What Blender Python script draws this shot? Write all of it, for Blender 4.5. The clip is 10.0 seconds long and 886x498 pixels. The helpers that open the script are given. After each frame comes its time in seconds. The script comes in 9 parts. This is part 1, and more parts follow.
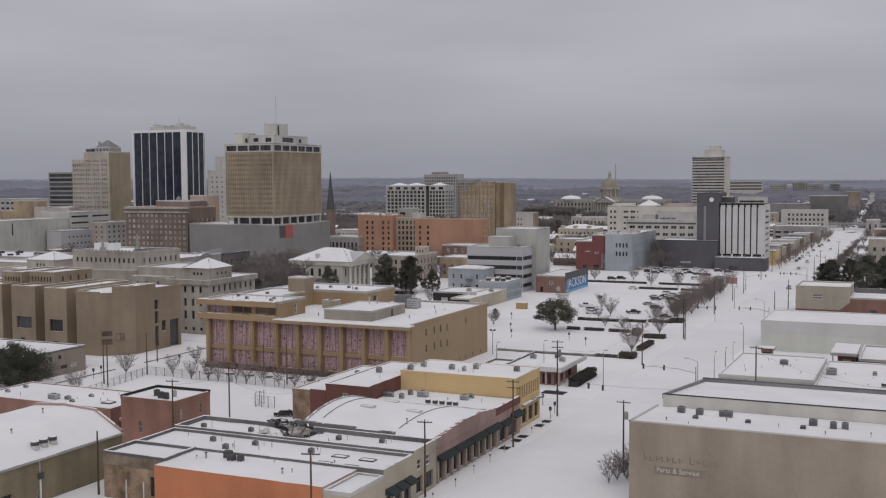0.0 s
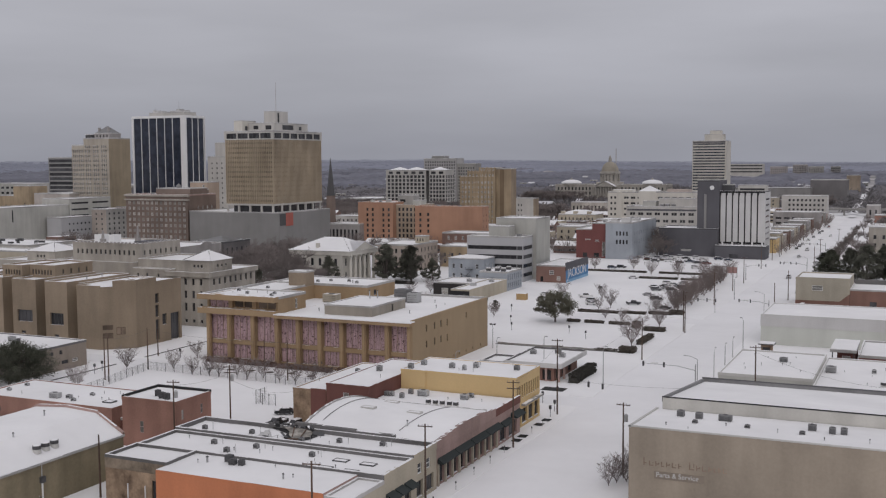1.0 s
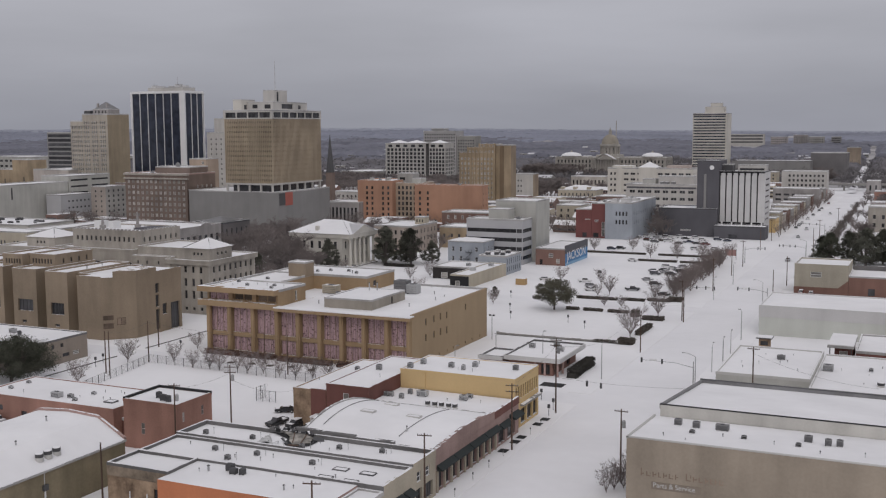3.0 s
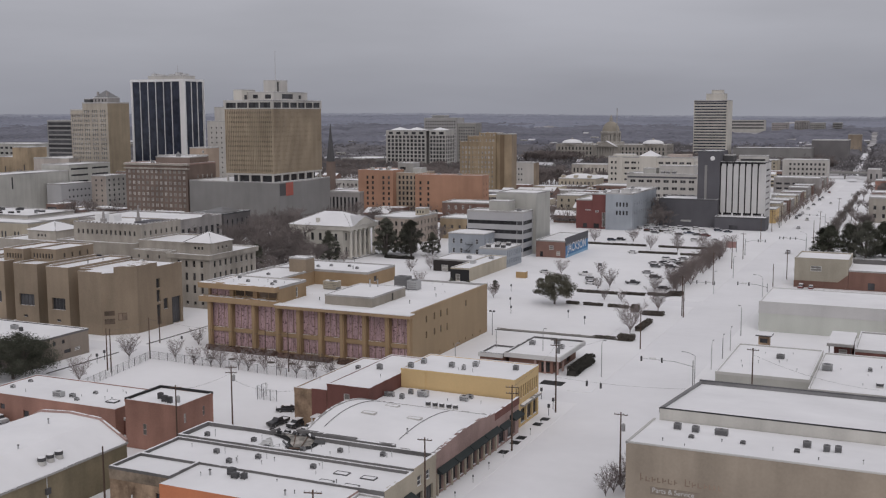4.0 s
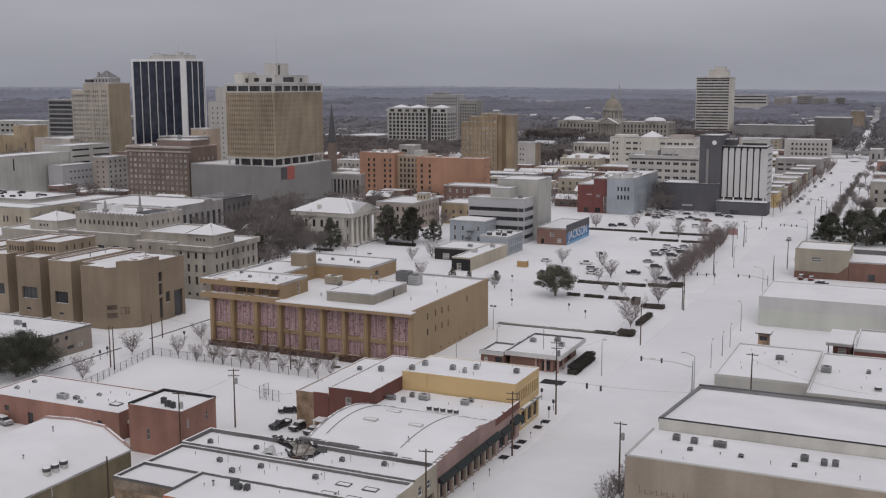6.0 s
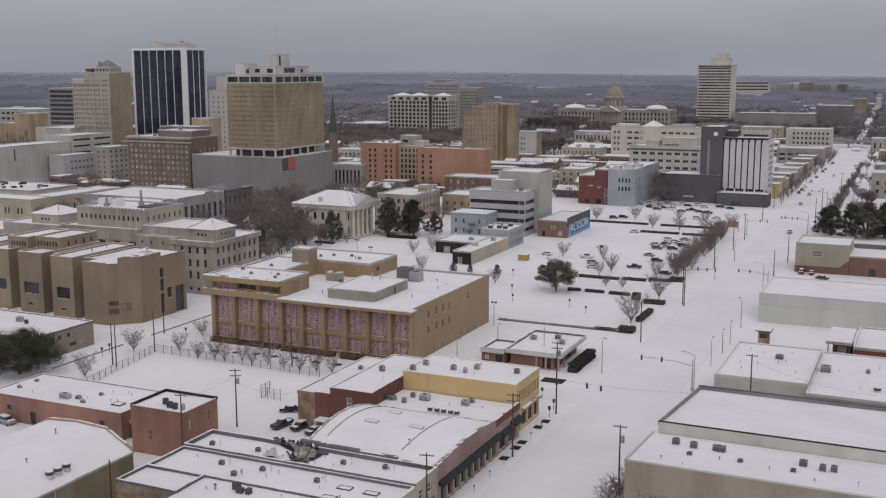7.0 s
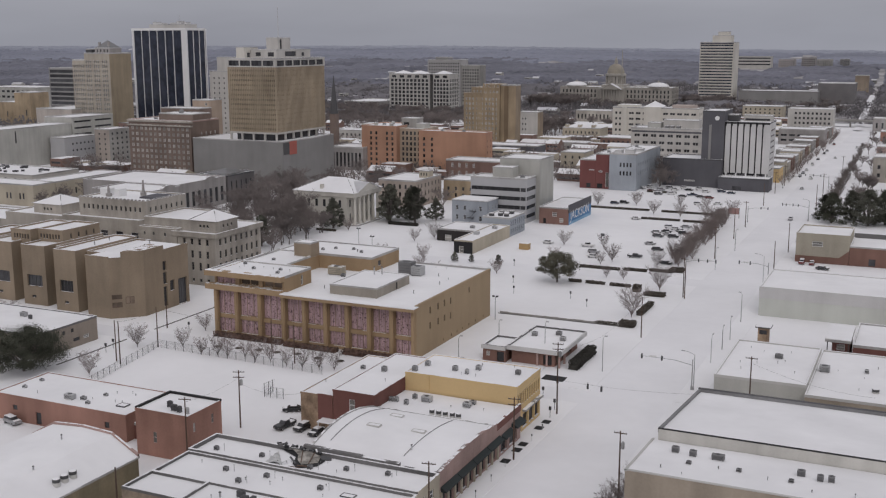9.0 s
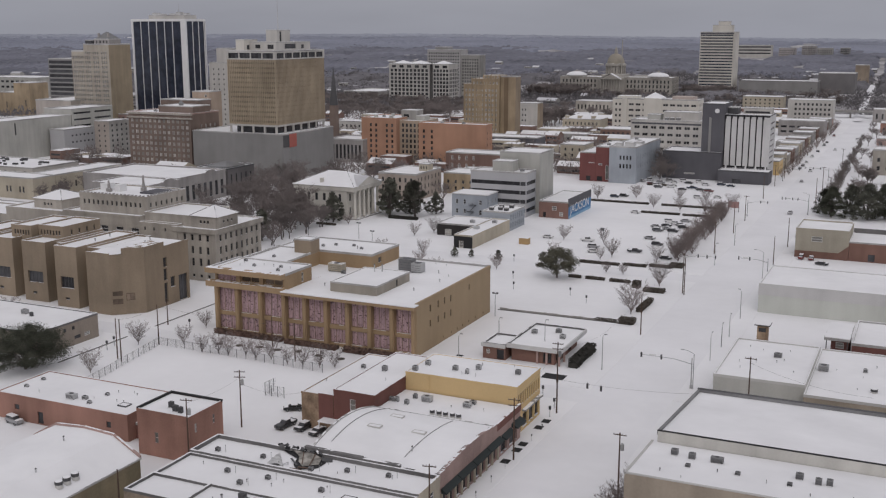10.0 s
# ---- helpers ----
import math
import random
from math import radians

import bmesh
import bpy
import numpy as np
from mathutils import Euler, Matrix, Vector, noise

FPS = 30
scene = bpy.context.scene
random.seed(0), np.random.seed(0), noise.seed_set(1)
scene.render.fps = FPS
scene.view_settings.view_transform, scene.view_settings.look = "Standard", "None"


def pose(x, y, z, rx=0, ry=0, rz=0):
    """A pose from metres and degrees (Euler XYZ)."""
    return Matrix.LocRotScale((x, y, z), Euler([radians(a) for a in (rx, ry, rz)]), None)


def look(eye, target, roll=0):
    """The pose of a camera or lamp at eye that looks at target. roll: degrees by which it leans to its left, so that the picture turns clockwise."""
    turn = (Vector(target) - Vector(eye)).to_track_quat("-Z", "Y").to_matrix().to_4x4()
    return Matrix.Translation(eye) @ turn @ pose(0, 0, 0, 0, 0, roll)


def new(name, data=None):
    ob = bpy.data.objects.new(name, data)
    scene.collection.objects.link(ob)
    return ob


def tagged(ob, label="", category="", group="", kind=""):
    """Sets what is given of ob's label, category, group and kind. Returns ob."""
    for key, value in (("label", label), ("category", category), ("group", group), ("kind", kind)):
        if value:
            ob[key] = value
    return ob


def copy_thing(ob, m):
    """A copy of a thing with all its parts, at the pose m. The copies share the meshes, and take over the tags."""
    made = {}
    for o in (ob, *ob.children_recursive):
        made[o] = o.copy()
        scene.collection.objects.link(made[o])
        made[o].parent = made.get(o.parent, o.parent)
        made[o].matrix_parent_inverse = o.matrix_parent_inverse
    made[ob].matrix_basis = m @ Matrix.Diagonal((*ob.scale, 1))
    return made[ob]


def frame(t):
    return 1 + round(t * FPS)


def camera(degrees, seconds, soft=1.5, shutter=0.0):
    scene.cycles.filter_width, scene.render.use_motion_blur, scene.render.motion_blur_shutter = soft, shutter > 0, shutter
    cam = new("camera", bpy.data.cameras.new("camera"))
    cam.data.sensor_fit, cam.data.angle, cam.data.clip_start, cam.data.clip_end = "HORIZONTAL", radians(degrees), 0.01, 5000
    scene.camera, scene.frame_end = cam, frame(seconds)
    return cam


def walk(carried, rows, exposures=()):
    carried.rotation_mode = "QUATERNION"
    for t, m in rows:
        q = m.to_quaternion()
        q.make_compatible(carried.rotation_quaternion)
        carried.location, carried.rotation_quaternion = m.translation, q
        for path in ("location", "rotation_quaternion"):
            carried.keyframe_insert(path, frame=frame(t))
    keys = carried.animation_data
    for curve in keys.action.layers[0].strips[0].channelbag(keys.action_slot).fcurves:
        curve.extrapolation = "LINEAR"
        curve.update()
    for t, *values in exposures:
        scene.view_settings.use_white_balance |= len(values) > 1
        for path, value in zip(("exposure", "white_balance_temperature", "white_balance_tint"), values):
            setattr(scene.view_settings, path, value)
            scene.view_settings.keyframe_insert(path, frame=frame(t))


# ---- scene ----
cam = camera(45.0, 10.0, soft=1.2)
PATH = [
    (0, pose(-0.000, 0.004, 52.250, 86.312, 0.353, 24.532)),
    (0.5, pose(-0.050, 0.100, 54.178, 85.782, 0.347, 24.527)),
    (1, pose(-0.087, 0.194, 56.100, 85.310, 0.341, 24.543)),
    (1.5, pose(-0.108, 0.275, 57.939, 84.865, 0.341, 24.547)),
    (2, pose(-0.109, 0.354, 59.765, 84.400, 0.322, 24.539)),
    (2.5, pose(-0.098, 0.412, 61.524, 83.979, 0.303, 24.526)),
    (4, pose(-0.115, 0.451, 66.765, 82.732, 0.220, 24.559)),
    (4.5, pose(-0.139, 0.475, 68.546, 82.329, 0.204, 24.565)),
    (5, pose(-0.159, 0.515, 70.300, 81.942, 0.184, 24.586)),
    (5.5, pose(-0.159, 0.558, 72.043, 81.596, 0.162, 24.609)),
    (7, pose(-0.116, 0.653, 77.100, 80.456, 0.114, 24.702)),
    (7.5, pose(-0.122, 0.662, 78.775, 80.081, 0.103, 24.719)),
    (8, pose(-0.141, 0.651, 80.407, 79.761, 0.096, 24.733)),
    (8.5, pose(-0.209, 0.612, 81.973, 79.369, 0.089, 24.756)),
    (9, pose(-0.316, 0.575, 83.621, 79.015, 0.084, 24.751)),
    (9.5, pose(-0.403, 0.542, 85.183, 78.690, 0.075, 24.745)),
    (10, pose(-0.449, 0.498, 86.381, 78.373, 0.063, 24.732)),
]
walk(cam, PATH, ((0, 0.05, 6500, 13), (10, 0.05, 6500, 13)))

# ---- sky and light: a bright overcast winter noon ----
world = bpy.data.worlds.new("overcast_sky")
scene.world = world
world.use_nodes = True
wn, wl = world.node_tree.nodes, world.node_tree.links
wn.clear()


def wnode(kind, **values):
    n = wn.new(kind)
    for key, value in values.items():
        n.inputs[key].default_value = value
    return n


w_out = wn.new("ShaderNodeOutputWorld")
w_bg = wnode("ShaderNodeBackground", Strength=1.0)
w_tex = wn.new("ShaderNodeTexCoord")
w_sep = wn.new("ShaderNodeSeparateXYZ")
w_ramp = wn.new("ShaderNodeValToRGB")
SKY_RAMP = ((0.0, (0.281, 0.293, 0.33)), (0.05, (0.319, 0.33, 0.364)), (0.2, (0.435, 0.44, 0.469)), (0.5, (0.50, 0.50, 0.52)), (1.0, (0.56, 0.56, 0.58)))
while len(w_ramp.color_ramp.elements) < len(SKY_RAMP):
    w_ramp.color_ramp.elements.new(0.5)
for stop, (place, colour) in zip(w_ramp.color_ramp.elements, SKY_RAMP):
    stop.position, stop.color = place, (*colour, 1)
w_map = wn.new("ShaderNodeMapping")
w_map.inputs["Scale"].default_value = (1.3, 1.3, 7.0)
w_cloud = wnode("ShaderNodeTexNoise", Scale=1.5, Detail=5.0, Roughness=0.5)
w_range = wn.new("ShaderNodeMapRange")
for key, value in (("From Min", 0.3), ("From Max", 0.7), ("To Min", 0.87), ("To Max", 1.13)):
    w_range.inputs[key].default_value = value
w_mul = wn.new("ShaderNodeVectorMath")
w_mul.operation = "SCALE"
w_sky = wn.new("ShaderNodeTexSky")
w_sky.sky_type, w_sky.sun_disc = "NISHITA", False
w_sky.sun_elevation, w_sky.sun_rotation, w_sky.dust_density, w_sky.ozone_density = radians(38), radians(160), 5.0, 1.0
w_thin = wn.new("ShaderNodeVectorMath")
w_thin.operation = "SCALE"
w_thin.inputs["Scale"].default_value = 0.006
w_add = wn.new("ShaderNodeVectorMath")
w_add.operation = "ADD"
wl.new(w_tex.outputs["Generated"], w_sep.inputs[0])
wl.new(w_sep.outputs["Z"], w_ramp.inputs["Fac"])
wl.new(w_tex.outputs["Generated"], w_map.inputs["Vector"])
wl.new(w_map.outputs[0], w_cloud.inputs["Vector"])
wl.new(w_cloud.outputs[0], w_range.inputs["Value"])
wl.new(w_ramp.outputs[0], w_mul.inputs[0])
wl.new(w_range.outputs[0], w_mul.inputs["Scale"])
wl.new(w_sky.outputs[0], w_thin.inputs[0])
wl.new(w_mul.outputs[0], w_add.inputs[0])
wl.new(w_thin.outputs[0], w_add.inputs[1])
wl.new(w_add.outputs[0], w_bg.inputs["Color"])
wl.new(w_bg.outputs[0], w_out.inputs["Surface"])

sun_data = bpy.data.lights.new("sun", "SUN")
sun_data.energy, sun_data.angle, sun_data.color = 0.5, radians(40), (1.0, 0.97, 0.93)
sun = new("sun", sun_data)
sun.matrix_world = look((60, -120, 140), (0, 0, 0))

# ---- materials ----
def mat(name, colour, rough=0.85, var=0.16, broad=0.06, fine=2.5, streak=0.0, bump=0.15, metal=0.0, spec=0.3, tint=None, spread=0.0):
    """A painted, stone or brick surface: broad stains, fine grain, optional rain streaks; spread: how far pieces differ."""
    grey = 0.3 * colour[0] + 0.55 * colour[1] + 0.15 * colour[2]
    colour = tuple(grey + (c - grey) * 0.85 for c in colour)
    m = bpy.data.materials.new(name)
    m.use_nodes = True
    n, l = m.node_tree.nodes, m.node_tree.links
    b = n["Principled BSDF"]
    b.inputs["Roughness"].default_value, b.inputs["Metallic"].default_value = rough, metal
    b.inputs["Specular IOR Level"].default_value = spec
    geo = n.new("ShaderNodeNewGeometry")
    big, small = n.new("ShaderNodeTexNoise"), n.new("ShaderNodeTexNoise")
    big.inputs["Scale"].default_value, big.inputs["Detail"].default_value = broad, 6
    small.inputs["Scale"].default_value, small.inputs["Detail"].default_value = fine, 3
    l.new(geo.outputs["Position"], big.inputs["Vector"])
    l.new(geo.outputs["Position"], small.inputs["Vector"])
    total = n.new("ShaderNodeMath")
    total.operation = "MULTIPLY_ADD"
    total.inputs[1].default_value = 0.26
    l.new(small.outputs[0], total.inputs[0])
    l.new(big.outputs[0], total.inputs[2])
    last = total
    if streak:
        mp = n.new("ShaderNodeMapping")
        mp.inputs["Scale"].default_value = (0.3, 0.3, 0.04)
        st = n.new("ShaderNodeTexNoise")
        st.inputs["Scale"].default_value, st.inputs["Detail"].default_value = 1.0, 3
        l.new(geo.outputs["Position"], mp.inputs["Vector"])
        l.new(mp.outputs[0], st.inputs["Vector"])
        mm = n.new("ShaderNodeMath")
        mm.operation = "MULTIPLY_ADD"
        mm.inputs[1].default_value = streak
        l.new(st.outputs[0], mm.inputs[0])
        l.new(total.outputs[0], mm.inputs[2])
        last = mm
    rng = n.new("ShaderNodeMapRange")
    mid = 0.63 + 0.5 * streak
    rng.inputs["From Min"].default_value, rng.inputs["From Max"].default_value = mid - 0.3, mid + 0.3
    rng.inputs["To Min"].default_value, rng.inputs["To Max"].default_value = 0.0, 1.0
    l.new(last.outputs[0], rng.inputs["Value"])
    mix = n.new("ShaderNodeMix")
    mix.data_type = "RGBA"
    dark = tint or tuple(c * (1 - 2 * var) for c in colour)
    lite = tuple(min(c * (1 + var), 0.92) for c in colour)
    mix.inputs[6].default_value, mix.inputs[7].default_value = (*dark, 1), (*lite, 1)
    l.new(rng.outputs[0], mix.inputs[0])
    out = mix.outputs[2]
    if spread:
        info, hsv, rr = n.new("ShaderNodeObjectInfo"), n.new("ShaderNodeHueSaturation"), n.new("ShaderNodeMapRange")
        rr.inputs["To Min"].default_value, rr.inputs["To Max"].default_value = 1 - spread, 1 + spread
        l.new(info.outputs["Random"], rr.inputs["Value"])
        l.new(rr.outputs[0], hsv.inputs["Value"])
        l.new(out, hsv.inputs["Color"])
        out = hsv.outputs[0]
    l.new(out, b.inputs["Base Color"])
    if bump:
        bp = n.new("ShaderNodeBump")
        bp.inputs["Strength"].default_value, bp.inputs["Distance"].default_value = bump, 0.05
        l.new(small.outputs[0], bp.inputs["Height"])
        l.new(bp.outputs[0], b.inputs["Normal"])
    return m


def glass(name, colour, rough=0.08, spread=0.0, pattern=None):
    """A window pane seen from outside by day: dark, glossy, with a broken reflection; pattern: colour of what hangs behind it."""
    m = mat(name, colour, rough=rough, var=0.3, broad=0.2, fine=0.9, bump=0.0, spec=0.28, spread=spread)
    if pattern:
        n, l = m.node_tree.nodes, m.node_tree.links
        b = n["Principled BSDF"]
        geo = n.new("ShaderNodeNewGeometry")
        fold, figure = n.new("ShaderNodeTexNoise"), n.new("ShaderNodeTexNoise")
        fold.inputs["Scale"].default_value, fold.inputs["Detail"].default_value = 1.0, 3
        figure.inputs["Scale"].default_value, figure.inputs["Detail"].default_value = 1.5, 8
        figure.inputs["Roughness"].default_value, figure.inputs["Distortion"].default_value = 0.62, 1.2
        mp = n.new("ShaderNodeMapping")
        mp.inputs["Scale"].default_value = (3.2, 3.2, 0.12)
        pale, dark, mix = n.new("ShaderNodeValToRGB"), n.new("ShaderNodeValToRGB"), n.new("ShaderNodeMix")
        for stop, place, c in zip(pale.color_ramp.elements, (0.36, 0.62), (tuple(k * 0.55 for k in pattern), pattern)):
            stop.position, stop.color = place, (*c, 1)
        for stop, place, c in zip(dark.color_ramp.elements, (0.535, 0.625), ((0, 0, 0), (1, 1, 1))):
            stop.position, stop.color = place, (*c, 1)
        mix.data_type = "RGBA"
        mix.inputs[7].default_value = (*colour, 1)
        l.new(geo.outputs["Position"], mp.inputs["Vector"])
        l.new(mp.outputs[0], fold.inputs["Vector"])
        l.new(geo.outputs["Position"], figure.inputs["Vector"])
        l.new(fold.outputs[0], pale.inputs["Fac"])
        l.new(figure.outputs[0], dark.inputs["Fac"])
        l.new(dark.outputs[0], mix.inputs[0])
        l.new(pale.outputs[0], mix.inputs[6])
        l.new(mix.outputs[2], b.inputs["Base Color"])
    return m


SNOW = mat("fresh_snow", (0.82, 0.82, 0.84), rough=0.9, var=0.045, broad=0.03, fine=0.25, bump=0.05, spec=0.2)
SNOW_ROOF = mat("roof_snow", (0.82, 0.82, 0.84), rough=0.9, var=0.05, broad=0.08, fine=0.35, bump=0.06, spec=0.2)
SLUSH = mat("tracked_snow", (0.79, 0.79, 0.815), rough=0.8, var=0.045, broad=0.04, fine=0.3, bump=0.06, spec=0.3)
CONCRETE = mat("grey_concrete", (0.33, 0.32, 0.30), streak=0.6)
COPING = mat("weathered_coping", (0.17, 0.165, 0.165), var=0.3, fine=1.2)
COPING_PALE = mat("pale_coping", (0.45, 0.44, 0.43), var=0.3, fine=1.0)


def snow_lined(m, share):
    """Ragged snow lying on the upward faces of a material."""
    n, l = m.node_tree.nodes, m.node_tree.links
    b = n["Principled BSDF"]
    old = b.inputs["Base Color"].links[0].from_socket
    geo, sep, no = n.new("ShaderNodeNewGeometry"), n.new("ShaderNodeSeparateXYZ"), n.new("ShaderNodeTexNoise")
    no.inputs["Scale"].default_value, no.inputs["Detail"].default_value = 0.45, 8
    up, lie, both, mix = n.new("ShaderNodeMapRange"), n.new("ShaderNodeMapRange"), n.new("ShaderNodeMath"), n.new("ShaderNodeMix")
    up.inputs["From Min"].default_value, up.inputs["From Max"].default_value = 0.5, 0.7
    lie.inputs["From Min"].default_value, lie.inputs["From Max"].default_value = 0.62 - 0.25 * share, 0.66 - 0.25 * share
    both.operation, mix.data_type = "MULTIPLY", "RGBA"
    l.new(geo.outputs["Normal"], sep.inputs[0])
    l.new(sep.outputs["Z"], up.inputs["Value"])
    l.new(geo.outputs["Position"], no.inputs["Vector"])
    l.new(no.outputs[0], lie.inputs["Value"])
    l.new(up.outputs[0], both.inputs[0])
    l.new(lie.outputs[0], both.inputs[1])
    l.new(both.outputs[0], mix.inputs[0])
    l.new(old, mix.inputs[6])
    mix.inputs[7].default_value = (0.82, 0.82, 0.84, 1)
    l.new(mix.outputs[2], b.inputs["Base Color"])


snow_lined(COPING, 0.55)
snow_lined(COPING_PALE, 0.7)
PARAPET_GREY = mat("weathered_grey_parapet", (0.24, 0.24, 0.245), var=0.25, fine=1.2, streak=0.4)
BLACK = mat("black_tar", (0.025, 0.025, 0.027), rough=0.7)
OCHRE = mat("ochre_brick", (0.36, 0.242, 0.128), streak=0.5, var=0.13)
OCHRE_SIDE = mat("ochre_stucco", (0.365, 0.262, 0.15), streak=0.5, var=0.1)
JAIL = mat("tan_concrete", (0.30, 0.23, 0.158), streak=0.5, var=0.17)
LIME = mat("limestone", (0.395, 0.36, 0.312), streak=0.8, var=0.2)
LIME_GREY = mat("grey_limestone", (0.33, 0.31, 0.30), streak=0.8)
WHITE_STUCCO = mat("white_stucco", (0.50, 0.48, 0.45), streak=0.6, var=0.12)
IVORY = mat("ivory_stucco", (0.60, 0.57, 0.51), streak=0.5, var=0.1)
UMBER_BRICK = mat("umber_brick", (0.225, 0.165, 0.137), streak=0.4, var=0.2, fine=3.0)
CAPITOL_STONE = mat("weathered_capitol_stone", (0.385, 0.36, 0.32), streak=0.5, var=0.12)
AGED_PANEL = mat("aged_white_panel", (0.57, 0.565, 0.56), var=0.1, streak=0.4, rough=0.6)
WHITE_PAINT = mat("white_paint", (0.74, 0.74, 0.74), var=0.06, rough=0.6)
CREAM = mat("cream_paint", (0.46, 0.405, 0.31), streak=0.4)
BEIGE_WALL = mat("beige_render", (0.35, 0.29, 0.222), streak=0.8, var=0.15, broad=0.07)
HALL_RENDER = mat("whitish_render", (0.58, 0.565, 0.52), streak=0.7, var=0.12)
METAL_EDGE = mat("pale_metal_edge", (0.52, 0.51, 0.49), var=0.12, rough=0.5)
PALE_WALL = mat("pale_grey_render", (0.45, 0.445, 0.41), streak=0.7, var=0.12)
GREEN_WALL = mat("pale_green_metal", (0.56, 0.58, 0.53), streak=0.6, var=0.08, rough=0.5)
RED_BRICK = mat("red_brick", (0.385, 0.195, 0.145), streak=0.4, var=0.26, fine=4.0)
DARK_BRICK = mat("dark_red_brick", (0.21, 0.085, 0.07), streak=0.4, var=0.22, fine=4.0)
ORANGE_BRICK = mat("orange_brick", (0.47, 0.25, 0.155), streak=0.4, var=0.12, fine=3.0)
ORANGE_PAINT = mat("orange_painted_brick", (0.56, 0.185, 0.07), streak=0.5, var=0.14)
BROWN_BRICK = mat("brown_brick", (0.215, 0.13, 0.105), streak=0.4, var=0.2, fine=3.0)
OLD_BRICK = mat("weathered_tan_brick", (0.35, 0.245, 0.155), streak=0.8, var=0.45, broad=0.35, tint=(0.105, 0.07, 0.048))
OLIVE_BRICK = mat("olive_tan_brick", (0.25, 0.205, 0.125), streak=0.6, var=0.22, broad=0.12)
YELLOW_PAINT = mat("yellow_paint", (0.66, 0.46, 0.20), streak=0.3, var=0.08)
PINK_WALL = mat("pinkish_brick", (0.42, 0.28, 0.25), streak=0.5, var=0.2)
TAN_TOWER = mat("gold_tan_panel", (0.435, 0.352, 0.25), streak=0.5, var=0.15)
GREY_WALL = mat("grey_panel", (0.25, 0.245, 0.24), streak=0.5, var=0.08)
DARK_GREY = mat("charcoal_panel", (0.115, 0.113, 0.128), streak=0.3, var=0.15)
LIGHT_GREY = mat("light_grey_panel", (0.44, 0.44, 0.455), streak=0.3, var=0.06)
BLUE_GREY = mat("pale_blue_paint", (0.355, 0.39, 0.435), streak=0.5, var=0.12)
BARN_RED = mat("barn_red_paint", (0.21, 0.072, 0.066), streak=0.4, var=0.15)
OCHRE_TOWER = mat("ochre_stone", (0.385, 0.29, 0.18), streak=0.6, var=0.2)
ROOF_GREY = mat("grey_metal_roof", (0.20, 0.20, 0.205), var=0.2, rough=0.5)
METAL = mat("galvanised_metal", (0.40, 0.405, 0.41), rough=0.5, var=0.25, metal=0.2, spread=0.35)
DARK_METAL = mat("dark_metal", (0.085, 0.085, 0.09), rough=0.5, var=0.2)
WOOD = mat("weathered_pole_wood", (0.12, 0.075, 0.055), var=0.3, fine=6.0)
GLASS = glass("dark_glass", (0.06, 0.06, 0.066), rough=0.18, spread=0.5)
GLASS_BLUE = glass("blue_black_glass", (0.04, 0.048, 0.075), rough=0.15)
GLASS_PALE = glass("curtained_glass", (0.25, 0.24, 0.22), rough=0.3, spread=0.6)
GLASS_WARM = glass("tan_tinted_glass", (0.17, 0.125, 0.09), rough=0.25, spread=0.45)
GLASS_PINK = glass("pink_curtained_glass", (0.075, 0.04, 0.05), rough=0.35, pattern=(0.54, 0.375, 0.395))
AWNING = mat("dark_green_canvas", (0.035, 0.045, 0.046), rough=0.8)
MURAL_BLUE = mat("blue_mural_paint", (0.06, 0.22, 0.46), var=0.2, rough=0.7)
BARK = mat("bare_bark", (0.17, 0.145, 0.135), var=0.3, fine=5.0)
for wall_kind in (OCHRE, JAIL, LIME, LIME_GREY, BEIGE_WALL, PALE_WALL, WHITE_STUCCO, CREAM, IVORY, CONCRETE, CAPITOL_STONE, PINK_WALL, OCHRE_TOWER, YELLOW_PAINT, GREY_WALL, DARK_BRICK):
    snow_lined(wall_kind, 0.75)
TWIG = mat("bare_twigs", (0.20, 0.172, 0.165), var=0.3)
DARK_TWIG = mat("brown_bare_twigs", (0.235, 0.20, 0.19), var=0.3)
FROST_TWIG = mat("snow_dusted_twigs", (0.255, 0.212, 0.205), var=0.3, fine=4.0)
SCRUB_TWIG = mat("red_brown_scrub_twigs", (0.27, 0.22, 0.205), var=0.3, fine=4.0)
LEAF_DARK = mat("dark_evergreen_leaf", (0.092, 0.097, 0.072), var=0.4, broad=0.4, rough=0.95, spec=0.05)
LEAF_GREY = mat("grey_green_leaf", (0.138, 0.14, 0.112), var=0.4, broad=0.4, rough=0.95, spec=0.05)
LEAF = mat("evergreen_leaf", (0.142, 0.136, 0.1), var=0.4, broad=0.5, rough=0.95, spec=0.05)
HEDGE = mat("winter_hedge", (0.115, 0.098, 0.08), var=0.5, broad=1.0)
RUST_HEDGE = mat("rust_brown_shrub", (0.19, 0.115, 0.09), var=0.45, broad=0.8)
DARK_HEDGE = mat("dark_evergreen_hedge", (0.055, 0.052, 0.045), var=0.4, broad=1.0)
WOODS = mat("far_bare_woods", (0.16, 0.15, 0.158), var=0.3, broad=0.01, fine=0.12, bump=0)
RUBBER = mat("tyre_rubber", (0.02, 0.02, 0.02), rough=0.8)
RED_SIGN = mat("red_paint", (0.42, 0.03, 0.03), rough=0.5)

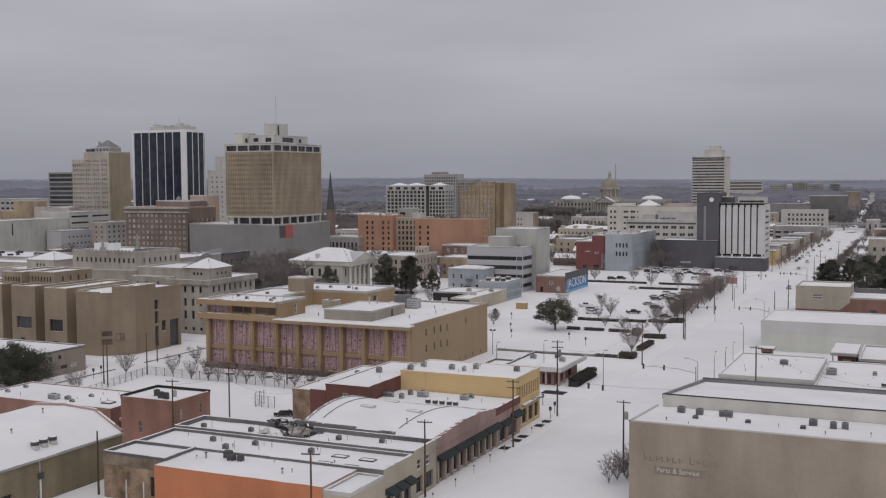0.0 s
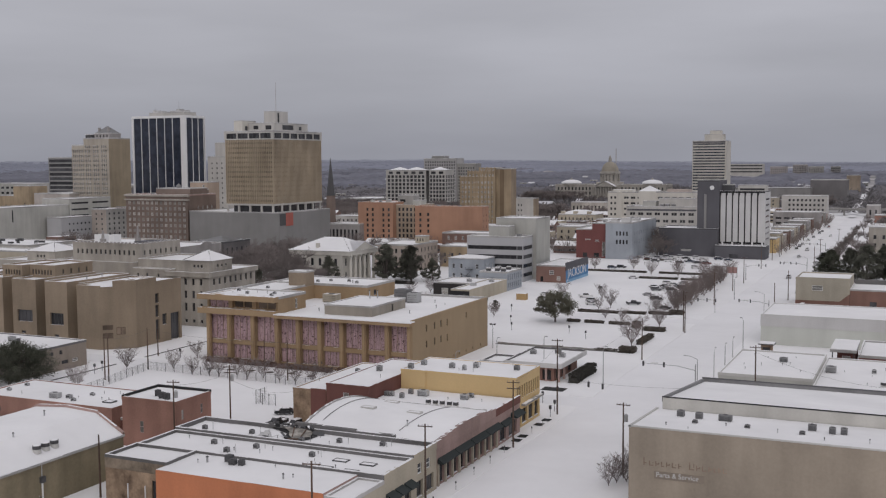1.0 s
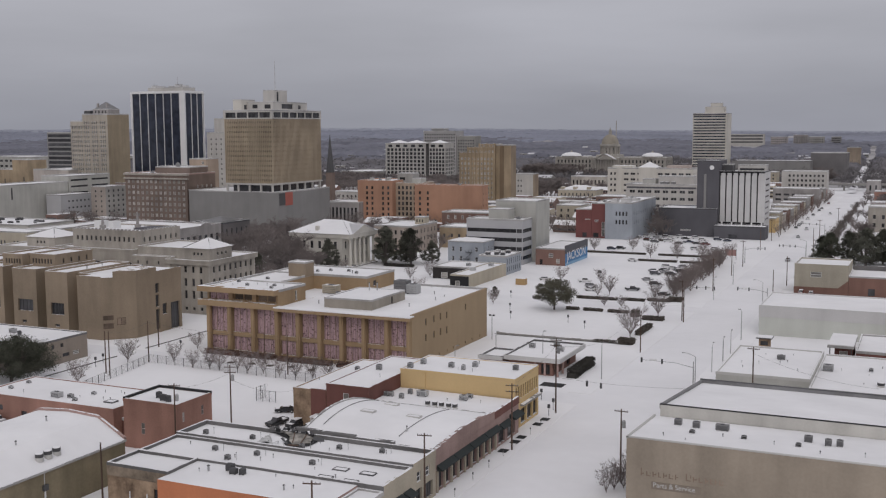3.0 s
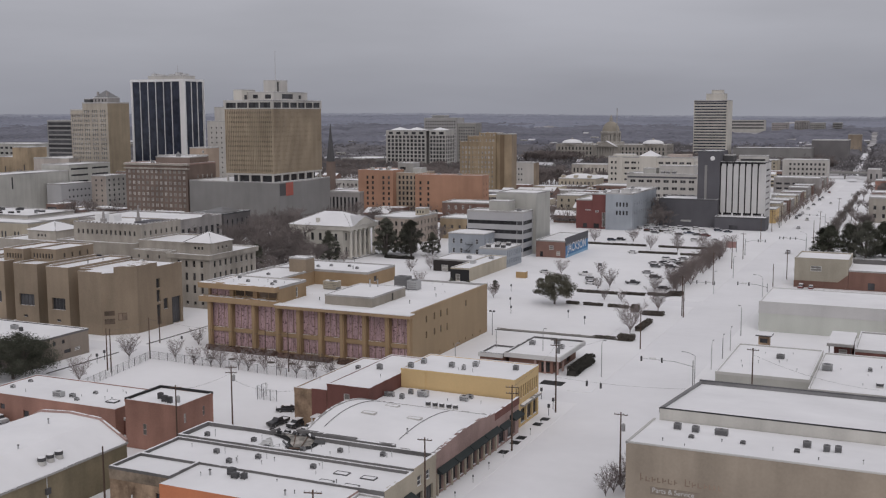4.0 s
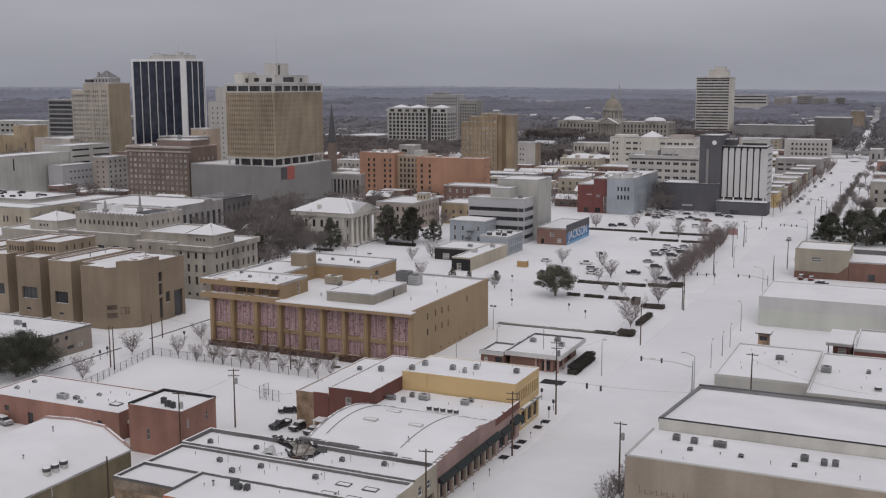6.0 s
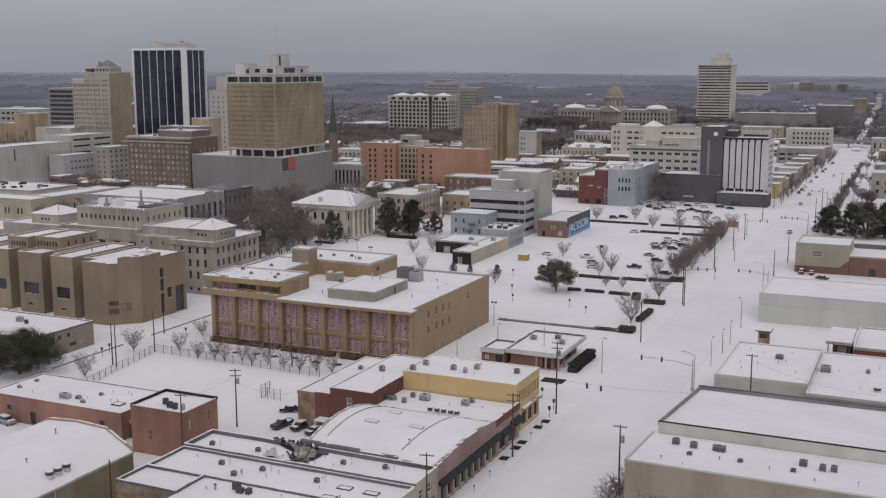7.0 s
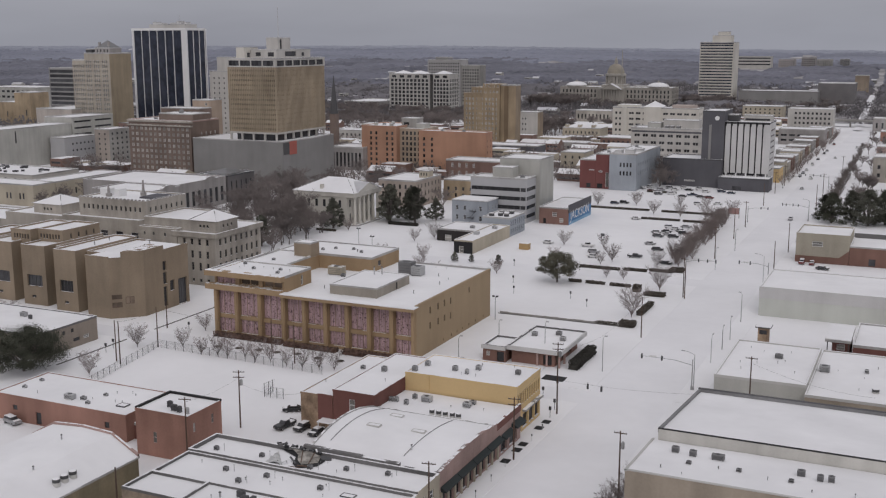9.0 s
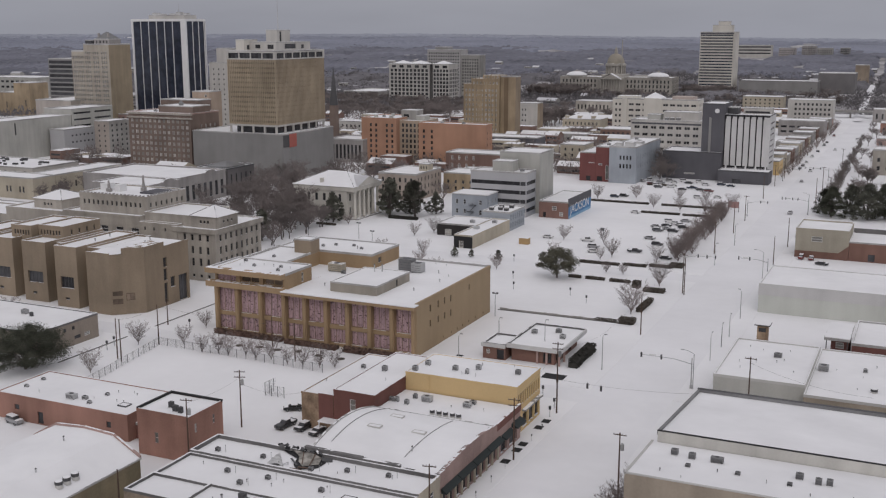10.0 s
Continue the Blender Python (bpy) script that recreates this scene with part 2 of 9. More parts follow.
# ---- building blocks ----
def box(bm, x0, x1, y0, y1, z0, z1, mi=0, skip=""):
    v = [bm.verts.new((x, y, z)) for z in (z0, z1) for y in (y0, y1) for x in (x0, x1)]
    sides = {"b": (0, 2, 3, 1), "t": (4, 5, 7, 6), "s": (0, 1, 5, 4), "n": (2, 6, 7, 3), "w": (0, 4, 6, 2), "e": (1, 3, 7, 5)}
    for key, idx in sides.items():
        if key not in skip:
            bm.faces.new([v[i] for i in idx]).material_index = mi


def cyl(bm, a, b, r0, r1=None, n=8, mi=0, caps=True):
    """A tapered round bar from a to b."""
    a, b = Vector(a), Vector(b)
    r1 = r0 if r1 is None else r1
    d = (b - a).normalized()
    u = d.orthogonal().normalized()
    w = d.cross(u)
    ra, rb = [], []
    for i in range(n):
        t = 2 * math.pi * i / n
        o = u * math.cos(t) + w * math.sin(t)
        ra.append(bm.verts.new(a + o * r0))
        rb.append(bm.verts.new(b + o * r1))
    for i in range(n):
        j = (i + 1) % n
        bm.faces.new((ra[i], ra[j], rb[j], rb[i])).material_index = mi
    if caps:
        bm.faces.new(ra[::-1]).material_index = mi
        bm.faces.new(rb).material_index = mi


def origin(ob):
    m = ob.matrix_basis.copy()
    while ob.parent:
        ob = ob.parent
        m = ob.matrix_basis @ m
    return m.translation


def as_mesh(name, bm, mats):
    me = bpy.data.meshes.new(name)
    bm.normal_update()
    bm.to_mesh(me)
    bm.free()
    for m in mats if isinstance(mats, (list, tuple)) else [mats]:
        me.materials.append(m)
    return me


def part(name, bm, mats, parent, label="", local=False):
    """bm holds world places unless local; it becomes one mesh under its thing or part."""
    if not local:
        bmesh.ops.translate(bm, vec=-origin(parent), verts=bm.verts)
    ob = new(name, as_mesh(name, bm, mats))
    ob.parent = parent
    if label:
        ob["label"] = label
    return ob


def thing(name, place, label, category, group="", kind=""):
    ob = new(name)
    ob.location = place
    return tagged(ob, label, category, group, kind)


def solo(name, bm, mats, place, label, category, group="", kind=""):
    """A thing of one mesh, modelled about its own base."""
    ob = new(name, as_mesh(name, bm, mats))
    ob.location = place
    return tagged(ob, label, category, group, kind)


WINDOWS = {}


def window_mesh(w, h, nx, ny, depth, bar, frame_mat, pane_mat, panes):
    """A window in its opening: one frame with glazing bars, and its panes set back (left out where they are parts of their own)."""
    key = (round(w, 2), round(h, 2), nx, ny, round(depth, 2), round(bar, 3), frame_mat.name, pane_mat.name, panes)
    if key not in WINDOWS:
        bm = bmesh.new()
        f = depth - 0.08 if bar else depth
        us = [0.0] + [c for i in range(nx) for c in (w * i / nx + bar / (2 if i else 1), w * (i + 1) / nx - bar / (2 if i < nx - 1 else 1))] + [w]
        vs = [0.0] + [c for i in range(ny) for c in (h * i / ny + bar / (2 if i else 1), h * (i + 1) / ny - bar / (2 if i < ny - 1 else 1))] + [h]
        if not bar:
            us, vs = [0.0, w], [0.0, h]
        vert = {}

        def at(i, j, y):
            if (i, j, y) not in vert:
                vert[i, j, y] = bm.verts.new((us[i], y, vs[j]))
            return vert[i, j, y]

        for i in range(len(us) - 1):
            for j in range(len(vs) - 1):
                if bar and not (i % 2 and j % 2):
                    bm.faces.new((at(i, j, f), at(i + 1, j, f), at(i + 1, j + 1, f), at(i, j + 1, f)))
                    continue
                if bar:
                    for (a, b), (c, d) in (((i, j), (i + 1, j)), ((i + 1, j), (i + 1, j + 1)), ((i + 1, j + 1), (i, j + 1)), ((i, j + 1), (i, j))):
                        bm.faces.new((at(c, d, f), at(a, b, f), at(a, b, depth), at(c, d, depth)))
                if panes:
                    bm.faces.new((at(i, j, depth), at(i + 1, j, depth), at(i + 1, j + 1, depth), at(i, j + 1, depth))).material_index = 1
        me = as_mesh("window", bm, [frame_mat, pane_mat])
        cells = [(us[i], us[i + 1], vs[j], vs[j + 1]) for i in range(1, len(us) - 1, 2) for j in range(1, len(vs) - 1, 2)]
        WINDOWS[key] = (me, cells)
    return WINDOWS[key]


PANES = {}


def pane_mesh(w, h, m):
    key = (round(w, 2), round(h, 2), m.name)
    if key not in PANES:
        bm = bmesh.new()
        box(bm, 0, w, 0, 0.02, 0, h)
        PANES[key] = as_mesh("pane", bm, m)
    return PANES[key]


STYLE = {
    "dark": (1, 2, 0.25, 0.10, WHITE_PAINT, GLASS),
    "plain": (1, 1, 0.25, 0.0, DARK_METAL, GLASS),
    "pale": (1, 2, 0.2, 0.12, WHITE_PAINT, GLASS_PALE),
    "slot": (1, 1, 0.35, 0.0, DARK_METAL, GLASS),
    "ribbon": (8, 1, 0.3, 0.12, DARK_METAL, GLASS),
    "band": (1, 1, 0.3, 0.0, DARK_METAL, GLASS),
    "shop": (3, 1, 0.5, 0.12, DARK_METAL, GLASS),
    "dusty": (1, 2, 0.12, 0.1, PINK_WALL, GLASS_PALE),
    "pink": (3, 1, 0.5, 0.14, mat("bronze_brown_frame", (0.27, 0.18, 0.125)), GLASS_PINK),
    "loggia": (2, 1, 0.9, 0.3, OCHRE, GLASS_WARM),
    "warm": (24, 1, 0.4, 0.25, TAN_TOWER, GLASS_WARM),
    "vision": (4, 1, 0.6, 0.14, DARK_METAL, GLASS),
}


def wall(parent, side, a0, a1, at, z0, z1, holes, m, style="dark", name="wall", depth=None, label=""):
    """One wall with its openings cut through and a window in each. side S faces -y, E +x, N +y, W -x; holes: (a, a, z, z[, style])."""
    holes = [h if len(h) > 4 else (*h, style) for h in holes]
    us = sorted({a0, a1, *[h[0] for h in holes], *[h[1] for h in holes]})
    vs = sorted({z0, z1, *[h[2] for h in holes], *[h[3] for h in holes]})
    bm = bmesh.new()
    cache = {}

    def at_(u, v, d=0.0):
        key = (round(u, 3), round(v, 3), d)
        if key not in cache:
            cache[key] = bm.verts.new({"S": (u, at + d, v), "N": (u, at - d, v), "E": (at - d, u, v), "W": (at + d, u, v)}[side])
        return cache[key]

    flip = side in "NW"

    def quad(pts):
        bm.faces.new(pts[::-1] if flip else pts)

    # row by row, joining cells between openings
    for v0, v1 in zip(vs, vs[1:]):
        vm = (v0 + v1) / 2
        run = None
        for u0, u1 in zip(us, us[1:]):
            um = (u0 + u1) / 2
            if any(h[0] < um < h[1] and h[2] < vm < h[3] for h in holes):
                if run is not None:
                    quad([at_(run, v0), at_(u0, v0), at_(u0, v1), at_(run, v1)])
                run = None
            elif run is None:
                run = u0
        if run is not None:
            quad([at_(run, v0), at_(us[-1], v0), at_(us[-1], v1), at_(run, v1)])
    for u0, u1, v0, v1, st in holes:
        d = depth or STYLE[st][2]
        for (ua, va), (ub, vb) in (((u0, v0), (u1, v0)), ((u1, v0), (u1, v1)), ((u1, v1), (u0, v1)), ((u0, v1), (u0, v0))):
            quad([at_(ub, vb), at_(ua, va), at_(ua, va, d), at_(ub, vb, d)])
    base = origin(parent)
    part(name, bm, m, parent, label)
    for u0, u1, v0, v1, st in holes:
        nx, ny, d, bar, fm, gm = STYLE[st]
        own = st in OWN_PANES
        me, cells = window_mesh(u1 - u0, v1 - v0, nx, ny, depth or d, bar, fm, gm, not own)
        ob = new("window", me)
        ob.parent = parent
        place = {"S": (u0, at, v0), "E": (at, u0, v0), "N": (u1, at, v0), "W": (at, u1, v0)}[side]
        ob.location = Vector(place) - base
        ob.rotation_euler.z = radians({"S": 0, "E": 90, "N": 180, "W": 270}[side])
        for a, b, c, e in cells if own else ():
            p = new("pane", pane_mesh(b - a, e - c, gm))
            p.parent, p.location = ob, (a, (depth or d) - 0.01, c)


OWN_PANES = ("pink", "shop")


def grid(a0, a1, n, w, rows, style=None, skip=()):
    """Openings evenly spread from a0 to a1: n of width w in each row (z, z)."""
    step = (a1 - a0) / n
    out = []
    for r, (z0, z1) in enumerate(rows):
        for i in range(n):
            if (i, r) not in skip:
                c = a0 + step * (i + 0.5)
                out.append((c - w / 2, c + w / 2, z0, z1) + ((style,) if style else ()))
    return out


def floors(z0, n, pitch, h):
    return [(z0 + i * pitch, z0 + i * pitch + h) for i in range(n)]


def flat_roof(parent, x0, x1, y0, y1, h, lip=0.6, thick=0.35, cap=COPING_PALE, snow=SNOW_ROOF, edge=None):
    """A snowed-in flat roof inside a parapet with a coping."""
    bm = bmesh.new()
    nx, ny = max(2, int((x1 - x0) / 3)), max(2, int((y1 - y0) / 3))
    rows = []
    for j in range(ny + 1):
        row = []
        for i in range(nx + 1):
            x, y = x0 + (x1 - x0) * i / nx, y0 + (y1 - y0) * j / ny
            z = h + 0.07 * noise.noise(Vector((x * 0.25, y * 0.25, 0))) + 0.05 * noise.noise(Vector((x * 0.9, y * 0.9, 3)))
            row.append(bm.verts.new((x, y, z)))
        rows.append(row)
    for j in range(ny):
        for i in range(nx):
            bm.faces.new((rows[j][i], rows[j][i + 1], rows[j + 1][i + 1], rows[j + 1][i]))
    part("roof", bm, snow, parent, "flat roof under fresh snow")
    if lip:
        bm = bmesh.new()
        t, o = thick, 0.06
        for a in ((x0 - o, x1 + o, y0 - o, y0 + t), (x0 - o, x1 + o, y1 - t, y1 + o), (x0 - o, x0 + t, y0 + t, y1 - t), (x1 - t, x1 + o, y0 + t, y1 - t)):
            box(bm, *a, h - 0.3, h + lip)
        part("parapet", bm, edge or cap, parent)
        bm = bmesh.new()
        for a in ((x0 + 0.02, x1 - 0.02, y0 + 0.02, y0 + t - 0.06), (x0 + 0.02, x1 - 0.02, y1 - t + 0.04, y1 - 0.04), (x0 + 0.02, x0 + t - 0.06, y0 + t, y1 - t), (x1 - t + 0.06, x1 - 0.04, y0 + t, y1 - t)):
            box(bm, *a, h + lip, h + lip + 0.07, skip="b")
        part("snow_cap", bm, snow, parent)


FOOT = []


def building(name, label, category, x0, x1, y0, y1, h, m, S=(), E=(), N=(), W=(), style="dark", lip=0.6, cap=COPING_PALE, z0=0.0, mE=None, group="", roof=True, edge=None, parent=None):
    FOOT.append((x0, x1, y0, y1))
    b = parent or thing(name, ((x0 + x1) / 2, (y0 + y1) / 2, z0), label, category, group)
    wall(b, "S", x0, x1, y0, z0, h, list(S), m, style)
    wall(b, "E", y0, y1, x1, z0, h, list(E), mE or m, style)
    wall(b, "N", x0, x1, y1, z0, h, list(N), m, style)
    wall(b, "W", y0, y1, x0, z0, h, list(W), mE or m, style)
    if roof:
        flat_roof(b, x0, x1, y0, y1, h, lip, cap=cap, edge=edge)
    return b


def block(parent, name, x0, x1, y0, y1, z0, z1, m, label=""):
    bm = bmesh.new()
    box(bm, x0, x1, y0, y1, z0, z1)
    return part(name, bm, m, parent, label)

# ---- ground, street and pavements ----
def sheet(x0, x1, y0, y1, z, step, rough=0.0):
    bm = bmesh.new()
    nx, ny = max(1, int((x1 - x0) / step)), max(1, int((y1 - y0) / step))
    rows = [[bm.verts.new((x0 + (x1 - x0) * i / nx, y0 + (y1 - y0) * j / ny, z + rough * noise.noise(Vector((i * 0.7, j * 0.7, z))))) for i in range(nx + 1)] for j in range(ny + 1)]
    for j in range(ny):
        for i in range(nx):
            bm.faces.new((rows[j][i], rows[j][i + 1], rows[j + 1][i + 1], rows[j + 1][i]))
    return bm


def hill(x, y):
    """Height of the land: level under the town, rising to low wooded hills on the horizon."""
    k = min(max((math.hypot(x, y) - 1700) / 3150, 0.0), 1.0)
    west = min(max((math.degrees(math.atan2(-x, y)) - 5) / 22, 0.0), 1.0) if y > 0 else 0.5
    return k * k * (3 - 2 * k) * (34 + 23 * west * west * (3 - 2 * west) + 5 * noise.noise(Vector((x * 0.0009, y * 0.0009, 2.0))))


def land(x0, x1, y0, y1, step, lift):
    bm = sheet(x0, x1, y0, y1, 0, step)
    for v in bm.verts:
        v.co.z = hill(v.co.x, v.co.y) + lift
    return bm


solo("ground", land(-6000, 6000, -2400, 6000, 120, -0.02), SNOW, (0, 0, 0), "open ground under fresh snow reaching the horizon", "ground", kind="structure")
solo("road", sheet(-72, -52, 20, 1090, 0.0, 8, 0.015), SLUSH, (0, 0, 0), "wide straight street covered in tracked snow", "road", kind="structure")
beyond = land(-4, 4, 1080, 1800, 4, 0.9)
for v in beyond.verts:
    v.co.x += -69 - 0.038 * (v.co.y - 1080)
solo("road_beyond", beyond, SLUSH, (0, 0, 0), "far stretch of the snow-covered street", "road", kind="structure")
solo("cross_street", sheet(-330, -72, 232, 241, 0.0, 6, 0.015), SLUSH, (0, 0, 0), "snow-covered cross street between the blocks", "road", kind="structure")
solo("cross_street_north", sheet(-230, -72, 366, 377, 0.0, 6, 0.015), SLUSH, (0, 0, 0), "snow-covered cross street beside the parking lot", "road", kind="structure")


def slab(name, x0, x1, y0, y1, label, h=0.1):
    bm = bmesh.new()
    box(bm, 0, x1 - x0, 0, y1 - y0, 0, h, skip="b")
    bmesh.ops.bevel(bm, geom=[e for e in bm.edges if all(v.co.z > h / 2 for v in e.verts)], offset=0.075, segments=2, affect="EDGES")
    return solo(name, bm, SNOW, (x0, y0, -0.02), label, "pavement", kind="structure")


slab("pavement", -76.2, -72, 60, 231, "raised pavement under snow along the shops")
slab("pavement", -78, -72, 242, 365, "raised pavement under snow beside the planted verge")
slab("pavement", -84, -72, 378, 610, "raised pavement under snow beside the parking lot")
slab("pavement", -52, -43.6, 60, 231, "raised pavement under snow along the warehouse")
slab("pavement", -52, -46, 242, 420, "raised pavement under snow before the low roofs")
slab("pavement", -52, -47, 432, 720, "raised pavement under snow along the far side")

# ---- near block: shop row ----
shop_n = building("shop", "low brick shop with grey parapets and a partly fallen roof", "shop", -124.3, -76, 154.2, 163, 7.4, OLD_BRICK, mE=CREAM,
                  E=[(155.2, 157.6, 0.6, 3.4, "shop"), (158.4, 161.8, 0.6, 3.4, "shop"), (155.6, 157.2, 4.6, 6.3, "dark"), (159, 160.6, 4.6, 6.3, "dark")], lip=0.75, cap=COPING, group="shop row on the street")
shop_m = building("shop", "low cream shop with three dark awnings and snowed skylights", "shop", -124.3, -76, 143.7, 154.2, 7.2, OLD_BRICK, mE=CREAM,
                  E=[(144.4, 146.8, 0.6, 3.2, "shop"), (147.6, 150.0, 0.6, 3.2, "shop"), (150.8, 153.2, 0.6, 3.2, "shop")], lip=0.5, cap=COPING, group="shop row on the street")
building("shop", "shop wing with an orange painted brick side wall", "shop", -111.6, -80.6, 133.2, 143.7, 7.3, ORANGE_PAINT, mE=PINK_WALL,
                  S=[(-95.3, -93.6, 1.6, 3.4, "plain")], E=[(134.6, 136.0, 4.2, 6.0, "dark"), (138.0, 139.4, 4.2, 6.0, "dark"), (135, 138.5, 0.5, 3.0, "shop")], lip=0.0, group="shop row on the street")
shop_w = building("shop", "rear shop wing of stained tan brick", "shop", -124.3, -111.6, 135.8, 143.7, 7.3, OLD_BRICK,
                  S=[(-114.6, -112.6, 1.2, 4.4, "plain")], lip=0.5, cap=COPING, group="shop row on the street")
building("shop", "small cream street-front wing of the shop row", "shop", -80.6, -76, 133.4, 143.7, 6.6, CREAM, E=[(134.4, 137.4, 0.6, 3.2, "shop"), (139, 142.4, 0.6, 3.2, "shop")], lip=0.3, cap=COPING_PALE, group="shop row on the street")

block(shop_m, "street_parapet", -76.46, -75.9, 143.72, 154.15, 6.9, 7.75, CREAM, "cream street parapet lined with snow")
block(shop_n, "street_parapet", -76.46, -75.9, 154.2, 162.98, 7.1, 8.2, CREAM, "cream street parapet lined with snow")
block(shop_w, "plaster_band", -124.34, -111.62, 135.72, 135.8, 5.6, 7.3, mat("worn_tan_plaster", (0.25, 0.195, 0.14), var=0.4, broad=0.3), "worn tan plaster band")
for x in (-119.6, -116.0):
    block(shop_w, "white_pipe", x, x + 0.14, 135.6, 135.8, 0.2, 3.4, WHITE_PAINT)


def skylight(x, y, z, w=2.6, d=1.5, m=None):
    ob = thing("skylight", (x, y, z), "flat skylight kerb with snow on its glass", "skylight", "skylights on the roof")
    bm = bmesh.new()
    for a in ((-w / 2, w / 2, -d / 2, -d / 2 + 0.13), (-w / 2, w / 2, d / 2 - 0.13, d / 2), (-w / 2, -w / 2 + 0.13, -d / 2 + 0.13, d / 2 - 0.13), (w / 2 - 0.13, w / 2, -d / 2 + 0.13, d / 2 - 0.13)):
        box(bm, *a, -0.05, 0.26)
    part("kerb", bm, m or DARK_METAL, ob, local=True)
    bm = bmesh.new()
    box(bm, -w / 2 + 0.13, w / 2 - 0.13, -d / 2 + 0.13, d / 2 - 0.13, 0.0, 0.2)
    part("snow_cap", bm, SNOW_ROOF, ob, local=True)


for x, y in ((-87.4, 145.0), (-82.6, 144.8), (-87.0, 149.6), (-81.8, 149.4)):
    skylight(x, y, 7.15)


def vault(parent, x0, x1, y0, y1, z, rise, rise_end, m=SNOW_ROOF, n=20, label="low barrel roof under snow"):
    """A shallow barrel roof whose ridge runs along x and falls from rise to rise_end, with closed gables."""
    bm = bmesh.new()
    ring = []
    for i in range(n + 1):
        c, k = y0 + (y1 - y0) * i / n, 2 * i / n - 1
        ring.append([bm.verts.new((x0 + (x1 - x0) * j / 8, c, z + (rise + (rise_end - rise) * j / 8) * (1 - k * k) + 0.04 * noise.noise(Vector((i * 0.7, j * 1.3, 4))))) for j in range(9)])
    for a, b in zip(ring, ring[1:]):
        for j in range(8):
            bm.faces.new((a[j], a[j + 1], b[j + 1], b[j]))
    bmesh.ops.recalc_face_normals(bm, faces=bm.faces)
    ob = part("roof", bm, m, parent, label)
    gables = []
    for e, r in ((x0, rise), (x1, rise_end)):
        bm = bmesh.new()
        top, low = [], []
        for i in range(n + 1):
            c, k = y0 + (y1 - y0) * i / n, 2 * i / n - 1
            top.append([bm.verts.new((e + o, c, z + r * (1 - k * k) + 0.25)) for o in (-0.2, 0.2)])
            low.append([bm.verts.new((e + o, c, z - 0.3)) for o in (-0.2, 0.2)])
        for i in range(n):
            bm.faces.new((top[i][0], top[i + 1][0], top[i + 1][1], top[i][1]))
            for o in (0, 1):
                bm.faces.new((low[i][o], low[i + 1][o], top[i + 1][o], top[i][o]))
        bmesh.ops.recalc_face_normals(bm, faces=bm.faces)
        gables.append(bm)
    return ob, gables


arch = building("shop_hall", "brick shop hall with a snowed barrel roof and dark awnings", "shop", -104.2, -76.6, 163.8, 205.4, 6.8, PINK_WALL, mE=PINK_WALL,
                E=[(165 + i * 3.05, 165 + i * 3.05 + 2.4, 0.3, 3.7, "shop") for i in range(9)] + [(194, 197.5, 0.4, 3.4, "shop"), (199, 203.5, 0.4, 3.4, "shop")], lip=0, roof=False)
_, gb = vault(arch, -104.0, -77.2, 163.8, 191.5, 7.3, 2.6, 0.9)
for g in gb:
    part("gable", g, COPING_PALE, arch)
flat_roof(arch, -104.2, -77.0, 191.5, 205.4, 6.9, 0.0)
block(arch, "flat_parapet", -104.2, -77.0, 191.35, 191.75, 6.8, 7.45, COPING_PALE)
for x0, x1, h in ((-104.4, -99, 8.9), (-99, -92, 8.75), (-92, -84.2, 8.55), (-84.2, -76.6, 8.0)):
    block(arch, "party_parapet", x0, x1, 163.1, 163.9, 6.4, h, COPING, "thick grey party parapet lined with snow")
for i in range(12):
    y = 164.0 + i * 2.3
    block(arch, "parapet_step", -77.0, -76.45, y, y + 2.3, 6.2, 7.8 + 0.9 * math.sin(math.pi * (i + 0.5) / 12), PINK_WALL)
block(arch, "parapet", -77.0, -76.45, 191.6, 205.4, 6.2, 7.7, DARK_BRICK)
for x in (-101.3, -85.6):
    bm = bmesh.new()
    for i in range(11):
        ya, yb = 168 + i * 2.0, 170 + i * 2.0
        za, zb = [7.37 + (2.6 - 1.7 * (x + 104) / 26.8) * (1 - ((y - 177.65) / 13.85) ** 2) for y in (ya, yb)]
        cyl(bm, (x, ya, za), (x, yb, zb), 0.075, n=6, caps=False)
    part("roof_seam", bm, ROOF_GREY, arch)


def awning(parent, y0, y1, z, out=1.1, x=-76.4):
    bm = bmesh.new()
    vs = [bm.verts.new(p) for p in ((x, y0, z), (x, y1, z), (x + out, y1, z - 0.7), (x + out, y0, z - 0.7), (x + out, y1, z - 0.95), (x + out, y0, z - 0.95), (x, y0, z - 0.95), (x, y1, z - 0.95))]
    for f in ((0, 3, 2, 1), (3, 5, 4, 2), (0, 6, 5, 3), (1, 2, 4, 7)):
        bm.faces.new([vs[i] for i in f])
    part("awning", bm, AWNING, parent, "dark sloping canvas awning")


for y in (164.4, 171.6, 178.8, 186.0):
    awning(arch, y, y + 6.9, 4.9)
awning(arch, 194, 199, 4.6)
for i in range(10):
    block(arch, "shop_post", -76.62, -76.3, 164.42 + i * 3.05, 164.9 + i * 3.05, 0.0, 4.0, CREAM, "cream painted storefront post")
awning(arch, 199.6, 204.6, 5.2, 1.5)
for y in (144.3, 147.4, 150.6):
    awning(shop_m, y, y + 2.7, 4.5, 1.5, -76)

